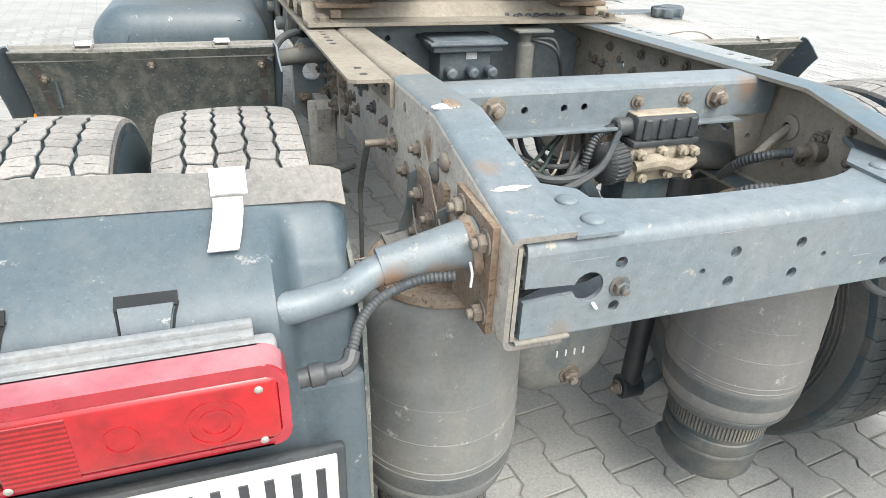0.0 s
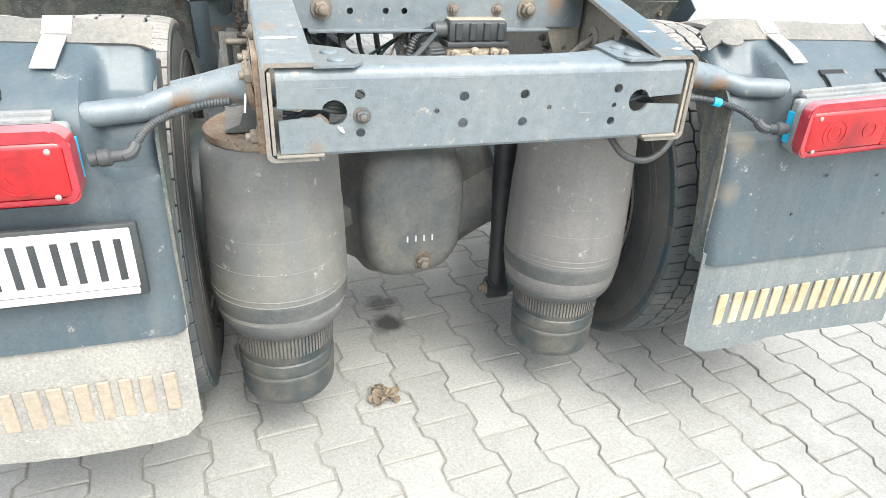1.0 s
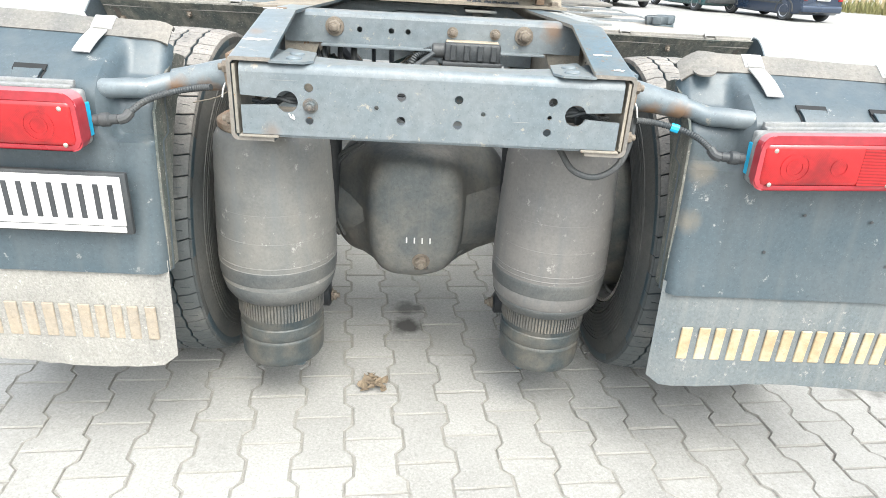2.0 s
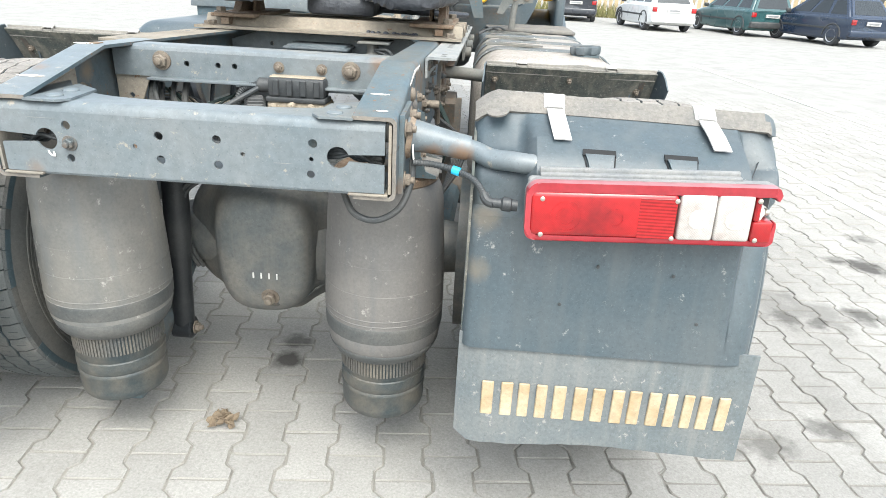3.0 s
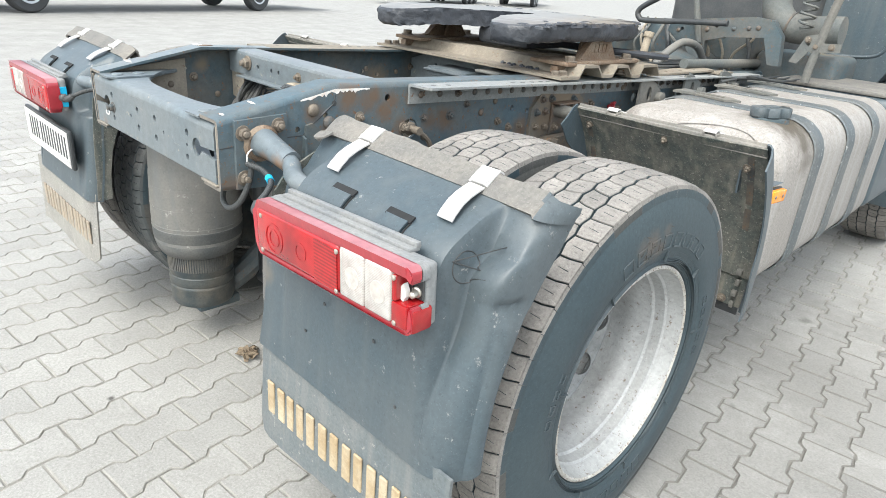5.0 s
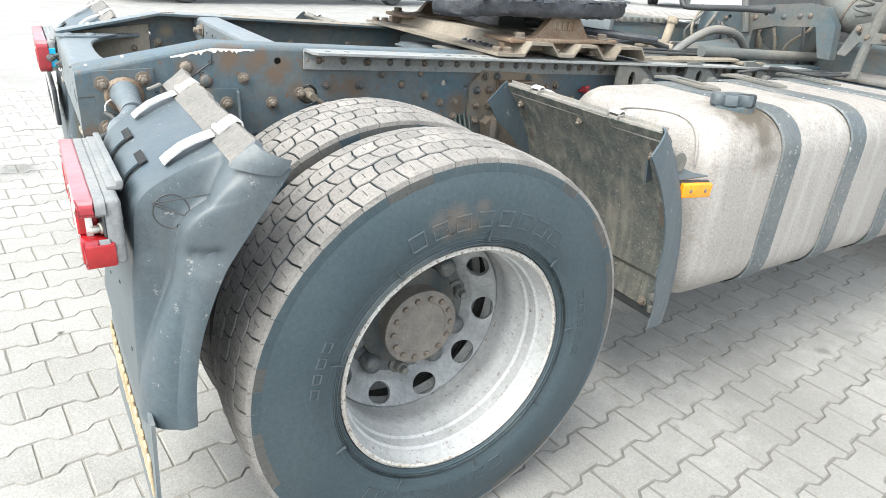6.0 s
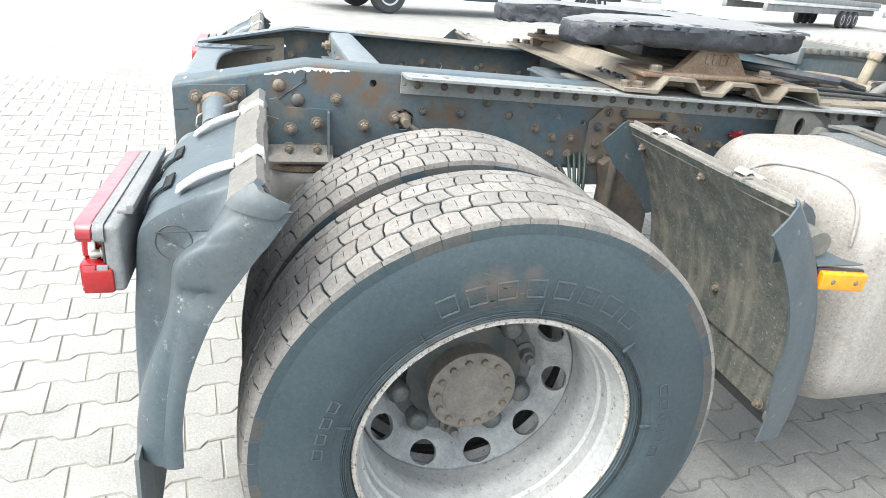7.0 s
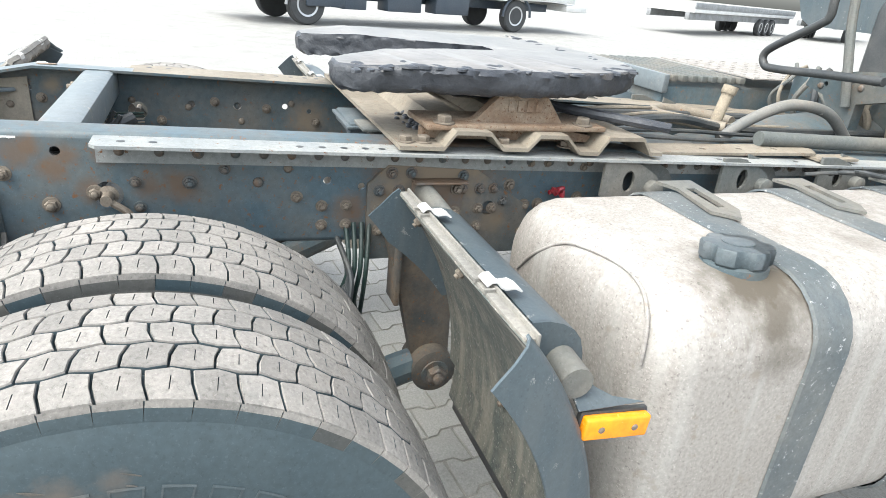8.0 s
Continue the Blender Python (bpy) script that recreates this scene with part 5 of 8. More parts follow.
        part("strip_clip", c1, M_WHITE, guard, "white strip clip")
    # holes left by screws
    for x, z in ((0.86, 0.775), (1.02, 0.765), (0.79, 0.68), (1.09, 0.655)):
        h = lathe([(0.004, 0), (0.004, 0.0015), (0.002, 0.002)], 10, along((x, 0.0, z), (0, -1, 0)))
        h.transform(Matrix.Translation((0, -0.004 + 0.1 * (0.70 - z) * -0.05, 0)))
        h.transform(g)
        part("screw_hole", h, M_BLACK, guard)
    # rubber flap
    rows = []
    for k in range(22):
        x = (0.579 if s > 0 else 0.606) + (0.667 if s > 0 else 0.652) * k / 21
        curl = (0.016, 0.005)[k] if k < 2 else 0.0
        rows.append([(x, curl + 0.004 - 0.012 * u + 0.004 * math.sin(7 * x) * u, 0.585 - (0.275 + 0.006 * math.sin(11 * x + s) + 0.004 * random.random() - 0.02 * (k == 0)) * u) for u in (0, 0.33, 0.66, 1)])
    flap = shell(rows, 0.007, -1)
    flap.transform(g)
    flap = part("mud_flap", flap, M_FLAP_DUSTY if dusty else M_FLAP, truck, "dusty pale rubber mud flap with worn gold marks" if dusty else "grey rubber mud flap with gold marks")
    xs = [0.637, 0.722, 0.803, 0.893, 0.977, 1.062, 1.137]
    ws = [0.072, 0.066, 0.076, 0.072, 0.072, 0.062, 0.068]
    for x, w in zip(xs, ws):
        y = -0.0075 + 0.002 * math.sin(7 * (x if s > 0 else 1.842 - x))
        for a, b in ((x, x + 0.38 * w), (x + 0.62 * w, x + w)):
            mk = box(a, b, y - 0.012 * 0.57, y - 0.012 * 0.57 + 0.006, 0.383, 0.474, 0.002, 1)
            if s < 0:
                mk.transform(Matrix.Translation((-1.842, 0, 0)))
            part("gold_mark", mk, M_GOLD_DUSTY if dusty else M_GOLD, flap)
    return guard


mudguard(1, False)
mudguard(-1, True)


def tail_lamp(s, broken):
    g = mirror(s)
    x0, x1, z0, z1, yf = 0.690, 1.176, 0.847, 0.967, -0.062
    bm = box(x0 + 0.006, x1 - 0.004, -0.0225, 0.004, z0 + 0.004, z1 - 0.002, 0.008, 3)
    join(bm, box(x0 + 0.03, x1 - 0.06, -0.010, 0.014, z1 - 0.004, z1 + 0.004, 0.002, 2))
    join(bm, box(x0 + 0.03, x1 - 0.06, 0.004, 0.016, z1, z1 + 0.012, 0.002, 2))
    bm.transform(g)
    lamp = part("tail_lamp", bm, M_LAMP_BODY, truck, "red and white tail lamp with a broken corner" if broken else "red tail lamp cluster with clean lens")
    rim_outline = []
    for cx, cz, r, a0 in ((x1 - 0.014, z1 - 0.014, 0.014, 0), (x0 + 0.028, z1 - 0.028, 0.028, 90), (x0 + 0.022, z0 + 0.022, 0.022, 180), (x1 - 0.016, z0 + 0.016, 0.016, 270)):
        rim_outline += [(cx + r * math.cos(radians(a0 + 15 * k)), cz + r * math.sin(radians(a0 + 15 * k))) for k in range(7)]
    inner = [(x0 + 0.008, z0 + 0.022), (x0 + 0.022, z0 + 0.008), (x1 - 0.02, z0 + 0.008), (x1 - 0.008, z0 + 0.02), (x1 - 0.008, z1 - 0.020), (x1 - 0.012, z1 - 0.016), (x0 + 0.022, z1 - 0.016), (x0 + 0.008, z1 - 0.028)]
    if broken:
        cut = [(x1, z0 + 0.045), (x1 - 0.004, z0 + 0.052), (x1 - 0.009, z0 + 0.049)] + [inner[3], inner[2], inner[1], inner[0], inner[7], inner[6], inner[5]] + [(x1 - 0.006, z1 - 0.03), (x1, z1 - 0.025)]
        rim, tray = plate(rim_outline + cut, [], 0.024, XZ(-0.035)), plate(rim_outline + cut, [], 0.0155, XZ(-0.0195))
        wrap = box(x1 - 0.016, x1 + 0.0015, -0.057, -0.012, z0 + 0.004, z0 + 0.046, 0.005, 2)
        wrap.transform(g)
        part("end_wrap", wrap, M_RED, lamp, "red lens wrapping round the end")
        tray.transform(g)
        part("lens_tray", tray, M_LAMP_BODY, lamp, "dusty grey lamp tray")
    else:
        rim = plate(rim_outline, [inner], 0.038, XZ(-0.021))
    bmesh.ops.bevel(rim, geom=[e for e in rim.edges if e.calc_face_angle(0) > 0.6], offset=0.004, segments=2, affect="EDGES", clamp_overlap=True)
    rim.transform(g)
    rim_ob = part("lens_rim", rim, M_RED_FADED, lamp, "sun-faded magenta lens edge")
    rim_ob.data.materials.append(M_RED_BLEACHED)
    for f in rim_ob.data.polygons:
        f.material_index = 1 if f.normal.z > 0.35 and f.center.z > z1 - 0.012 else 0

    def lens(a, b, material, name, label, r=0.006):
        bm = box(a, b, yf, -0.019, z0 + 0.009, z1 - 0.0165, r, 3)
        bm.transform(g)
        return part(name, bm, material, lamp, label)

    lens(x0 + 0.009, 0.985, M_RED, "red_lens", "red lens", 0.011)
    lens(0.987, 1.0565, M_CLEAR, "white_lens", "cloudy white lens")
    lens(1.0575, 1.127, M_CLEAR, "white_lens", "cloudy white lens")
    end = box(1.129, x1 - 0.009, yf, -0.019, z0 + 0.009, z0 + (0.052 if broken else 0.099), 0.004, 2)
    end.transform(g)
    part("end_lens", end, M_RED, lamp, "broken red end lens" if broken else "red end lens")
    if broken:
        b2 = box(1.129, 1.140, yf, -0.03, z0 + 0.052, z0 + 0.099, 0.003, 1)
        b2.transform(g)
        part("lens_shard", b2, M_RED, lamp)
        b3 = box(1.14, 1.168, -0.026, -0.021, z0 + 0.052, z1 - 0.02, 0.002, 1)
        b3.transform(g)
        part("socket_back", b3, M_BLACK, lamp)
        bulb = lathe([(0.012, 0), (0.012, 0.006), (0.008, 0.008), (0.0085, 0.016), (0.007, 0.024), (0.003, 0.027), (0, 0.0275)], 16, along((1.154, -0.026, z0 + 0.066), (0.35, -1, 0.0)))
        bulb.transform(Matrix.Translation((1.154, -0.026, z0 + 0.066)) @ Matrix.Scale(0.8, 4) @ Matrix.Translation((-1.154, 0.026, -z0 - 0.066)))
        shard = plate(flake(random.Random(4), 1.1435, z0 + 0.068, 0.010, 0.016, 14), [], 0.010, XZ(-0.040))
        shard.transform(g)
        part("melted_reflector", shard, M_WHITE, lamp, "white melted reflector")
        bulb.transform(g)
        part("bulb", bulb, M_SCREW, lamp, "exposed bulb in its socket")
    # fluting on part of the red lens
    fl = bmesh.new()
    join(fl, box(0.910, 0.981, yf - 0.0008, yf + 0.002, z0 + 0.012, z1 - 0.026, 0.0006, 1))
    fl.transform(g)
    part("reflector_field", fl, M_RED_PRISM, lamp, "prismatic red reflector field")
    for cx, rr in ((0.77, 0.030), (0.77, 0.017), (0.865, 0.017)):
        ringm = lathe([(rr - 0.002, -0.001), (rr - 0.002, 0.0012), (rr + 0.002, 0.0012), (rr + 0.002, -0.001)], 28, along((cx, yf, (z0 + z1) / 2 - 0.008), (0, -1, 0)))
        ringm.transform(g)
        part("lens_ring", ringm, M_RED, lamp)
    for cx in (1.025, 1.095):
        spot = lathe([(0.021, -0.001), (0.020, 0.0008), (0.010, 0.0011), (0.0, 0.0012)], 24, along((cx, yf, z0 + 0.054), (0, -1, 0)))
        spot.transform(g)
        part("bulb_spot", spot, M_BULB_SPOT, lamp, "amber bulb behind the cloudy lens")
    for x, z in ((0.722, z1 - 0.032), (0.722, z0 + 0.014), (0.980, z1 - 0.03), (0.978, z0 + 0.013), (1.135, z1 - 0.026), (1.138, z0 + 0.014)):
        sc = lathe([(0.0048, -0.001), (0.0048, 0.001), (0.003, 0.0022), (0, 0.0024)], 14, along((x, yf, z), (0, -1, 0)))
        sc.transform(g)
        part("screw", sc, M_SCREW, lamp)
    # plug and its hose back to the chassis
    plug = box(0.6925, 0.6975, -0.032, 0.002, 0.868, 0.938, 0.001, 1)
    plug.transform(g)
    part("plug_patch", plug, M_BLUE, lamp, "bright blue tape patch")
    pl = lathe([(0.012, 0), (0.012, 0.012), (0.0145, 0.014), (0.0145, 0.03), (0.010, 0.034), (0.010, 0.05)], 14, along((0.676, -0.02, 0.905), (-1, 0, 0.1)))
    join(pl, tube([(0.628, -0.02, 0.908), (0.615, -0.015, 0.912), (0.608, -0.005, 0.922)], 0.0105, 10))
    pl.transform(g)
    part("connector", pl, M_BLACK, lamp, "black cable connector")
    hose = tube([(0.610, -0.008, 0.92), (0.59, 0.03, 0.938), (0.555, 0.06, 0.95), (0.50, 0.07, 0.962), (0.455, 0.055, 0.97)], 0.0075, 10, 8, 0.003)
    hose.transform(g)
    part("cable_hose", hose, M_HOSE, lamp, "black corrugated cable hose")
    if s > 0:
        part("blue_band", tube([(0.556, 0.0585, 0.9495), (0.540, 0.0635, 0.9535)], 0.0095, 10, 0), M_BLUE, lamp, "bright blue tape band")
        part("cable_loop", tube([(0.455, 0.07, 0.97), (0.45, 0.06, 0.92), (0.425, 0.045, 0.868), (0.375, 0.04, 0.842), (0.325, 0.05, 0.855), (0.297, 0.08, 0.895)], 0.0075, 10), M_HOSE, lamp)
    return lamp


lamp_r = tail_lamp(1, True)
pivot = Matrix.Translation(Vector((0.69, 0, 0.90)) - truck.location)
lamp_r.matrix_basis = pivot @ Matrix.Rotation(radians(-2.4), 4, "Y") @ pivot.inverted() @ lamp_r.matrix_basis
lamp_l = tail_lamp(-1, False)
lamp_l.location += Vector((-0.022, 0, 0.016))

# number plate on the mudguard, unreadable dark bars
plate_thing = part("number_plate", box(-1.19, -0.648, -0.034, -0.018, 0.668, 0.812, 0.006, 2), M_BLACK, truck, "white number plate in a black holder")
part("plate_face", box(-1.18, -0.660, -0.0385, -0.033, 0.690, 0.804, 0.003, 2), M_WHITE, plate_thing, "white plate face")
part("plate_footer", box(-1.18, -0.662, -0.0375, -0.033, 0.674, 0.6885, 0.002, 1), M_WHITE, plate_thing, "white holder strip")
for k in range(7):
    x = -1.115 + k * 0.064 + (0.012 if k > 1 else 0)
    for q in (0.0, 0.031):
        part("dark_bar", box(x + q, x + q + 0.012, -0.0402, -0.038, 0.707, 0.787, 0.001, 1), M_DARK_INK, plate_thing)

# tube arms that carry the mudguards
for s in (1, -1):
    g = mirror(s)
    pl = plate([(0.038, 0.893), (0.178, 0.885), (0.178, 1.066), (0.038, 1.060)], [[(0.053, 1.018), (0.064, 1.018), (0.064, 1.048), (0.053, 1.048)], [(0.148, 1.028), (0.159, 1.028), (0.159, 1.058), (0.148, 1.058)]], 0.010, YZ(0.4255))
    pl.transform(g)
    arm = part("guard_arm_plate", pl, M_RUST if s < 0 else M_RAIL, truck, "rusty slotted plate of the mudguard arm")
    for y, z in ((0.058, 1.03), (0.153, 1.04), (0.057, 0.92)):
        stud(BOLT, (s * 0.4355, y, z), (s, 0, 0), 0.013, arm)
    cone = tube([(0.436, 0.105, 1.005), (0.47, 0.105, 1.003), (0.57, 0.105, 0.985)], [0.040, 0.036, 0.033, 0.029, 0.027], 18, 6)
    cone.transform(g)
    part("arm_socket", cone, M_FRAME, arm, "rust-bitten socket of the arm")
    rust = tube([(0.437, 0.105, 1.0), (0.448, 0.105, 0.9985)], [0.048, 0.042], 18, 0)
    rust.transform(g)
    part("arm_collar", rust, M_RUST, arm, "flaking rust on the socket")
    pipe = tube([(0.53, 0.105, 0.992), (0.58, 0.098, 0.983), (0.62, 0.078, 0.973), (0.66, 0.062, 0.974), (0.70, 0.056, 0.972), (0.76, 0.062, 0.972)], 0.0215, 18)
    pipe.transform(g)
    part("arm_tube", pipe, M_FRAME, arm, "bent blue-grey arm tube")
    cord = tube([(0.45, 0.085, 1.0), (0.452, 0.06, 0.985), (0.455, 0.055, 0.965)], 0.002, 8)
    cord.transform(g)
    part("white_wire", cord, M_WHITE, arm)


# ---- front half of the rear arches ----
def front_guard(s):
    g = mirror(s)
    rr = 0.705

    def arc(r, a):
        k = r - rr + 0.676 + 0.052 * (math.degrees(a) + 3.4) / 48.4
        return 0.69 + k * math.cos(a), 0.52 + k * math.sin(a)

    def panel(a0, a1, n, grow, x0, x1):
        rows = []
        for k in range(n + 1):
            y, z = arc(rr + grow, radians(a0 + (a1 - a0) * k / n))
            rows.append([(x, y, z + 0.003 * math.sin(13 * x + 5 * z)) for x in (x0, x0 + 0.2, x0 + 0.4, x1)])
        bm = shell(rows, 0.006, 1)
        bm.transform(g)
        return bm

    guard = part("front_mudguard", panel(45, 5.5, 14, 0, 0.605, 1.236), M_GUARD_INSIDE, truck, "mud-splashed black plastic guard ahead of the rear wheels")
    part("lower_panel", panel(7, -3.4, 5, 0.010, 0.62, 1.230), M_GUARD_INSIDE, guard, "muddy lower panel")
    # ribbed top edge
    y, z = arc(rr, radians(45))
    edge = box(0.60, 1.23, y - 0.003, y + 0.018, z - 0.004, z + 0.004, 0.002)
    join(edge, box(0.60, 1.235, y + 0.014, y + 0.019, z - 0.03, z + 0.012, 0.002))
    for x in (0.715, 0.755, 1.045, 1.085):
        join(edge, box(x, x + 0.006, y - 0.006, y + 0.016, z + 0.001, z + 0.010, 0.001, 1))
    edge.transform(g)
    part("top_edge", edge, M_EDGE_DUSTY, guard, "dusty ribbed top edge")
    for x in (0.735, 1.065):
        c = shell([[(x + q + 0.1 * w, y + w, z + h) for q in (-0.019, 0.0, 0.019)] for w, h in ((0.0, 0.012), (0.008, 0.019), (0.018, 0.020), (0.026, 0.010), (0.034, 0.006), (0.05, 0.008), (0.062, 0.002))], 0.003, 1)
        c.transform(g)
        part("strip_clip", c, M_WHITE, guard, "white strip clip")
    # outer skirt wrapping back round the wheel
    rows = []
    for k in range(25):
        a = radians(46 - 50.5 * k / 24)
        w = 0.080 + 0.02 * math.exp(-((math.degrees(a) - 11) / 7) ** 2)
        rows.append([(x, *arc(r, a)) for r, x in ((rr + 0.004, 1.232), (rr + 0.002, 1.241), (rr - 0.006, 1.249), (rr - 0.4 * w, 1.257), (rr - w, 1.263))])
    sk = shell(rows, 0.005, -1)
    sk.transform(g)
    part("outer_skirt", sk, M_PLASTIC, guard, "slate plastic skirt")
    rows = []
    for k in range(15):
        a = radians(46 - 25 * k / 14)
        f = min(1.0, 1.35 * (1 - k / 14) + 0.05)
        rows.append([(x, *arc(r, a)) for r, x in ((rr + 0.002, 0.606), (rr - 0.014, 0.600), (rr - 0.014 - 0.036 * f, 0.600), (rr - 0.014 - 0.075 * f, 0.596))])
    sk = shell(rows, 0.005, 1)
    sk.transform(g)
    part("inner_skirt", sk, M_PLASTIC, guard, "slate plastic inner skirt")
    for x, a in ((0.64, 40), (0.92, 41), (1.18, 38), (0.93, 14), (1.17, -2)):
        y, z = arc(rr - 0.004, radians(a))
        stud(BOLT, (s * x, y, z), (0, -math.cos(radians(a)), -math.sin(radians(a))), 0.010, guard)
    for x in (0.635, 1.19):
        st = shell([[(x + q, *arc(rr - 0.005, radians(a))) for q in (-0.01, 0.01)] for a in (42, 34, 26, 18)], 0.004, -1)
        st.transform(g)
        part("steel_strip", st, M_HANGER, guard, "rusty steel strip")
    # clips along the seam of the lower panel, rubber strip under it
    for k in range(4):
        y, z = arc(rr - 0.006, radians(7 - 3.2 * k))
        cl = box(1.196 + 0.004 * (k % 2), 1.214, y - 0.010, y + 0.004, z - 0.011, z + 0.011, 0.003, 2)
        cl.transform(g)
        part("seam_clip", cl, M_CAST, guard)
    y, z = arc(rr + 0.012, radians(-3))
    rub = box(0.64, 1.225, y - 0.004, y + 0.006, z - 0.035, z + 0.01, 0.002)
    rub.transform(g)
    part("rubber_strip", rub, M_BLACK, guard, "black rubber strip")
    # cover and arm behind the guard
    y, z = arc(rr, radians(43))
    cover = [(y + 0.03, z + 0.006), (y + 0.06, z + 0.005), (y + 0.085, z - 0.002), (y + 0.106, z - 0.014), (y + 0.121, z - 0.032), (y + 0.130, z - 0.06), (y + 0.135, z - 0.12)]
    cov = shell([[(x, yy, zz) for yy, zz in cover] for x in (0.66, 0.8, 1.0, 1.145, 1.158)], 0.006, -1)
    cov.transform(g)
    join(cov, plate(cover + [(y + 0.05, z - 0.14)], [], 0.006, mirror(1) @ YZ(1.156 if s > 0 else -1.162)))
    part("rear_cover", cov, M_PLASTIC, guard, "slate plastic cover behind the guard")
    fl = box(0.437, 0.447, y + 0.06, y + 0.20, 0.90, 1.015, 0.003)
    join(fl, box(0.437, 0.48, y + 0.06, y + 0.20, 1.010, 1.016, 0.002))
    fl.transform(g)
    fl = part("arm_flange", fl, M_RAIL, guard, "steel flange of the guard arm")
    for q, h in ((0.08, 0.99), (0.18, 0.99), (0.08, 0.925), (0.18, 0.925)):
        stud(BOLT, (s * 0.447, y + q, h), (s, 0, 0), 0.012, fl)
    arm = tube([(0.437, y + 0.09, 0.985), (0.5, y + 0.09, 0.985), (0.64, y + 0.09, 0.975)], 0.024, 14)
    stub = tube([(1.15, y + 0.09, 0.948), (1.225, y + 0.085, 0.946)], 0.027, 16, 0)
    stub.transform(g)
    part("arm_end", stub, M_CAST, guard)
    arm.transform(g)
    part("guard_arm", arm, M_CAST, guard, "steel tube arm")
    # side marker lamp on its bracket
    tilt = Matrix.Translation((0, 1.379, 0.869)) @ Matrix.Rotation(-0.085, 4, "X") @ Matrix.Translation((0, -1.373, -0.878))
    br = shell([[(x, a, z), (x, (a + b) / 2, z), (x, b, z)] for x, a, b, z in ((1.19, 1.310, 1.346, 0.924), (1.206, 1.308, 1.352, 0.919), (1.222, 1.309, 1.376, 0.910), (1.234, 1.311, 1.43, 0.900))], 0.004, 1)
    br.transform(g)
    guard.location.z += 0.0 if s > 0 else 0.03
    ml = part("marker_lamp", br, M_PLASTIC, truck, "orange side marker lamp on a grey bracket")
    base = box(1.222, 1.234, 1.31, 1.437, 0.854, 0.902, 0.004, 2)
    base.transform(g @ tilt)
    part("lamp_base", base, M_BLACK, ml)
    le = box(1.232, 1.250, 1.313, 1.434, 0.858, 0.898, 0.005, 3)
    le.transform(g @ tilt)
    le = part("orange_lens", le, M_ORANGE, ml, "bright orange lens")
    for yy in (1.343, 1.405):
        stud(RIVET_RUST, g @ tilt @ Vector((1.249, yy, 0.878)), (s, 0, 0), 0.006, le, "screw")


front_guard(1)
front_guard(-1)


# ---- fuel tank ----
def rounded(x0, x1, z0, z1, r, n=6):
    pts = []
    for cx, cz, a0 in ((x1 - r, z1 - r, 0), (x0 + r, z1 - r, 90), (x0 + r, z0 + r, 180), (x1 - r, z0 + r, 270)):
        for k in range(n + 1):
            a = radians(a0 + 90 * k / n)
            pts.append((cx + r * math.cos(a), cz + r * math.sin(a)))
    return pts


def tank(s, y0, y1, straps, material, label, name="fuel_tank", x0=0.55, x1=1.2, z0=0.44, z1=1.035):
    rings = []
    for y, d in ((y0, 0.12), (y0, 0.095), (y0 + 0.006, 0.065), (y0 + 0.02, 0.038), (y0 + 0.04, 0.018), (y0 + 0.065, 0.006), (y0 + 0.095, 0.0), (y1 - 0.045, 0.0), (y1 - 0.018, 0.012), (y1, 0.04)):
        rings.append([(s * a, y, b) for a, b in rounded(x0 + d, x1 - d, z0 + d, z1 - d, 0.135 - 0.4 * d, 8)])
    body = part(name, sweep(rings), material, truck, label, 50)
    for y in straps:
        rings = [[(s * a, yy, b) for a, b in rounded(x0 - d, x1 + d, z0 - d, z1 + d, 0.125 + d)] for yy, d in ((y - 0.048, 0.001), (y - 0.044, 0.007), (y + 0.044, 0.007), (y + 0.048, 0.001))]
        st = part("tank_strap", sweep(rings, caps=False), M_STRAP, body, "dark rubber-lined strap")
        pl = plate([(0.60, y - 0.02), (0.66, y + 0.0), (0.82, y - 0.034), (0.87, y + 0.01), (0.82, y + 0.05), (0.60, y + 0.09)], [[(0.665, y + 0.022), (0.80, y + 0.004), (0.80, y + 0.026), (0.665, y + 0.05)]], 0.008, XY(z1 + 0.009))
        pl.transform(Matrix.Translation((0, 0.045, 0)))
        pl.transform(mirror(s))
        part("strap_bar", pl, M_CAST, st)
    return body


tank_r = tank(1, 1.488, 2.95, (1.865, 2.26, 2.64), M_TANK, "large dusty aluminium fuel tank with dark straps")
em = tube([(0.669, 1.486, 0.863), (0.735, 1.487, 0.931), (0.82, 1.503, 0.992), (0.90, 1.518, 1.010), (0.995, 1.527, 1.017), (1.065, 1.520, 1.009), (1.11, 1.506, 0.984), (1.132, 1.496, 0.945), (1.14, 1.491, 0.90)], 0.004, 8)
part("pressed_line", em, M_TANK, tank_r)
neck = lathe([(0.064, -0.02), (0.064, 0.008), (0.058, 0.012), (0.055, 0.012)], 28, Matrix.Translation((1.045, 1.74, 1.03)) @ Matrix.Rotation(-0.08, 4, "Y"))
part("filler_neck", neck, M_FRAME_DIRTY, tank_r, "oily filler neck")
rings = []
for z, f in ((0.0, 0.94), (0.004, 1.0), (0.028, 1.03), (0.034, 0.98), (0.035, 0.5)):
    rings.append([((0.060 * f * (1 + 0.10 * math.tanh(3 * (math.cos(6 * a) + 0.55)))) * math.cos(a), (0.060 * f * (1 + 0.10 * math.tanh(3 * (math.cos(6 * a) + 0.55)))) * math.sin(a), z) for a in [2 * math.pi * k / 48 for k in range(72)]])
cap = sweep(rings)
join(cap, lathe([(0.030, 0.034), (0.030, 0.037), (0.027, 0.038), (0.0, 0.038)], 24))
cap.transform(Matrix.Translation((1.045, 1.74, 1.041)) @ Matrix.Rotation(-0.08, 4, "Y"))
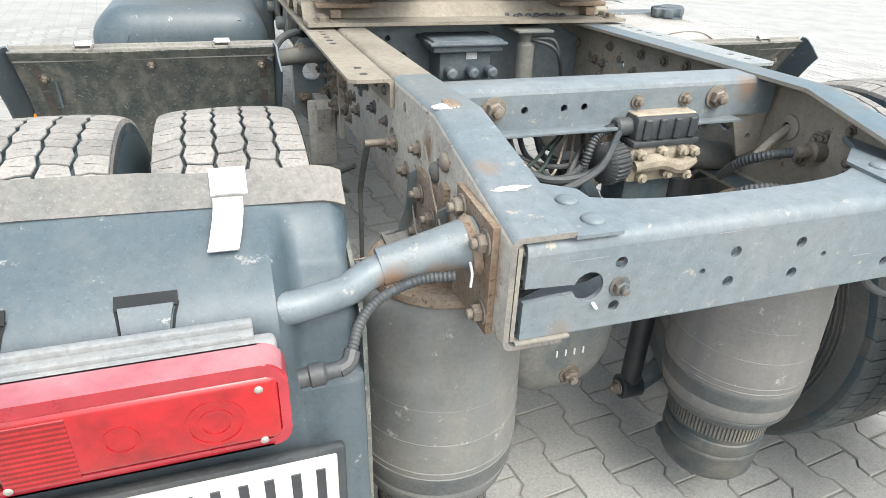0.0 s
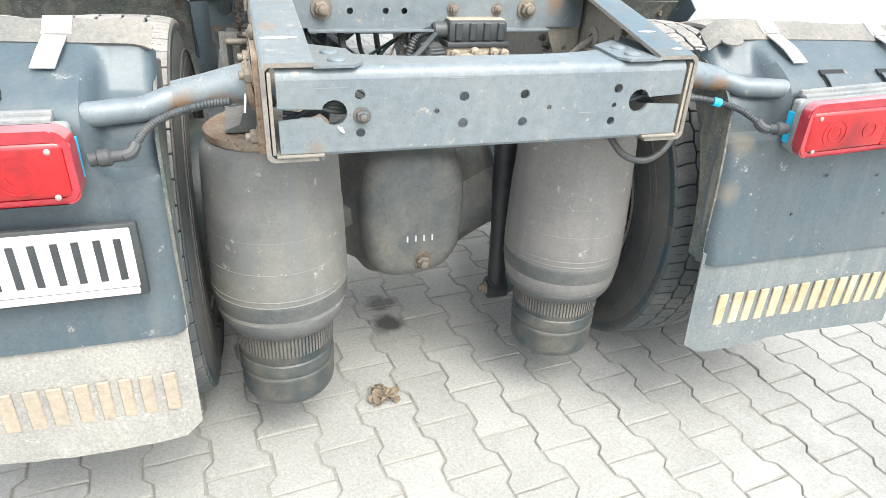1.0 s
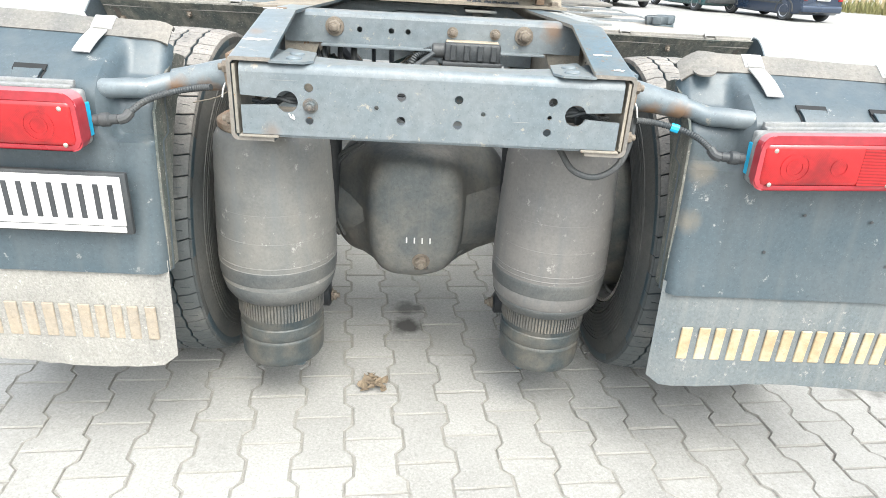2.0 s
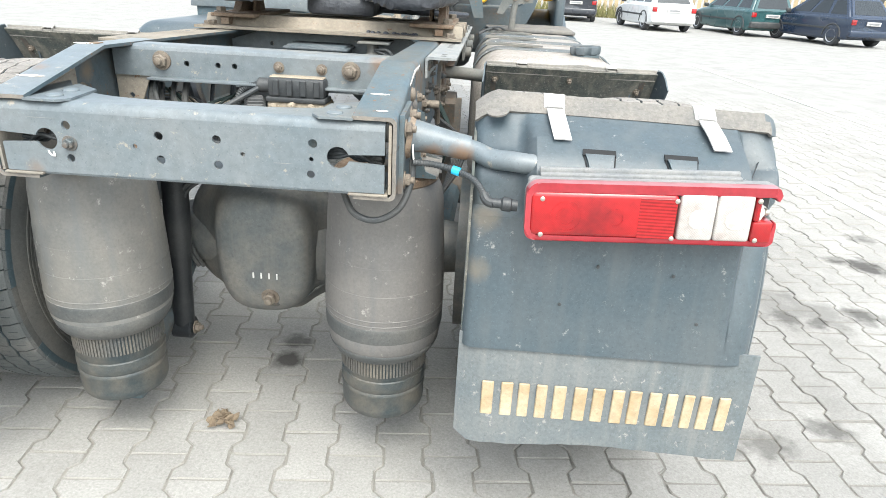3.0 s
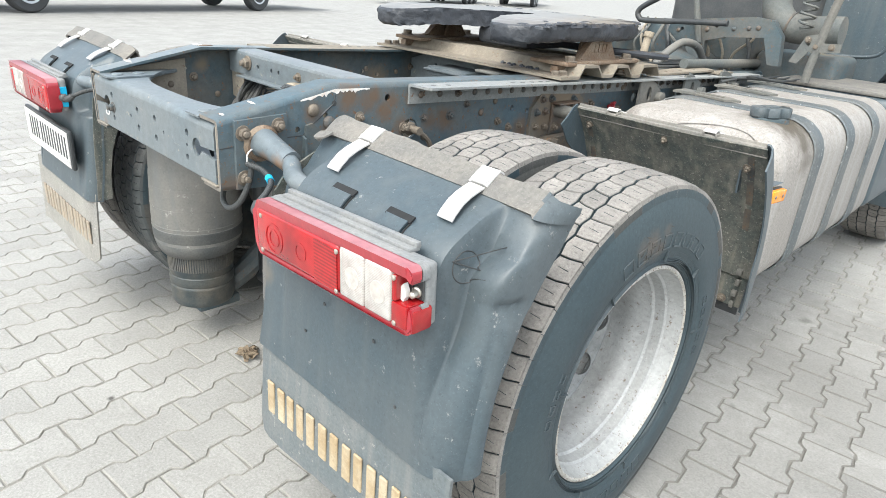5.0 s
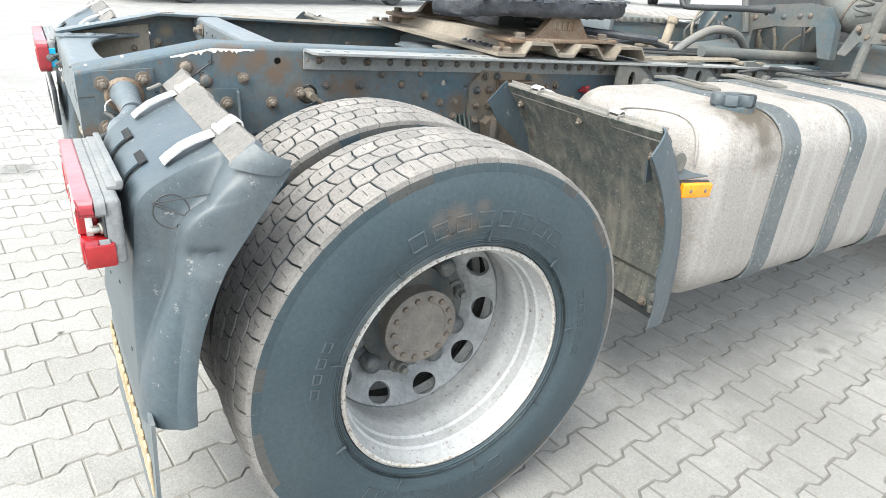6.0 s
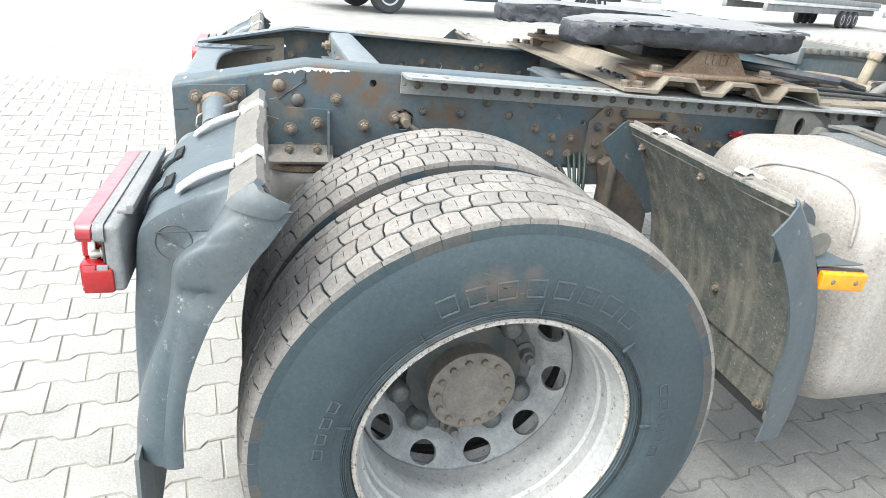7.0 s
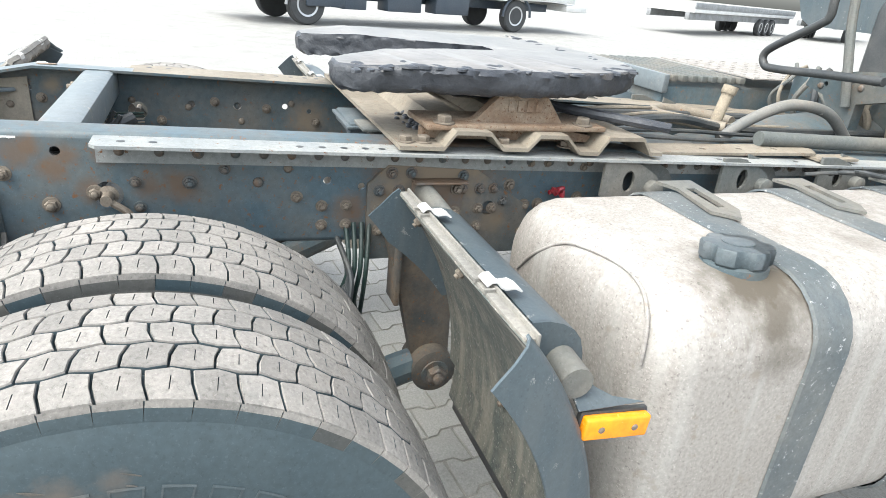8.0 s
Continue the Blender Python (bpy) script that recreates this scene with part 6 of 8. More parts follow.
part("filler_cap", cap, M_CAP, tank_r, "blue-grey lobed filler cap")

# left side: battery box with a moulded cover
tank_l = tank(-1, 1.95, 2.75, (), M_PLASTIC, "dark slate moulded battery box cover", "battery_box", 0.56, 1.18, 0.5, 1.06)
rib = tube([(-1.06, 1.956, 0.90), (-1.05, 1.962, 0.96), (-1.0, 1.975, 0.998), (-0.92, 1.98, 1.008), (-0.66, 1.98, 1.008)], 0.012, 8)
part("moulded_rib", rib, M_PLASTIC, tank_l)
# deck ahead of it: slats and a punched walkway plate
deck = part("walkway", box(-1.16, -0.46, 2.70, 2.73, 1.10, 1.18, 0.004), M_FRAME, truck, "slatted walkway with a punched aluminium plate")
for k in range(8):
    y = 2.75 + k * 0.055
    part("slat", box(-1.15, -0.47, y, y + 0.032, 1.15, 1.178, 0.004), M_CAST, deck)
holes = [circle(-1.10 + 0.085 * i, 3.26 + 0.085 * k, 0.017, 8) for i in range(8) for k in range(8)]
part("punched_plate", plate([(-1.15, 3.2), (-0.46, 3.2), (-0.46, 3.92), (-1.15, 3.92)], holes, 0.006, XY(1.176)), M_TANK, deck, "punched aluminium plate")
part("deck_box", box(-1.14, -0.48, 2.72, 3.9, 0.55, 1.13, 0.02), M_FRAME_DIRTY, deck)

# ---- fifth wheel coupling ----
rings = []
prof = [(1.225, 0.0), (1.335, 0.0), (1.364, 0.040), (1.454, 0.040), (1.49, 0.004), (1.559, 0.004), (1.59, 0.039), (1.667, 0.040), (1.71, 0.0), (1.767, 0.0), (1.794, 0.040), (1.902, 0.042), (1.931, 0.004), (1.97, 0.004)]
for x in (-0.505, -0.3, 0.0, 0.3, 0.505):
    top = [(x, y, rail_top(y) + 0.013 + h) for y, h in prof]
    rings.append(top + [(x, y, z - 0.010) for _, y, z in reversed(top)])
base_plate = part("mounting_plate", sweep(rings), M_PLATE, truck, "dusty corrugated steel mounting plate", 25)
for x in (-0.46, 0.46):
    for y in (1.25, 1.295, 1.51, 1.69):
        stud(BOLT_HEAD, (x, y, rail_top(y) + 0.013), (0, 0, 1), 0.015, base_plate)
part("plate_gusset", plate([(-0.30, 1.08), (0.30, 1.08), (0.27, 1.125), (-0.27, 1.125)], [], 0.008, XZ(1.42)), M_FRAME_DIRTY, base_plate)
for s in (1, -1):
    ped = plate([(1.30, 1.118), (1.78, 1.108), (1.78, 1.125), (1.70, 1.14), (1.635, 1.225), (1.50, 1.225), (1.44, 1.165), (1.33, 1.145), (1.30, 1.14)], [], 0.03, YZ(0.40 if s > 0 else -0.43))
    join(ped, box(min(s * 0.30, s * 0.47), max(s * 0.30, s * 0.47), 1.30, 1.80, rail_top(1.55) + 0.05, rail_top(1.55) + 0.064, 0.004))
    join(ped, plate([(1.50, 1.13), (1.64, 1.13), (1.60, 1.235), (1.53, 1.235)], [], 0.012, YZ(0.36 if s > 0 else -0.372)))
    ped = part("coupling_bearing", ped, M_RUST, truck, "rusty cast bearing block of the coupling")
    for k in range(4):
        part("cast_mark", box(min(s * 0.43, s * 0.4335), max(s * 0.43, s * 0.4335), 1.525 + k * 0.026, 1.543 + k * 0.026, 1.185, 1.215, 0.001, 1), M_RUST, ped)
    for y in (1.35, 1.74):
        stud(BOLT_HEAD, (s * 0.445, y, rail_top(1.55) + 0.064), (0, 0, 1), 0.018, ped)
rh = [(a, b + 0.025) for a, b in [(0.045, 1.62), (0.062, 1.56), (0.085, 1.44), (0.15, 1.28), (0.235, 1.11), (0.27, 1.075), (0.35, 1.075), (0.41, 1.12), (0.455, 1.22), (0.475, 1.36), (0.475, 1.60), (0.445, 1.75), (0.39, 1.87), (0.30, 1.955), (0.18, 2.0), (0.0, 2.015)]]
outline = rh + [(-a, b) for a, b in reversed(rh[:-1])]


def coupling_z(y):
    return 1.292 - 0.10 * max(0.0, 1.26 - y)


bm = bmesh.new()
rngc = random.Random(9)
loops = []
fine = []
for (x0, y0), (x1, y1) in zip(outline, outline[1:] + outline[:1]):
    n_ = max(1, round(math.hypot(x1 - x0, y1 - y0) / 0.016))
    fine += [(x0 + (x1 - x0) * k / n_, y0 + (y1 - y0) * k / n_) for k in range(n_)]
outline = fine
for drop, grow, rag in ((0.0, 0.982, 0.0015), (0.005, 0.995, 0.004), (0.014, 1.003, 0.006), (0.026, 1.0, 0.003), (0.04, 1.0, 0.003), (0.055, 0.988, 0.005), (0.064, 0.96, 0.005)):
    loops.append([bm.verts.new((x * grow + rngc.uniform(-rag, rag), 1.55 + (y - 1.55) * grow + rngc.uniform(-rag, rag), coupling_z(y) - drop + rngc.uniform(-rag, rag) * 0.5)) for x, y in outline])
for a, b in zip(loops, loops[1:]):
    for i in range(len(a)):
        j = (i + 1) % len(a)
        f = bm.faces.new((a[i], a[j], b[j], b[i]))
        f.material_index = 1
n_ = len(outline)
for lo in (loops[0], loops[-1]):
    es = [bm.edges.get((lo[i - 1], lo[i])) for i in range(n_)]
    bmesh.ops.triangle_fill(bm, use_beauty=True, edges=es)
fifth = part("coupling_plate", bm, M_GREASE, truck, "fifth wheel plate caked with black grease", 42)
fifth.data.materials.append(M_GREASE_EDGE)
gr = bmesh.new()
for k in range(60):
    a = rngc.uniform(0, 1)
    x, y = 0.47 - 0.10 * rngc.random() ** 2, 1.12 + 0.82 * a
    if k % 3 == 0:
        x = rngc.uniform(-0.4, 0.4)
        y = 1.93 + 0.05 * rngc.random()
    if y > 1.75:
        x -= 0.9 * (y - 1.75) ** 1.3
    r = rngc.uniform(0.006, 0.018)
    join(gr, lathe([(r, -r * 0.3), (r * 0.9, r * 0.1), (r * 0.4, r * 0.3), (0, r * 0.32)], 7, Matrix.Translation((x, y, coupling_z(y) - 0.002)) @ Matrix.Rotation(rngc.random() * 6, 4, "Z") @ Matrix.Diagonal((1.6, 0.8, 0.9, 1))))
for k in range(40):
    x, y = rngc.gauss(0.26, 0.06), rngc.gauss(1.33, 0.03)
    r = rngc.uniform(0.003, 0.011)
    join(gr, lathe([(r, -r * 0.3), (r * 0.9, r * 0.2), (r * 0.4, r * 0.5), (0, r * 0.52)], 7, Matrix.Translation((x, y, rail_top(y) + 0.016)) @ Matrix.Rotation(rngc.random() * 6, 4, "Z")))
tagged(part("grease_residue", gr, M_GREASE_EDGE, fifth, "lumps of old grease", 50), kind="stuff")
lock = box(-0.14, 0.14, 1.48, 1.75, 1.16, 1.232, 0.02)
join(lock, tube([(0.1, 1.6, 1.19), (0.30, 1.72, 1.18), (0.45, 1.90, 1.17), (0.50, 1.98, 1.165)], 0.014, 8))
part("lock_mechanism", lock, M_GREASE_EDGE, fifth, "greasy lock mechanism and release handle")

# ---- between the rails: valve block, cables, hoses ----
bm = box(0.035, 0.185, 0.30, 0.36, 0.99, 1.04, 0.008, 2)
join(bm, box(0.03, 0.19, 0.295, 0.365, 0.978, 0.992, 0.004))
for k in range(4):
    join(bm, box(0.05 + k * 0.036, 0.066 + k * 0.036, 0.294, 0.302, 0.995, 1.036, 0.002, 1))
eb = part("brake_valve", bm, M_BLACK, truck, "dusty electro-pneumatic brake valve block")
part("dust_cap", box(0.038, 0.18, 0.31, 0.358, 1.038, 1.043, 0.002, 1), M_VALVE, eb, "dust on the lid")
bm = box(0.03, 0.19, 0.30, 0.40, 0.90, 0.98, 0.010, 2)
for x, z in ((0.05, 0.965), (0.10, 0.97), (0.15, 0.968), (0.06, 0.915), (0.12, 0.92), (0.17, 0.915), (0.178, 0.965)):
    join(bm, lathe([(0.011, 0), (0.011, 0.014), (0.006, 0.017), (0.006, 0.022)], 10, along((x, 0.30, z), (0, -1, 0))))
join(bm, tube([(0.04, 0.292, 0.94), (0.09, 0.286, 0.95), (0.14, 0.29, 0.935), (0.185, 0.292, 0.945)], [0.012, 0.018, 0.014, 0.018, 0.01], 10))
part("valve_body", bm, M_VALVE, eb, "sand-coloured dusty valve casting")
sil_m = along((0.02, 0.325, 0.945), (-1, -0.35, 0))
sil_rings = []
for low, high, h in ((0.034, 0.034, 0.0), (0.040, 0.0415, 0.006), (0.0405, 0.0445, 0.009), (0.0405, 0.0445, 0.044), (0.040, 0.0415, 0.047), (0.03, 0.03, 0.055)):
    sil_rings.append([sil_m @ Vector(((low if k % 4 < 2 else high) * math.cos(math.pi * k / 56), (low if k % 4 < 2 else high) * math.sin(math.pi * k / 56), h)) for k in range(112)])
sil = sweep(sil_rings)
part("silencer", sil, M_BLACK, eb, "black ribbed exhaust silencer")
part("plug_nut", lathe([(0.019, 0), (0.019, 0.03), (0.015, 0.034)], 16, along((0.035, 0.33, 1.015), (-1, 0, 0))), M_BLACK, eb)
part("valve_hose", tube([(0.0, 0.33, 1.015), (-0.04, 0.325, 1.0), (-0.06, 0.32, 0.95), (-0.055, 0.34, 0.90), (-0.02, 0.40, 0.86)], 0.010, 10, 8, 0.0035), M_HOSE, eb, "corrugated hose")
part("valve_foot", box(0.05, 0.17, 0.33, 0.42, 0.82, 0.905, 0.01), M_FRAME_DIRTY, eb)
eb.location += Vector((-0.005, 0.115, 0.022))
part("valve_shelf", box(-0.405, 0.405, 0.36, 0.44, 0.812, 0.822, 0.003), M_FRAME_DIRTY, truck, "dusty shelf between the rails")
rngh = random.Random(5)
for k in range(9):
    x = -0.33 + 0.025 * k
    part("air_hose", tube([(x, 0.52, 1.02 - 0.01 * k), (x + 0.03, 0.45, 0.97 - 0.012 * k), (x + rngh.uniform(0, 0.1), 0.40, 0.93 - 0.01 * k), (x + rngh.uniform(0.05, 0.2), 0.40, 0.88), (x + 0.1, 0.6, 0.84)], rngh.choice((0.006, 0.008, 0.010)), 8), M_HOSE, truck, "bundled black air hose")
part("air_hose", tube([(-0.27, 0.36, 0.93), (-0.18, 0.34, 0.955), (-0.08, 0.36, 0.985), (0.0, 0.43, 1.03)], 0.007, 8), M_HOSE, truck, "black air hose")
part("air_hose", tube([(0.31, 0.20, 0.935), (0.27, 0.24, 0.955), (0.22, 0.28, 0.945), (0.20, 0.32, 0.90)], 0.013, 10, 8, 0.004), M_HOSE, truck, "corrugated hose to a rail fitting")
part("hose_fitting", lathe([(0.017, 0), (0.017, 0.05), (0.022, 0.055), (0.022, 0.07)], 14, along((0.30, 0.21, 0.93), (1, -0.1, 0))), M_CAST, truck, "grey hose fitting on the rail")
part("silencer_can", tube([(0.20, 0.60, 0.92), (0.40, 0.56, 0.90)], 0.035, 16, 0), M_CAST, truck, "dusty cylinder between the rails")
lev = lathe([(0.021, 0), (0.021, 0.004), (0.012, 0.008), (0.012, 0.045)], 14, along((0.426, 0.60, 0.985), (1, 0, 0)))
join(lev, tube([(0.462, 0.60, 0.985), (0.464, 0.64, 0.955), (0.464, 0.66, 0.92)], 0.008, 8))
part("level_sensor", lev, M_BOLT, truck, "rusty ride height sensor with lever")
for k in range(5):
    part("brake_hose", tube([(0.42, 1.10, 0.86), (0.47 + 0.012 * k, 1.12, 0.78), (0.50 + 0.01 * k, 1.08, 0.70), (0.48, 1.0 - 0.02 * k, 0.62), (0.45, 0.9, 0.58)], 0.007, 8), M_HOSE, truck, "black brake hose loop")
for y, z in ((1.612, 1.052), (1.661, 1.052), (1.611, 0.932), (1.653, 0.934), (1.56, 0.99), (1.60, 0.86), (1.66, 0.86), (1.775, 1.04), (1.775, 0.95), (1.79, 0.88)):
    stud(BOLT, (0.425, y, z), (1, 0, 0), 0.0115, rail_r)
rag_knot = random.Random(12)
part("red_rag", tube([(0.445 + rag_knot.uniform(-0.006, 0.01), 1.70 + rag_knot.uniform(-0.025, 0.025), 0.975 + rag_knot.uniform(-0.018, 0.018)) for k in range(9)], [0.004, 0.008, 0.004, 0.007, 0.005], 6, 3), M_RED_FADED, truck, "faded red rag knotted on the rail")
# pipes and air cables on the deck ahead of the coupling
part("flat_bar", plate([(0.335, 1.99), (0.44, 1.99), (0.455, 2.60), (0.40, 2.64), (0.35, 2.6)], [circle(0.40, 2.2 + 0.14 * k, 0.011) for k in range(3)], 0.008, XY(rail_top(2.3) + 0.002)), M_PLATE, truck, "dusty flat bar on the rail")
part("flat_bar", plate([(0.43, 2.58), (0.49, 2.58), (0.49, 2.75), (0.43, 2.75)], [], 0.008, XY(rail_top(2.6) + 0.001)), M_PLATE, truck, "dusty flat bar on the rail")
part("deck_pipe", tube([(0.36, 2.45, 1.105), (0.37, 2.8, 1.095), (0.38, 3.4, 1.08)], 0.024, 12), M_CAST, truck, "dusty pipe along the rail")
part("hose_arch", tube([(0.2, 2.45, 1.06), (0.2, 2.52, 1.11), (0.2, 2.644, 1.165), (0.2, 2.76, 1.185), (0.2, 2.92, 1.155), (0.2, 3.05, 1.06)], 0.020, 12), M_BAG, truck, "dusty thick hose arch")
part("hose_loop", tube([(0.16, 2.50, 1.09), (0.06, 2.42, 1.092), (-0.02, 2.36, 1.094), (-0.10, 2.39, 1.094), (-0.14, 2.50, 1.092), (-0.06, 2.60, 1.09), (0.05, 2.63, 1.088)], 0.021, 12), M_PLATE, truck, "sand-coloured dusty hose loop")
part("upright_pipe", tube([(0.1, 2.50, 1.06), (0.1, 2.517, 1.14), (0.1, 2.530, 1.195), (0.1, 2.531, 1.198), (0.1, 2.538, 1.225)], [0.020, 0.020, 0.020, 0.020, 0.026, 0.026], 16, 3), M_VALVE, truck, "short dusty upright pipe with a collar")
for k in range(7):
    part("deck_cable", tube([(0.30 - 0.06 * k, 1.95, 1.10), (0.33 - 0.06 * k + rngh.uniform(-0.05, 0.05), 2.25, 1.09 + rngh.uniform(0, 0.04)), (0.3 - 0.08 * k, 2.6, 1.08), (0.35 - 0.08 * k, 3.3, 1.08)], rngh.choice((0.007, 0.010, 0.014)), 8), rngh.choice((M_HOSE, M_PLATE)), truck, "dusty cable on the deck")
for k in range(3):
    part("rail_cable", tube([(0.56, 2.45 + 0.1 * k, 1.05), (0.60 + 0.03 * k, 2.55, 1.065 + 0.01 * k), (0.63 + 0.04 * k, 2.75, 1.06), (0.6 + 0.05 * k, 3.1, 1.05)], 0.006, 8), M_HOSE, truck, "cable across the tank top")
part("engine_block", box(0.36, 0.80, 3.34, 3.75, 0.86, 1.16, 0.04, 3), M_FRAME_DIRTY, truck, "oily dark engine parts beside the rail")
part("engine", box(-0.45, 0.50, 3.78, 4.7, 0.70, 1.60, 0.08, 3), M_BLACK, truck, "dark oily engine under the cab")
part("gearbox_tunnel", lathe([(0.0, 0.0), (0.15, 0.0), (0.22, 0.25), (0.26, 0.6), (0.28, 1.2), (0, 1.2)], 24, along((0, 2.3, 0.80), (0, 1, 0.06))), M_FRAME_DIRTY, truck, "dark gearbox between the rails")
part("cover_plate", box(-0.40, 0.40, 1.98, 2.30, 1.05, 1.06, 0.003), M_FRAME_DIRTY, truck, "dirty deck plate between the rails")

# ---- cab seen from behind ----
def cab_ring(y, w0, w1, z0, z1, r):
    return [(a, y, b) for a, b in rounded(-w0, w0, z0, z1, r)]


cab = part("cab", sweep([cab_ring(3.98, 1.13, 1, 2.14, 3.25, 0.10), cab_ring(3.94, 1.17, 1, 2.1, 3.32, 0.14), cab_ring(4.08, 1.20, 1, 2.05, 3.4, 0.16), cab_ring(5.5, 1.22, 1, 1.9, 3.4, 0.16), cab_ring(5.8, 1.18, 1, 1.40, 3.2, 0.16)]), M_YELLOW, truck, "yellow cab with dark lower panels")
for s in (1, -1):
    sk = sweep([[(s * a, y, b) for a, b in ((0.06, 1.03), (0.10, 0.995), (0.84, 1.0), (0.90, 1.03), (0.955, 1.14), (1.0, 1.32), (1.02, 1.60), (0.06, 1.60))] for y in (3.86, 3.88, 4.25)])
    if s < 0:
        sk.transform(Matrix.Translation((0, 0, 0.42)))
    bmesh.ops.bevel(sk, geom=[e for e in sk.edges if e.calc_face_angle(0) > 0.5], offset=0.03, segments=3, affect="EDGES", clamp_overlap=True)
    part("cab_side_panel", sk, M_PLASTIC, cab, "dark slate lower rear corner panel of the cab")
    if s > 0:
        part("panel_ridge", tube([(s * 0.14, 3.862, 1.16), (s * 0.5, 3.862, 1.15), (s * 0.84, 3.862, 1.17), (s * 0.90, 3.862, 1.30)], 0.010, 8), M_PLASTIC, cab)
    if s > 0:
        part("corner_trim", box(1.0, 1.10, 3.87, 4.35, 1.205, 1.90, 0.03, 3), M_YELLOW, cab, "yellow corner panel")
        part("corner_post", box(1.105, 1.175, 3.80, 4.45, 0.96, 1.30, 0.025, 3), M_PLASTIC, cab, "slate rear edge of the wheel arch")
    # front wheel arch and wheel
    rows = []
    for k in range(17):
        a = radians(195 - 210 * k / 16)
        rows.append([(s * x, 4.42 + r * math.cos(a), 0.50 + r * math.sin(a)) for r, x in ((0.60, 0.80), (0.63, 0.84), (0.63, 1.2), (0.60, 1.235), (0.56, 1.235))])
    part("front_arch", shell(rows, 0.008, s), M_PLASTIC if s > 0 else M_PLASTIC_DUSTY, cab, "slate plastic front wheel arch")
    m = Matrix.Translation((s * 1.03, 4.42, 0.52)) @ (Matrix() if s > 0 else Matrix.Rotation(math.pi, 4, "Z"))
    fw = piece("wheel", RIM, truck, m, "steered front wheel")
    piece("tyre", CARCASS, fw)
    piece("tread", TREAD, fw)
    piece("wheel_disc", DISC, fw)
    part("side_box", box(min(s * 0.56, s * 1.19), max(s * 0.56, s * 1.19), 3.02, 3.62, 0.48, 1.03, 0.05, 4), M_PLASTIC, truck, "slate plastic box with a dusty lid")
    part("side_box_lid", box(min(s * 0.60, s * 1.17), max(s * 0.60, s * 1.17), 3.04, 3.60, 1.028, 1.05, 0.008, 2), M_PLASTIC_DUSTY, truck, "dusty brown box lid")
part("reflector_disc", lathe([(0.052, -0.03), (0.06, 0.01), (0.06, 0.03), (0.05, 0.045), (0, 0.05)], 24, along((0.55, 3.83, 1.225), (0, -1, 0))), M_YELLOW, cab, "yellow round cap")
part("cab_rear_panel", box(-1.0, 1.08, 3.84, 3.935, 1.86, 2.45, 0.03, 3), M_PLASTIC, cab, "dark lower rear panel of the cab")
part("cab_floor", box(-0.45, 0.45, 4.1, 5.5, 1.6, 1.8, 0.02), M_FRAME_DIRTY, cab)
# cab rear mounts and engine air pipes
beam = [(-0.09, 1.215), (0.0, 1.195), (0.09, 1.07), (0.15, 1.07), (0.15, 1.185), (0.26, 1.215), (0.47, 1.235), (0.52, 1.10), (0.58, 1.10), (0.56, 1.25), (0.50, 1.325), (0.40, 1.335), (0.11, 1.30), (-0.08, 1.25)]
mount = part("cab_mount", plate(beam, [circle(0.2, 1.27, 0.012), circle(0.0, 1.235, 0.010)], 0.05, XZ(3.15)), M_FRAME_DIRTY, truck, "dark grey cab mounting beam with bolts")
for x in (-0.02, 0.1, 0.15, 0.30, 0.38, 0.43):
    stud(RIVET, (x, 3.10, 1.225 + 0.13 * max(0, x - 0.0)), (0, -1, 0), 0.013, mount)
part("strut", tube([(0.125, 3.08, 1.17), (0.085, 3.08, 1.31), (0.04, 3.08, 1.47), (0.0, 3.1, 1.62)], 0.017, 10), M_CAST, mount, "grey strut")
part("strut", tube([(0.76, 3.0, 1.05), (0.765, 3.0, 1.15), (0.80, 3.0, 1.40), (0.84, 3.0, 1.62)], 0.020, 10), M_CAST, mount, "grey strut")
part("bracket_arm", plate([(0.66, 1.14), (0.70, 1.135), (0.74, 1.20), (0.80, 1.20), (0.88, 1.21), (0.88, 1.25), (0.80, 1.245), (0.76, 1.285), (0.71, 1.27)], [circle(0.73, 1.235, 0.009), circle(0.78, 1.22, 0.009)], 0.012, XZ(3.0)), M_CAST, mount, "bolted bracket arm")
for x, z in ((0.725, 1.255), (0.77, 1.225), (0.84, 1.23)):
    stud(BOLT_HEAD, (x, 2.986, z), (0, -1, 0), 0.011, mount)
pipe = part("intake_elbow", tube([(0.41, 3.27, 1.75), (0.41, 3.27, 1.60), (0.425, 3.27, 1.46), (0.45, 3.26, 1.37), (0.52, 3.25, 1.305), (0.62, 3.25, 1.29), (0.80, 3.25, 1.30)], 0.075, 22), M_CAST, truck, "fat grey air intake elbow")
part("hose_clamp", tube([(0.41, 3.27, 1.565), (0.41, 3.27, 1.545)], 0.081, 20, 0), M_BOLT_DARK, pipe)
part("hose_clamp", tube([(0.535, 3.25, 1.30), (0.545, 3.25, 1.298)], 0.080, 20, 0), M_BOLT_DARK, pipe)
coil = []
for k in range(90):
    a = 2 * math.pi * k / 12
    coil.append((0.665 + 0.035 * math.cos(a), 3.08 + 0.035 * math.sin(a), 1.62 - 0.0036 * k))
part("coiled_hose", tube(coil, 0.007, 6, 0), M_CAST, truck, "grey coiled air hose")
coil = []
for k in range(90):
    a = 2 * math.pi * k / 12
    coil.append((0.27 + 0.045 * math.cos(a), 3.12 + 0.045 * math.sin(a), 1.84 - 0.0036 * k))
part("coiled_hose", tube(coil, 0.008, 6, 0), M_YELLOW, truck, "yellow coiled air hose")
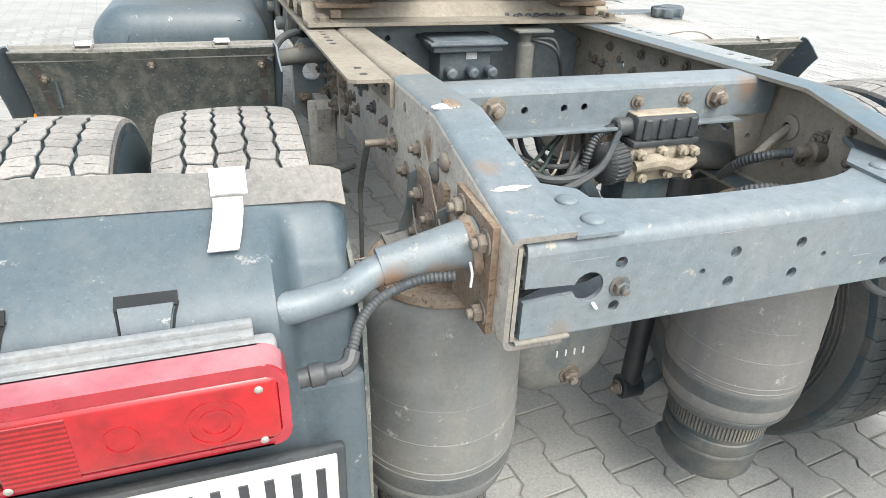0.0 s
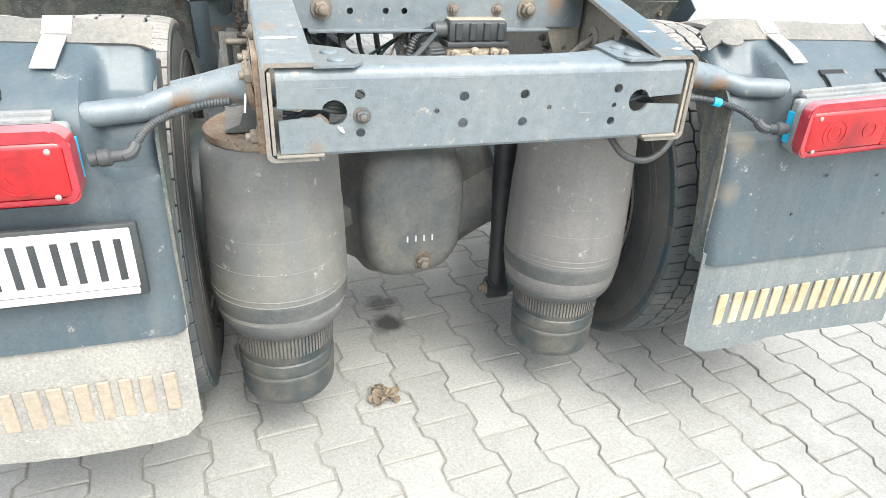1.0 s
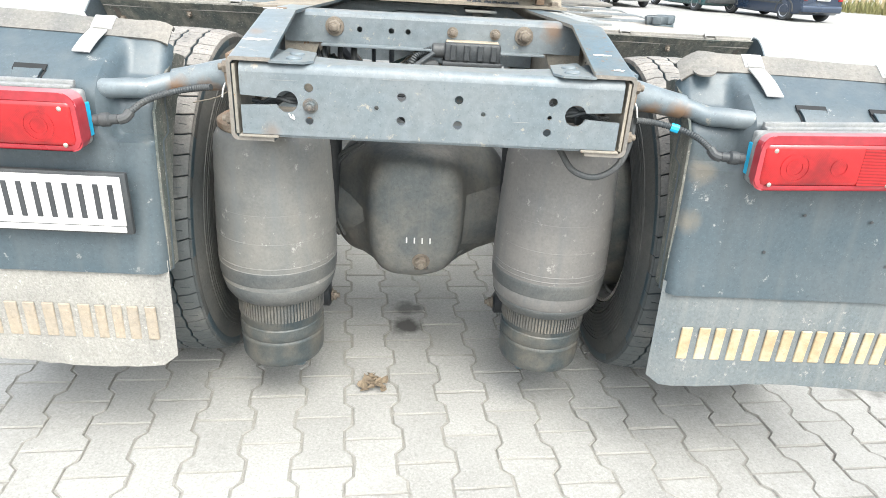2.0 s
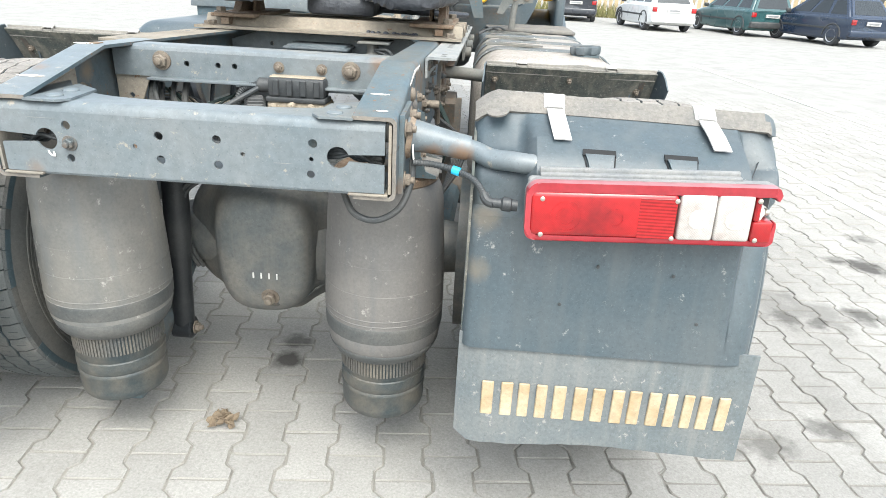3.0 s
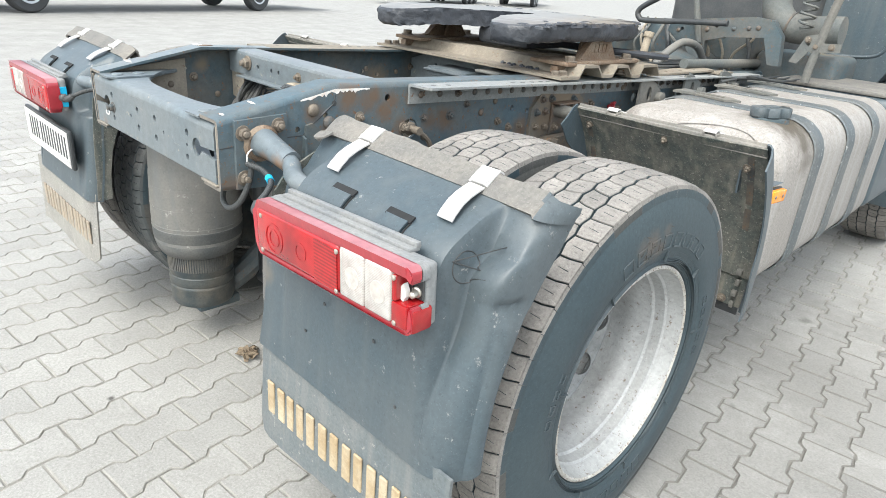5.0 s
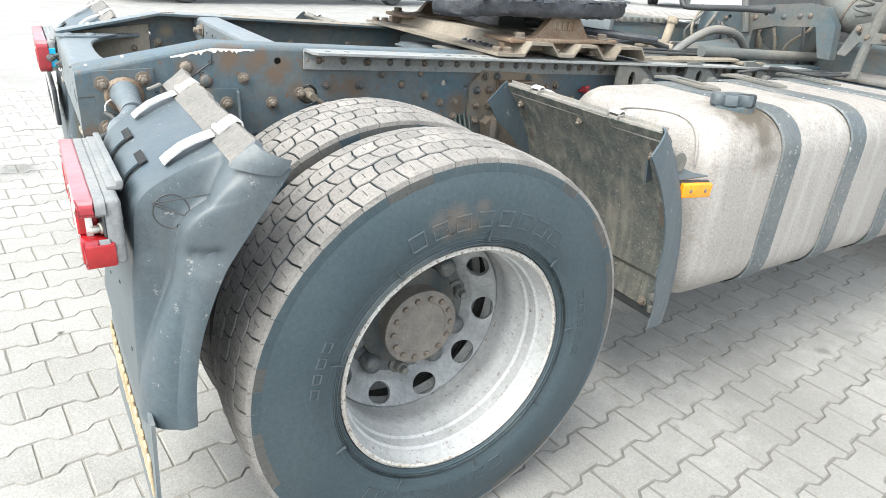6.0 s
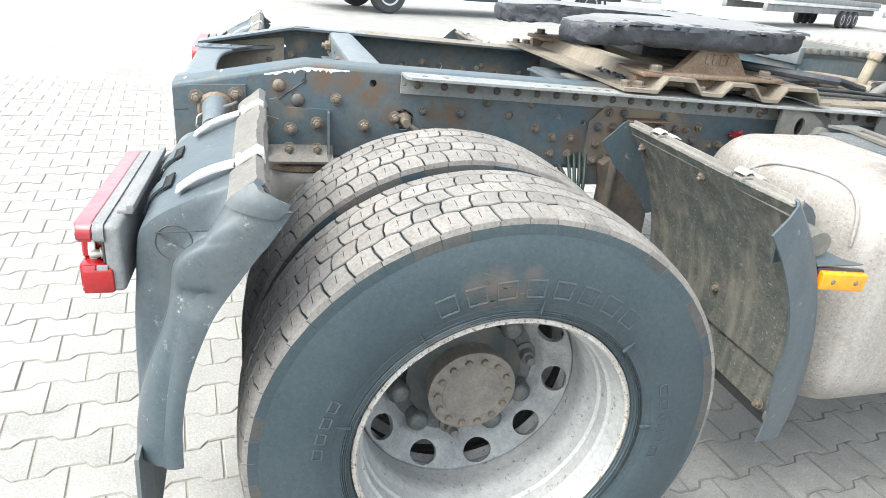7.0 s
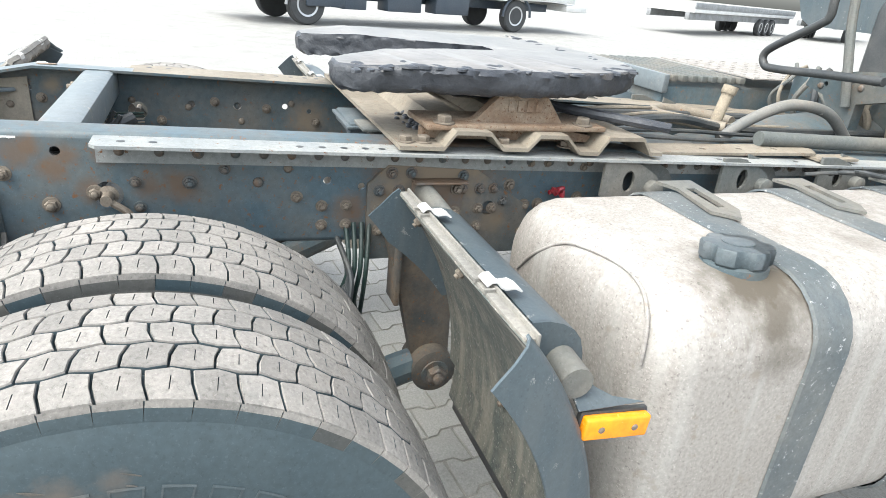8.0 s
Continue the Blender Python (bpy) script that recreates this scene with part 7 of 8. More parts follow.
part("grab_tube", tube([(0.30, 3.0, 1.29), (0.1, 3.0, 1.28), (-0.18, 3.0, 1.262), (-0.235, 3.0, 1.275), (-0.245, 3.0, 1.31), (-0.2, 3.0, 1.35), (-0.03, 3.0, 1.445), (0.01, 3.0, 1.48), (0.012, 3.0, 1.56), (0.02, 3.05, 1.70)], 0.016, 12), M_BLACK, truck, "black bent handrail tube")
part("engine_cover", box(-0.35, 0.35, 3.3, 3.6, 0.9, 1.25, 0.03, 2), M_FRAME_DIRTY, truck, "oily engine and gearbox parts behind the cab")
for k in range(12):
    x = -0.34 + 0.06 * k
    part("engine_line", tube([(x, 3.28, 1.02 + rngh.uniform(-0.05, 0.05)), (x + rngh.uniform(-0.05, 0.05), 3.22, 1.12), (x + rngh.uniform(-0.1, 0.1), 3.26, 1.22), (x, 3.3, 1.27)], rngh.choice((0.008, 0.012, 0.016)), 8), rngh.choice((M_HOSE, M_CAST, M_PLATE)), truck, "engine line")

# ---- left spring hanger bracket and linkage ----
br = part("hanger_bracket", plate([(-0.437, 0.80), (-0.437, 1.065), (-0.52, 1.06), (-0.545, 1.03), (-0.545, 0.86), (-0.50, 0.80)], [circle(-0.492, 0.965, 0.027, 24)], 0.012, XZ(1.33)), M_RAIL, truck, "dusty hanger bracket with a round hole")
part("bracket_flange", box(-0.545, -0.533, 1.33, 1.42, 0.86, 1.03, 0.002), M_RAIL_DUSTY, br)
for x, z in ((-0.46, 1.035), (-0.52, 1.03), (-0.46, 0.90), (-0.52, 0.89)):
    stud(BOLT, (x, 1.317, z), (0, -1, 0), 0.0125, br)
for y, z in ((1.24, 1.04), (1.27, 0.99), (1.22, 0.95), (1.27, 0.93), (1.22, 0.89)):
    stud(BOLT, (-0.437, y, z), (-1, 0, 0), 0.014, rail_l)
for y, z in ((1.05, 1.02), (1.05, 0.96), (1.12, 1.03), (1.12, 0.97), (1.19, 1.02), (1.10, 0.91), (0.95, 0.95), (0.90, 1.03)):
    stud(BOLT, (-0.425, y, z), (-1, 0, 0), 0.012, rail_l)
part("hanger_hose", tube([(-0.62, 1.22, 1.02), (-0.58, 1.28, 1.065), (-0.53, 1.33, 1.075), (-0.49, 1.40, 1.05)], 0.011, 10), M_HOSE, truck, "black hose looped to the rail")
part("cross_strut", tube([(-0.44, 0.95, 0.80), (-0.55, 1.05, 0.72)], 0.008, 8, 0), M_CAST, truck, "thin dusty strut")
part("cross_strut", tube([(-0.55, 0.95, 0.80), (-0.45, 1.02, 0.70)], 0.008, 8, 0), M_CAST, truck, "thin dusty strut")
lk = part("sensor_pin", tube([(-0.425, 0.60, 0.985), (-0.485, 0.60, 0.985)], 0.008, 12, 0), M_BOLT, truck, "rusty sensor pin through the rail")
part("linkage", tube([(-0.478, 0.60, 0.985), (-0.478, 0.66, 0.90), (-0.478, 0.69, 0.84)], 0.007, 8, 0), M_CAST, lk)
part("linkage", tube([(-0.478, 0.69, 0.84), (-0.478, 0.69, 0.62)], 0.0055, 8, 0), M_CAST, lk)
for a, b in (((-0.43, 0.45, 0.955), (-0.47, 0.25, 0.93)), ((-0.44, 0.20, 0.98), (-0.60, 0.28, 0.90)), ((-0.43, 0.36, 1.06), (-0.45, 0.20, 0.98))):
    m_ = ((a[0] + b[0]) / 2, (a[1] + b[1]) / 2, (a[2] + b[2]) / 2 - 0.012)
    part("thin_cord", tube([a, m_, b], 0.0016, 6, 6), M_PLATE, truck, "thin pale cord")
# cables and fittings between the rails
for k, (x, y) in enumerate(((-0.30, 0.50), (-0.26, 0.52), (-0.22, 0.50), (-0.17, 0.56), (-0.12, 0.58))):
    part("air_hose", tube([(x, y, 1.035), (x + 0.01, y - 0.05, 1.0 - 0.012 * k), (x + 0.06, y - 0.10, 0.955), (x + 0.16, y - 0.10, 0.94 + 0.012 * k), (x + 0.25, y - 0.02, 0.99)], 0.006 + 0.0015 * (k % 3), 8), M_HOSE, truck, "bundled black air hose")
part("cable_bundle", tube([(-0.25, 0.60, 1.0), (-0.20, 0.52, 0.96), (-0.15, 0.50, 0.90), (-0.12, 0.54, 0.85)], 0.020, 10), M_BLACK, truck, "taped black cable bundle")
part("plug_box", box(-0.08, -0.02, 0.50, 0.56, 0.90, 0.95, 0.006, 2), M_BLACK, truck, "black plug box")
part("rail_fitting", lathe([(0.022, 0), (0.022, 0.03), (0.014, 0.034), (0.014, 0.07)], 14, along((0.417, 0.31, 1.0), (-1, 0.15, 0))), M_BOLT, truck, "dusty rail fitting")
part("fitting_hose", tube([(0.36, 0.32, 1.0), (0.31, 0.35, 0.985), (0.29, 0.40, 0.95), (0.30, 0.45, 0.90)], 0.011, 10, 8, 0.004), M_HOSE, truck, "ribbed hose to the fitting")
for s in (1, -1):
    for k in range(22):
        y = 0.16 + 0.085 * k
        z = 1.0 + 0.045 * ((k * 7) % 3 - 1)
        if y < 0.44 or y > 0.56:
            stud(RIVET_RUST if k % 2 else BOLT, (s * 0.4165 if y > 0.3 else s * 0.408, y, min(z, 1.02)), (-s, 0, 0), 0.011, rail_r if s > 0 else rail_l)

for k, (m_, r_) in enumerate(((M_GREEN_TUBE, 0.004), (M_GREEN_TUBE, 0.004), (M_PLATE, 0.003), (M_PLATE, 0.003), (M_BLACK, 0.005))):
    part("thin_tube", tube([(-0.36, 0.62, 0.99 - 0.01 * k), (-0.28 + 0.02 * k, 0.50, 1.0 - 0.006 * k), (-0.20 + 0.03 * k, 0.45, 0.965 - 0.014 * k), (-0.12 + 0.02 * k, 0.50, 0.985 + 0.006 * k), (-0.03, 0.56, 1.02)], r_, 8), m_, truck, "thin air tube between the rails")
for k in range(4):
    part("thin_tube", tube([(0.43, 1.12 + 0.02 * k, 0.90), (0.48, 1.12 + 0.015 * k, 0.80), (0.47, 1.10 + 0.02 * k, 0.70), (0.45, 1.16, 0.64)], 0.006, 8), M_GREEN_TUBE, truck, "dark green air tube below the rail")

for s in (-1, 1):
    for k in range(3):
        part("end_cable", tube([(s * 0.39, 0.05, 0.94 + 0.012 * k), (s * 0.34, 0.03 + 0.01 * k, 0.975 - 0.008 * k), (s * 0.30, 0.03, 0.968 + 0.008 * k), (s * 0.25, 0.06, 0.955), (s * 0.18, 0.10, 0.93 - 0.01 * k)], 0.0045, 8), M_HOSE, truck, "black cable behind the crossmember")
part("cable_tie", tube([(-0.30, -0.006, 0.952), (-0.296, -0.008, 0.945), (-0.290, -0.004, 0.94), (-0.294, 0.0, 0.948)], 0.0018, 6), M_WHITE, truck, "white cable tie in the slot")


# ---- parked vehicles and the far side of the yard ----
M_GLASS = mat("dark_window_glass", (0.02, 0.026, 0.03), 0.08, 0, (0.03, 0.035, 0.04), 0.4, 3, 20, 0.0)
M_CAR_TYRE = mat("car_tyre", (0.04, 0.042, 0.044), 0.8, 0)
M_CAR_RIM = mat("car_rim", (0.45, 0.46, 0.47), 0.35, 0.6)
M_TRAILER_WHITE = mat("white_panel", (0.62, 0.62, 0.61), 0.5, 0, (0.5, 0.5, 0.49), 0.7, 1.5, 30, 0.05)
M_TRAILER_GREY = mat("galvanised_steel", (0.28, 0.29, 0.30), 0.55, 0.4, (0.18, 0.18, 0.18), 0.7, 3, 40, 0.1)
M_DARK_BLUE = mat("dark_body_paint", (0.035, 0.05, 0.07), 0.4, 0, (0.06, 0.07, 0.085), 0.6, 1.5, 30, 0.05)


def road_wheel(parent, x, y, r, w, face, tyre_mat=None, rim_mat=None):
    m = Matrix.Translation((x, y, r)) @ (Matrix() if face > 0 else Matrix.Rotation(math.pi, 4, "Z"))
    prof = [(r * 0.62, -w / 2 + 0.01), (r * 0.9, -w / 2), (r * 0.985, -w / 2 + 0.03), (r, -w / 4), (r, w / 4), (r * 0.985, w / 2 - 0.03), (r * 0.9, w / 2), (r * 0.62, w / 2 - 0.01)]
    ty = lathe(prof, 32, TURN_X)
    wh = piece("wheel", finish(ty, tyre_mat or M_CAR_TYRE, 40), parent, m)
    rim = lathe([(r * 0.64, w / 2 - 0.012), (r * 0.64, w / 2 + 0.002), (r * 0.58, w / 2 - 0.004), (r * 0.5, w / 2 - 0.03), (r * 0.2, w / 2 - 0.02), (0, w / 2 - 0.018)], 28, TURN_X)
    piece("rim", finish(rim, rim_mat or M_CAR_RIM, 35), wh)
    sl = bmesh.new()
    for k in range(7):
        a = 2 * math.pi * k / 7
        join(sl, lathe([(r * 0.075, 0), (r * 0.075, 0.006)], 10, Matrix.Rotation(a, 4, "X") @ Matrix.Translation((w / 2 - 0.027, r * 0.38, 0)) @ TURN_X))
    piece("rim_openings", finish(sl, M_CAR_TYRE, 40), wh)
    return wh


def car(name, label, x, y, heading, length, width, height, colour, wagon, dark_trim):
    paint = mat(name + "_paint", colour, 0.28, 0, tuple(0.85 * c for c in colour), 0.4, 1.2, 30, 0.0)
    paint.node_tree.nodes["Principled BSDF"].inputs["Coat Weight"].default_value = 0.5
    ob = new(name)
    ob.matrix_basis = Matrix.Translation((x, y, ground_z(x))) @ Matrix.Rotation(radians(heading), 4, "Z")
    tagged(ob, label, "car", "cars parked in a row")
    h, belt = width / 2, height * 0.62
    st = [(0.02, 0.90, 0.36, belt - 0.10), (0.0, 0.93, 0.34, belt - 0.05), (0.12, 0.98, 0.24, belt), (0.5, 1.0, 0.2, belt + 0.01), (length * 0.5, 1.0, 0.18, belt), (length * 0.72, 1.0, 0.2, belt - 0.03), (length * 0.86, 0.97, 0.22, belt - 0.13), (length - 0.08, 0.90, 0.28, belt - 0.22), (length, 0.84, 0.34, belt - 0.30)]
    body = sweep([[(a, yy, b) for a, b in rounded(-h * f, h * f, z0, z1, 0.09, 4)] for yy, f, z0, z1 in st])
    part("body", body, paint, ob, "", 45)
    r0 = 0.04 if wagon else 0.10
    r1 = 0.22 if wagon else 0.55
    low = [(-h * 0.93, r0), (h * 0.93, r0), (h * 0.95, length * 0.74), (-h * 0.95, length * 0.74)]
    top = [(-h * 0.70, r1), (h * 0.70, r1), (h * 0.72, length * 0.53), (-h * 0.72, length * 0.53)]
    zb, zt = belt - 0.02, height
    gh = bmesh.new()
    lv = [gh.verts.new((a, b, zb)) for a, b in low]
    tv = [gh.verts.new((a, b, zt)) for a, b in top]
    for i in range(4):
        gh.faces.new((lv[i], lv[(i + 1) % 4], tv[(i + 1) % 4], tv[i]))
    gh.faces.new(tv)
    bmesh.ops.bevel(gh, geom=[e for e in gh.edges if e.verts[0].co.z > zb + 0.01 or e.verts[1].co.z > zb + 0.01], offset=0.06, segments=3, affect="EDGES")
    part("roof", gh, paint, ob, "", 45)

    def pane(i, u0, u1, v0, v1, nm):
        a, b, c, d = [Vector((*p, z)) for p, z in ((low[i], zb), (low[(i + 1) % 4], zb), (top[(i + 1) % 4], zt), (top[i], zt))]
        at = lambda u, v: a.lerp(b, u).lerp(d.lerp(c, u), v)
        n = (b - a).cross(d - a).normalized() * 0.006
        bm = bmesh.new()
        q = [at(u0, v0), at(u1, v0), at(u1 - 0.02, v1), at(u0 + 0.02, v1)]
        fr = [bm.verts.new(p + n) for p in q]
        bk = [bm.verts.new(p - n) for p in q]
        bm.faces.new(fr)
        bm.faces.new(bk)
        for k in range(4):
            bm.faces.new((fr[k], fr[(k + 1) % 4], bk[(k + 1) % 4], bk[k]))
        part(nm, bm, M_GLASS, ob, "", 0)

    pane(0, 0.10, 0.90, 0.14, 0.86, "rear_window")
    pane(2, 0.08, 0.92, 0.10, 0.88, "windscreen")
    for i in (1, 3):
        cuts = (0.06, 0.30, 0.34, 0.60, 0.64, 0.90) if i == 1 else (0.10, 0.36, 0.40, 0.66, 0.70, 0.94)
        for k in range(3):
            pane(i, cuts[2 * k], cuts[2 * k + 1], 0.14, 0.84, "side_window")
    for s in (-1, 1):
        zl = belt - 0.16
        part("tail_lamp", box(s * h * 0.84 - 0.085, s * h * 0.84 + 0.085, -0.02, 0.08, zl - 0.08, zl + 0.08, 0.02, 2), M_RED, ob, "red tail lamp")
        part("mirror", box(s * (h + 0.07) - 0.09, s * (h + 0.07) + 0.09, length * 0.66, length * 0.66 + 0.07, belt, belt + 0.13, 0.03, 2), M_BLACK, ob)
        for yy in (0.68, length - 0.82):
            road_wheel(ob, s * (h - 0.10), yy, 0.31, 0.2, s)
            part("wheel_arch", tube([(s * (h - 0.004), yy + 0.37 * math.cos(a), 0.30 + 0.37 * math.sin(a)) for a in [math.pi * k / 10 for k in range(11)]], 0.028, 8, 0), M_BLACK, ob)
    part("rear_bumper", box(-h * 0.95, h * 0.95, -0.07, 0.12, 0.30, 0.52, 0.05, 3), M_BLACK if dark_trim else paint, ob)
    pl = part("number_plate", box(-0.26, 0.26, -0.035, 0.01, belt - 0.24, belt - 0.13, 0.004, 1), M_WHITE, ob, "white plate with dark bars")
    part("dark_bar", box(-0.20, 0.20, -0.040, -0.030, belt - 0.215, belt - 0.155, 0.002, 1), M_TRAILER_GREY, pl)
    part("side_strip", box(-h - 0.012, -h + 0.01, 0.8, length - 0.9, 0.50, 0.56, 0.006, 1), M_BLACK, ob)


car("dark_hatchback", "dark grey estate car parked on the yard", 4.35, 27.2, -6, 4.3, 1.75, 1.48, (0.03, 0.035, 0.045), True, False)
car("silver_hatchback", "silver-white hatchback parked on the yard", 7.35, 23.4, 8, 4.1, 1.72, 1.45, (0.62, 0.63, 0.63), False, False)
car("green_estate_car", "dark teal estate car parked on the yard", 10.75, 23.3, 12, 4.4, 1.70, 1.45, (0.03, 0.085, 0.09), True, True)
car("navy_hatchback", "navy blue hatchback parked on the yard", 12.75, 20.6, 16, 4.1, 1.72, 1.46, (0.015, 0.028, 0.055), False, False)
car("white_van", "white delivery van parked by the fence", 1.6, 37.0, -4, 4.9, 1.9, 2.1, (0.7, 0.7, 0.7), True, True)

# recovery lorry with a white flat bed
lorry = new("recovery_lorry")
hd = math.atan2(10.03 - 3.33, -17.05 + 14.85)
lorry.matrix_basis = Matrix.Translation((-14.85, 3.33, ground_z(-14.85))) @ Matrix.Rotation(hd, 4, "Z")
tagged(lorry, "dark recovery lorry with a white flat bed", "truck")
LW = 7.05
part("cab", sweep([[(x, a, b) for a, b in rounded(-0.05, 2.2, 0.75, zt, 0.12, 4)] for x, zt in ((-1.75, 1.6), (-1.65, 1.9), (-1.3, 2.6), (0.3, 2.65), (0.75, 2.6))]), M_TRAILER_GREY, lorry, "pale grey cab", 45)
part("cab_step", box(-0.05, 1.0, -0.06, 0.4, 0.45, 0.8, 0.03), M_DARK_BLUE, lorry)
part("door_window", box(-1.0, 0.2, -0.07, -0.04, 1.65, 2.3, 0.02), M_GLASS, lorry)
part("chassis", box(0.5, 9.0, 0.6, 1.5, 0.62, 0.85, 0.02), M_DARK_BLUE, lorry)
part("flat_bed", box(1.0, 9.6, -0.1, 2.25, 0.95, 1.18, 0.03), M_TRAILER_WHITE, lorry, "white bed edge")
part("side_board", box(1.0, 9.4, -0.12, -0.06, 1.18, 1.5, 0.02), M_TRAILER_WHITE, lorry)
for x in (2.1, 4.1, 8.0):
    part("orange_marker", box(x, x + 0.14, -0.125, -0.095, 1.02, 1.09, 0.01, 1), M_ORANGE, lorry)
for x, w in ((0.95, 0.7), (2.3, 1.1), (3.9, 1.2)):
    part("side_locker", box(x, x + w, -0.04, 0.5, 0.42, 0.93, 0.03), M_DARK_BLUE, lorry, "dark side locker")
part("ramp_end", box(9.2, 10.2, -0.1, 2.25, 0.70, 0.92, 0.04), M_TRAILER_WHITE, lorry)
for x in (0.0, LW):
    for yy, f in ((0.14, -1), (2.0, 1)):
        wm = Matrix.Translation((x, yy, 0.48))
        w = piece("wheel", finish(lathe([(0.28, -0.13), (0.44, -0.14), (0.475, -0.11), (0.48, 0), (0.475, 0.11), (0.44, 0.14), (0.28, 0.13)], 32, Matrix.Rotation(math.pi / 2, 4, "X")), M_CAR_TYRE, 40), lorry, wm)
        piece("rim", finish(lathe([(0.29, 0.125), (0.285, 0.142), (0.24, 0.13), (0.2, 0.08), (0.1, 0.10), (0, 0.105)], 28, Matrix.Rotation(-f * math.pi / 2, 4, "X")), M_CAR_RIM, 35), w)
    part("wheel_arch", tube([(x + 0.58 * math.cos(a), -0.02, 0.46 + 0.58 * math.sin(a)) for a in [math.pi * k / 12 for k in range(13)]], 0.04, 8, 0), M_DARK_BLUE if x else M_TRAILER_GREY, lorry)


def trailer(x, y, heading, length, label, wheels, bed):
    ob = new("flatbed_trailer")
    ob.matrix_basis = Matrix.Translation((x, y, ground_z(x))) @ Matrix.Rotation(radians(heading), 4, "Z")
    tagged(ob, label, "trailer", "trailers parked in the yard")
    part("bed", box(-length / 2, length / 2, 0, 2.4, bed, bed + 0.16, 0.03), M_TRAILER_WHITE, ob)
    part("chassis_beam", box(-length / 2, length / 2, 0.2, 0.4, bed - 0.3, bed, 0.02), M_TRAILER_GREY, ob)
    part("chassis_beam", box(-length / 2, length / 2, 2.0, 2.2, bed - 0.3, bed, 0.02), M_TRAILER_GREY, ob)
    part("side_rail", box(-length / 2, length / 2, -0.03, 0.03, bed + 0.16, bed + 0.42, 0.02), M_TRAILER_GREY, ob)
    for wx in wheels:
        for yy, f in ((0.14, -1), (2.2, 1)):
            r = 0.42
            w = piece("wheel", finish(lathe([(0.25, -0.12), (0.385, -0.13), (0.415, -0.10), (r, 0), (0.415, 0.10), (0.385, 0.13), (0.25, 0.12)], 28, Matrix.Rotation(math.pi / 2, 4, "X")), M_CAR_TYRE, 40), ob, Matrix.Translation((wx, yy, r)))
            piece("rim", finish(lathe([(0.26, 0.118), (0.255, 0.132), (0.2, 0.12), (0.16, 0.07), (0, 0.09)], 24, Matrix.Rotation(-f * math.pi / 2, 4, "X")), M_CAR_RIM, 35), w)
    return ob


trailer(-25.5, 27.5, 118, 15.0, "pale flatbed trailer with three grey axles", (1.9, 2.9, 3.9), 0.95)
trailer(-27.5, 37.5, 122, 11.0, "grey low trailer parked beyond the lorry", (-2.2, -1.2, -0.2), 1.0)

# painted parking lines
def line(x0, y0, x1, y1, w):
    d = Vector((x1 - x0, y1 - y0, 0)).normalized()
    n = Vector((-d.y, d.x, 0)) * w / 2
    bm = bmesh.new()
    a, b = Vector((x0, y0, ground_z(x0) + 0.0045)), Vector((x1, y1, ground_z(x1) + 0.0045))
    top = [bm.verts.new(p) for p in (a - n, b - n, b + n, a + n)]
    low = [bm.verts.new(p - Vector((0, 0, 0.004))) for p in (a - n, b - n, b + n, a + n)]
    bm.faces.new(top)
    for i in range(4):
        bm.faces.new((top[i], top[(i + 1) % 4], low[(i + 1) % 4], low[i]))
    ob = part("parking_line", bm, M_LINE, None, "", 0)
    tagged(ob, "worn white parking line painted on the pavers", "marking", "parking lines", "structure")


line(3.66, 0.2, 2.93, 7.6, 0.11)
line(2.93, 7.6, 2.24, 13.05, 0.11)
line(2.24, 13.05, 1.0, 15.7, 0.11)
line(5.55, 2.5, 4.88, 12.4, 0.09)
line(4.85, 12.35, 13.0, 14.5, 0.08)

# clump of dry leaves on the paving
lf = bmesh.new()
rngl = random.Random(3)
for k in range(26):
    m = Matrix.Translation((-0.15 + rngl.gauss(0, 0.018), 0.352 + rngl.gauss(0, 0.018), 0.002 + 0.018 * rngl.random())) @ Euler((rngl.uniform(-0.7, 0.7), rngl.uniform(-0.7, 0.7), rngl.uniform(0, 6))).to_matrix().to_4x4()
    w, l = rngl.uniform(0.005, 0.011), rngl.uniform(0.010, 0.019)
    p = shell([[(-w, -l, 0.003), (0, -l * 1.1, 0), (w, -l, 0.003)], [(-w * 1.2, 0, 0.004), (0, 0, 0), (w * 1.2, 0, 0.004)], [(-w * 0.3, l, 0.002), (0, l * 1.2, 0), (w * 0.3, l, 0.002)]], 0.0012)
    p.transform(m)
    join(lf, p)
lf = part("leaf_clump", lf, M_LEAF, None, "", 0)
tagged(lf, "small clump of dry brown leaves on the pavers", "leaves")

# weeds and a fence behind the parked cars
M_WEED = mat("dry_weeds", (0.12, 0.13, 0.045), 0.9, 0, (0.24, 0.20, 0.09), 0.8, 2, 30, 0.2)
M_WOOD = mat("weathered_board", (0.42, 0.33, 0.2), 0.8, 0, (0.3, 0.25, 0.17), 0.7, 3, 40, 0.2, per_piece=0.15)
wv, wf = [], []
rngw = random.Random(8)
for k in range(9000):
    x = rngw.uniform(-4, 40)
    y = 33.0 - 0.28 * (x - 4) + rngw.uniform(-0.2, 2.4) + (8 if x < 3 else 0)
    hgt, a, w = rngw.uniform(0.15, 0.75), rngw.uniform(0, 6.28), rngw.uniform(0.012, 0.035)
    dx, dy = w * math.cos(a), w * math.sin(a)
    i = len(wv)
    lean = rngw.uniform(-0.15, 0.15)
    g_ = ground_z(x)
    wv += [(x - dx, y - dy, g_), (x + dx, y + dy, g_), (x + lean + dx * 0.7, y + dy * 0.7, g_ + hgt * 0.6), (x + lean * 2, y, g_ + hgt)]
    wf += [(i, i + 1, i + 2), (i, i + 2, i + 3)]
wm = bpy.data.meshes.new("weeds")
wm.from_pydata(wv, [], wf)
wm.materials.append(M_WEED)
tagged(piece("weeds", wm, None), "dry yellow-green weeds along the fence", "weeds", "", "stuff")
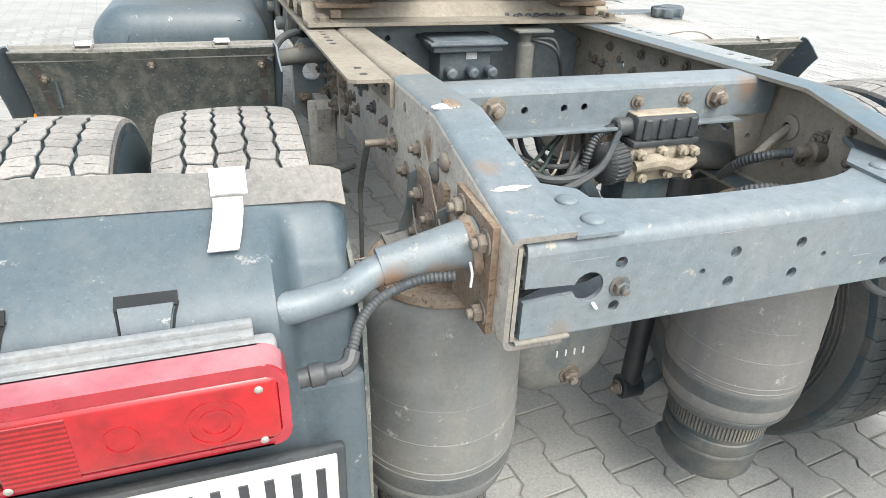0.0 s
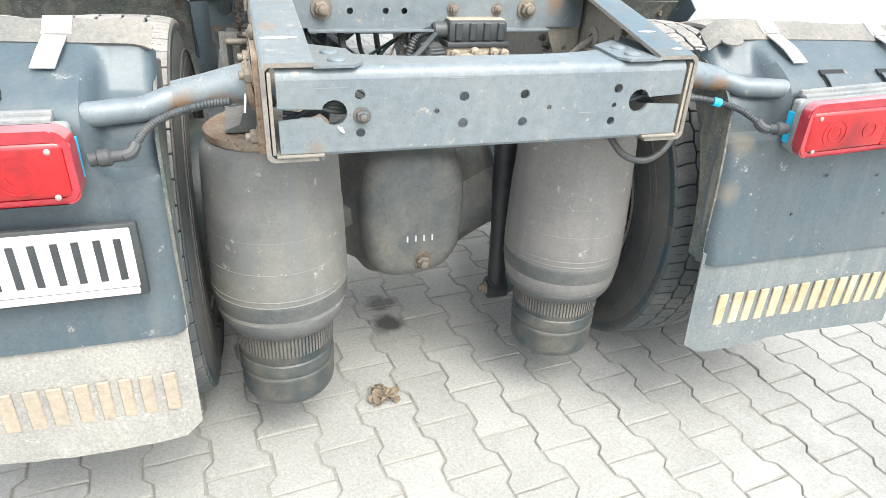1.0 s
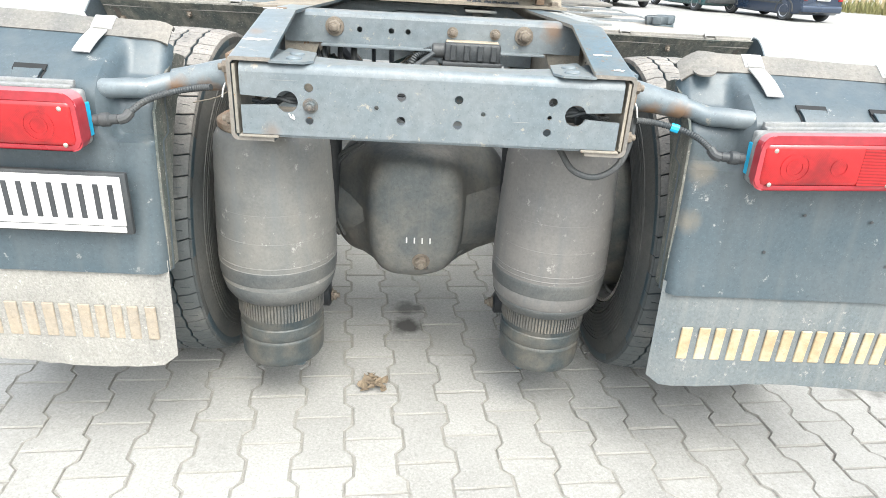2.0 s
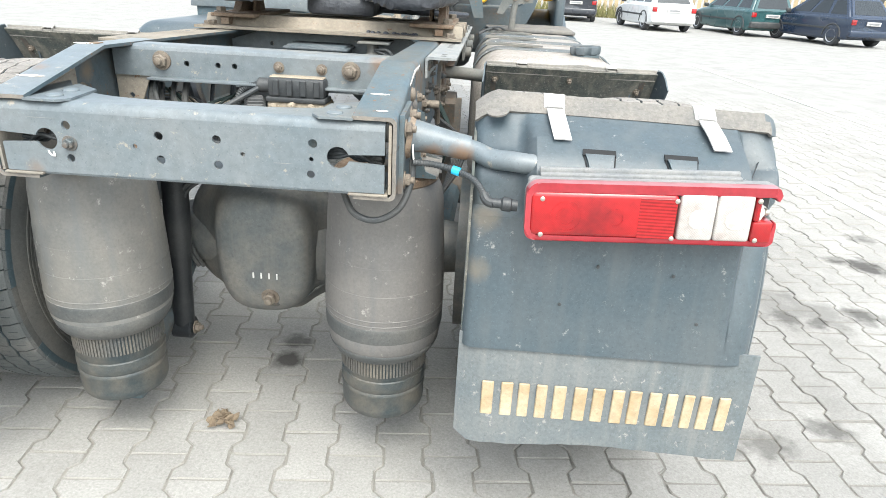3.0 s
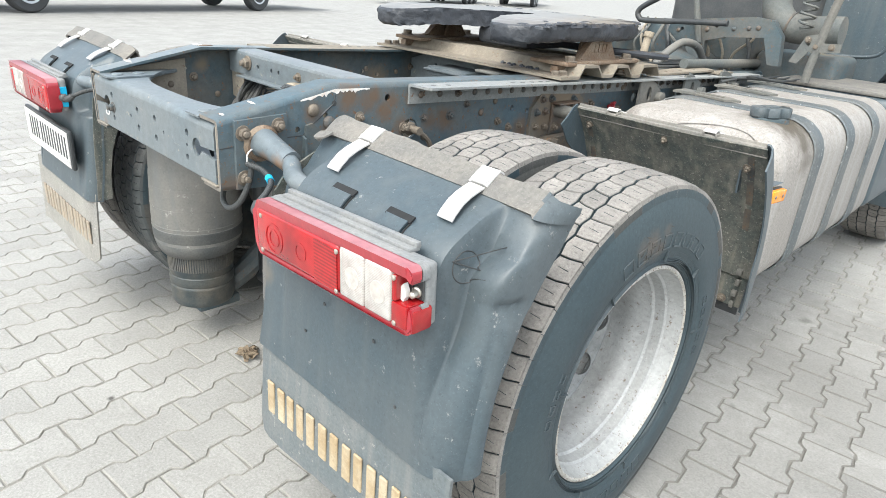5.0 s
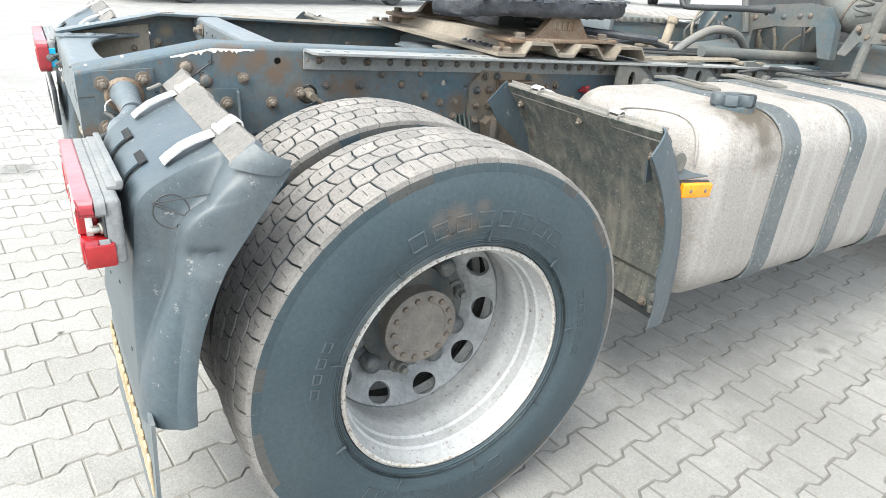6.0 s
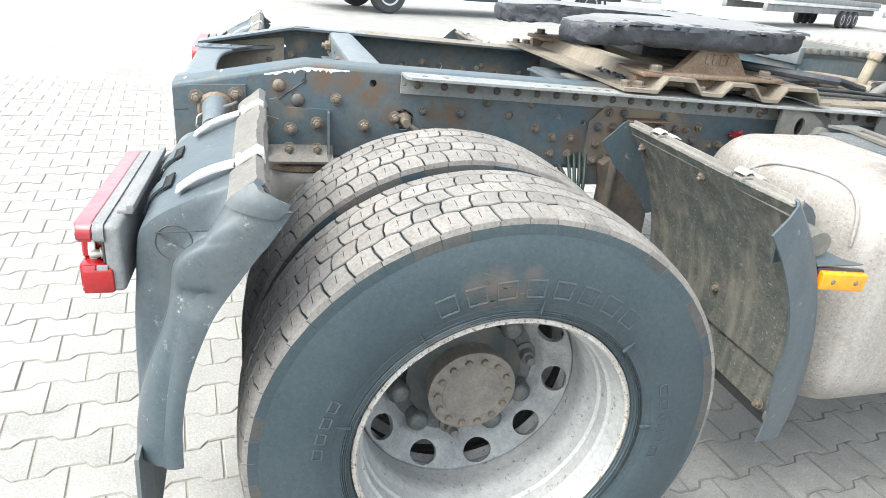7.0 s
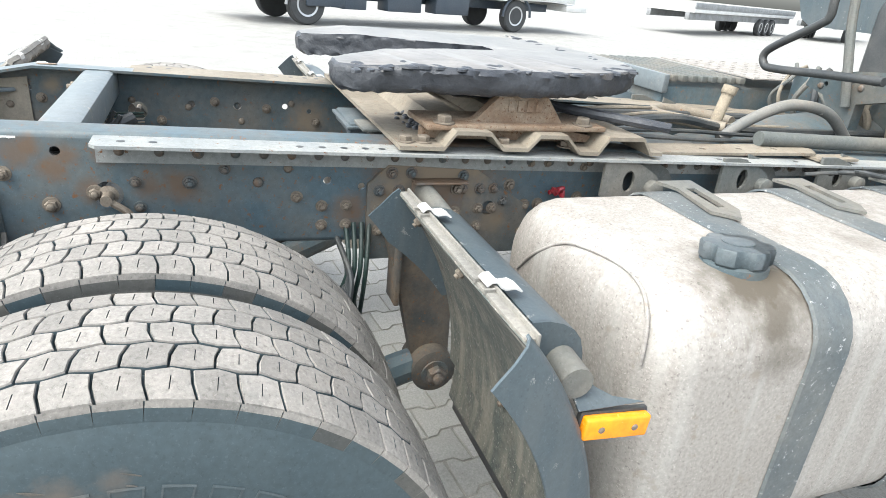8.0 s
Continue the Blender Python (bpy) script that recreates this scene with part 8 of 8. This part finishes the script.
fence = thing("fence", (10, 34, 0), "weathered wooden board fence behind the parked cars", "fence")
board = finish(box(-0.09, 0.09, -0.012, 0.012, 0.05, 1.5, 0.004, 1), M_WOOD)
for k in range(150):
    x = -4 + k * 0.28
    piece("board", board, fence, Matrix.Translation((x, 36.0 - 0.28 * (x - 4) + (8 if x < 3 else 0), ground_z(x) - 0.06)) @ Matrix.Rotation(-0.27, 4, "Z"))


# ---- ground ----
TH, PITCH, LEN, A0, B0 = radians(6.78), 0.1431, 0.2054, 0.1755, 0.1111
X0, X1, Y0, Y1 = -5.0, 7.0, -3.5, 8.0


def far_paving():
    """Paver courses too far off to be modelled: a bond of the same size."""
    m = M_PAVER.copy()
    m.name = "far_pavers"
    t = m.node_tree
    n, l = t.nodes, t.links
    geo = n.new("ShaderNodeNewGeometry")
    mp = n.new("ShaderNodeMapping")
    mp.inputs["Rotation"].default_value = (0, 0, radians(90) - TH)
    l.new(geo.outputs["Position"], mp.inputs["Vector"])
    br = n.new("ShaderNodeTexBrick")
    br.inputs["Scale"].default_value = 1.0
    br.inputs["Brick Width"].default_value, br.inputs["Row Height"].default_value, br.inputs["Mortar Size"].default_value = LEN, PITCH, 0.0035
    br.inputs["Color1"].default_value, br.inputs["Color2"].default_value, br.inputs["Mortar"].default_value = (1, 1, 1, 1), (0.93, 0.93, 0.93, 1), (0.78, 0.765, 0.74, 1)
    l.new(mp.outputs[0], br.inputs["Vector"])
    bs = n["Principled BSDF"]
    old = bs.inputs["Base Color"].links[0].from_socket
    x = n.new("ShaderNodeMix")
    x.data_type, x.blend_type = "RGBA", "MULTIPLY"
    x.inputs[0].default_value = 1.0
    l.new(old, x.inputs[6])
    l.new(br.outputs[0], x.inputs[7])
    l.new(x.outputs[2], bs.inputs["Base Color"])
    return m


M_FAR = far_paving()
bm = bmesh.new()
GX = [-1200, X0 + 0.3, -2.5, 2.5, X1 - 0.3, 1200]
GY = [-1200, Y0 + 0.3, Y1 - 0.3, 1200]
sheet = [[bm.verts.new((x, y, ground_z(x) - 0.003)) for y in GY] for x in GX]
bed = [[bm.verts.new((x, y, ground_z(x) - 0.0048)) for y in GY[1:3]] for x in GX[1:5]]
for i in range(5):
    for j in range(3):
        if not (j == 1 and 1 <= i <= 3):
            bm.faces.new((sheet[i][j], sheet[i + 1][j], sheet[i + 1][j + 1], sheet[i][j + 1]))
for i in range(3):
    bm.faces.new((bed[i][0], bed[i + 1][0], bed[i + 1][1], bed[i][1])).material_index = 1
    for j in (0, 1):
        bm.faces.new((sheet[i + 1][j + 1], sheet[i + 2][j + 1], bed[i + 1][j], bed[i][j])).material_index = 1
for i in (0, 3):
    bm.faces.new((sheet[i + 1][1], sheet[i + 1][2], bed[i][1], bed[i][0])).material_index = 1
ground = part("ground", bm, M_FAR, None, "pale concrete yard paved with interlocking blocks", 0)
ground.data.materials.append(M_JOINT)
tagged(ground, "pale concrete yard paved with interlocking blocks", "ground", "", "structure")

HALF = [(0.0822, 0.1012), (0.0822, 0.064), (0.0578, 0.0406), (0.0578, -0.0406), (0.0822, -0.064), (0.0822, -0.1012)]
OUT = HALF + [(-a, -b) for a, b in HALF]


def paver_shape(rng):
    """One worn block: its outline broken into short runs, the upper edge chipped unevenly."""
    side, top = [], []
    for (a, b), (c, d) in zip(OUT, OUT[1:] + OUT[:1]):
        n = 3 if math.hypot(c - a, d - b) > 0.08 else 2
        for k in range(n):
            x, y = a + (c - a) * k / n, b + (d - b) * k / n
            chip = 0.0028 + 0.0016 * rng.random() + (0.004 if rng.random() < 0.07 else 0.0)
            side.append((x - math.copysign(0.0008 * rng.random(), x), y - math.copysign(0.0008 * rng.random(), y)))
            top.append((x - math.copysign(chip, x), y - (math.copysign(chip, y) if abs(y) > 0.095 else 0)))
    n = len(top)
    verts = [(x, y, 0.0) for x, y in top] + [(x, y, -0.0025 - 0.001 * rng.random()) for x, y in side] + [(x, y, -0.012) for x, y in side]
    faces = [tuple(range(n - 1, -1, -1))]
    for r in range(2):
        for i in range(n):
            j = (i + 1) % n
            faces.append((n * r + i, n * r + j, n * r + n + j, n * r + n + i))
    return np.array(verts), faces, [1 if 0 < q <= n else 0 for q in range(len(faces))]


rng = random.Random(11)
SHAPES = [paver_shape(rng) for _ in range(8)]
PAVERS = []
for verts, faces, slots in SHAPES:
    me = bpy.data.meshes.new("paver")
    me.from_pydata(verts.tolist(), [], faces)
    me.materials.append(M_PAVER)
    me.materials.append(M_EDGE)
    me.polygons.foreach_set("material_index", slots)
    PAVERS.append(me)
verts, faces, slots, count = [], [], [], 0
turn = np.array([[math.cos(TH), -math.sin(TH)], [math.sin(TH), math.cos(TH)]])
cells = []
for i in range(-60, 70):
    for k in range(-40, 55):
        a, b = A0 + i * PITCH, B0 + (k + 0.5) * LEN + (LEN / 2 if i % 2 else 0)
        c = turn @ np.array((a, b))
        if X0 + 0.12 < c[0] < X1 - 0.12 and Y0 + 0.12 < c[1] < Y1 - 0.12:
            cells.append((math.hypot(c[0] - 0.55, 1.15 * (c[1] - 0.15)), c[0], c[1]))
cells.sort()
fall = Matrix.Rotation(math.atan(0.0149), 4, "Y")
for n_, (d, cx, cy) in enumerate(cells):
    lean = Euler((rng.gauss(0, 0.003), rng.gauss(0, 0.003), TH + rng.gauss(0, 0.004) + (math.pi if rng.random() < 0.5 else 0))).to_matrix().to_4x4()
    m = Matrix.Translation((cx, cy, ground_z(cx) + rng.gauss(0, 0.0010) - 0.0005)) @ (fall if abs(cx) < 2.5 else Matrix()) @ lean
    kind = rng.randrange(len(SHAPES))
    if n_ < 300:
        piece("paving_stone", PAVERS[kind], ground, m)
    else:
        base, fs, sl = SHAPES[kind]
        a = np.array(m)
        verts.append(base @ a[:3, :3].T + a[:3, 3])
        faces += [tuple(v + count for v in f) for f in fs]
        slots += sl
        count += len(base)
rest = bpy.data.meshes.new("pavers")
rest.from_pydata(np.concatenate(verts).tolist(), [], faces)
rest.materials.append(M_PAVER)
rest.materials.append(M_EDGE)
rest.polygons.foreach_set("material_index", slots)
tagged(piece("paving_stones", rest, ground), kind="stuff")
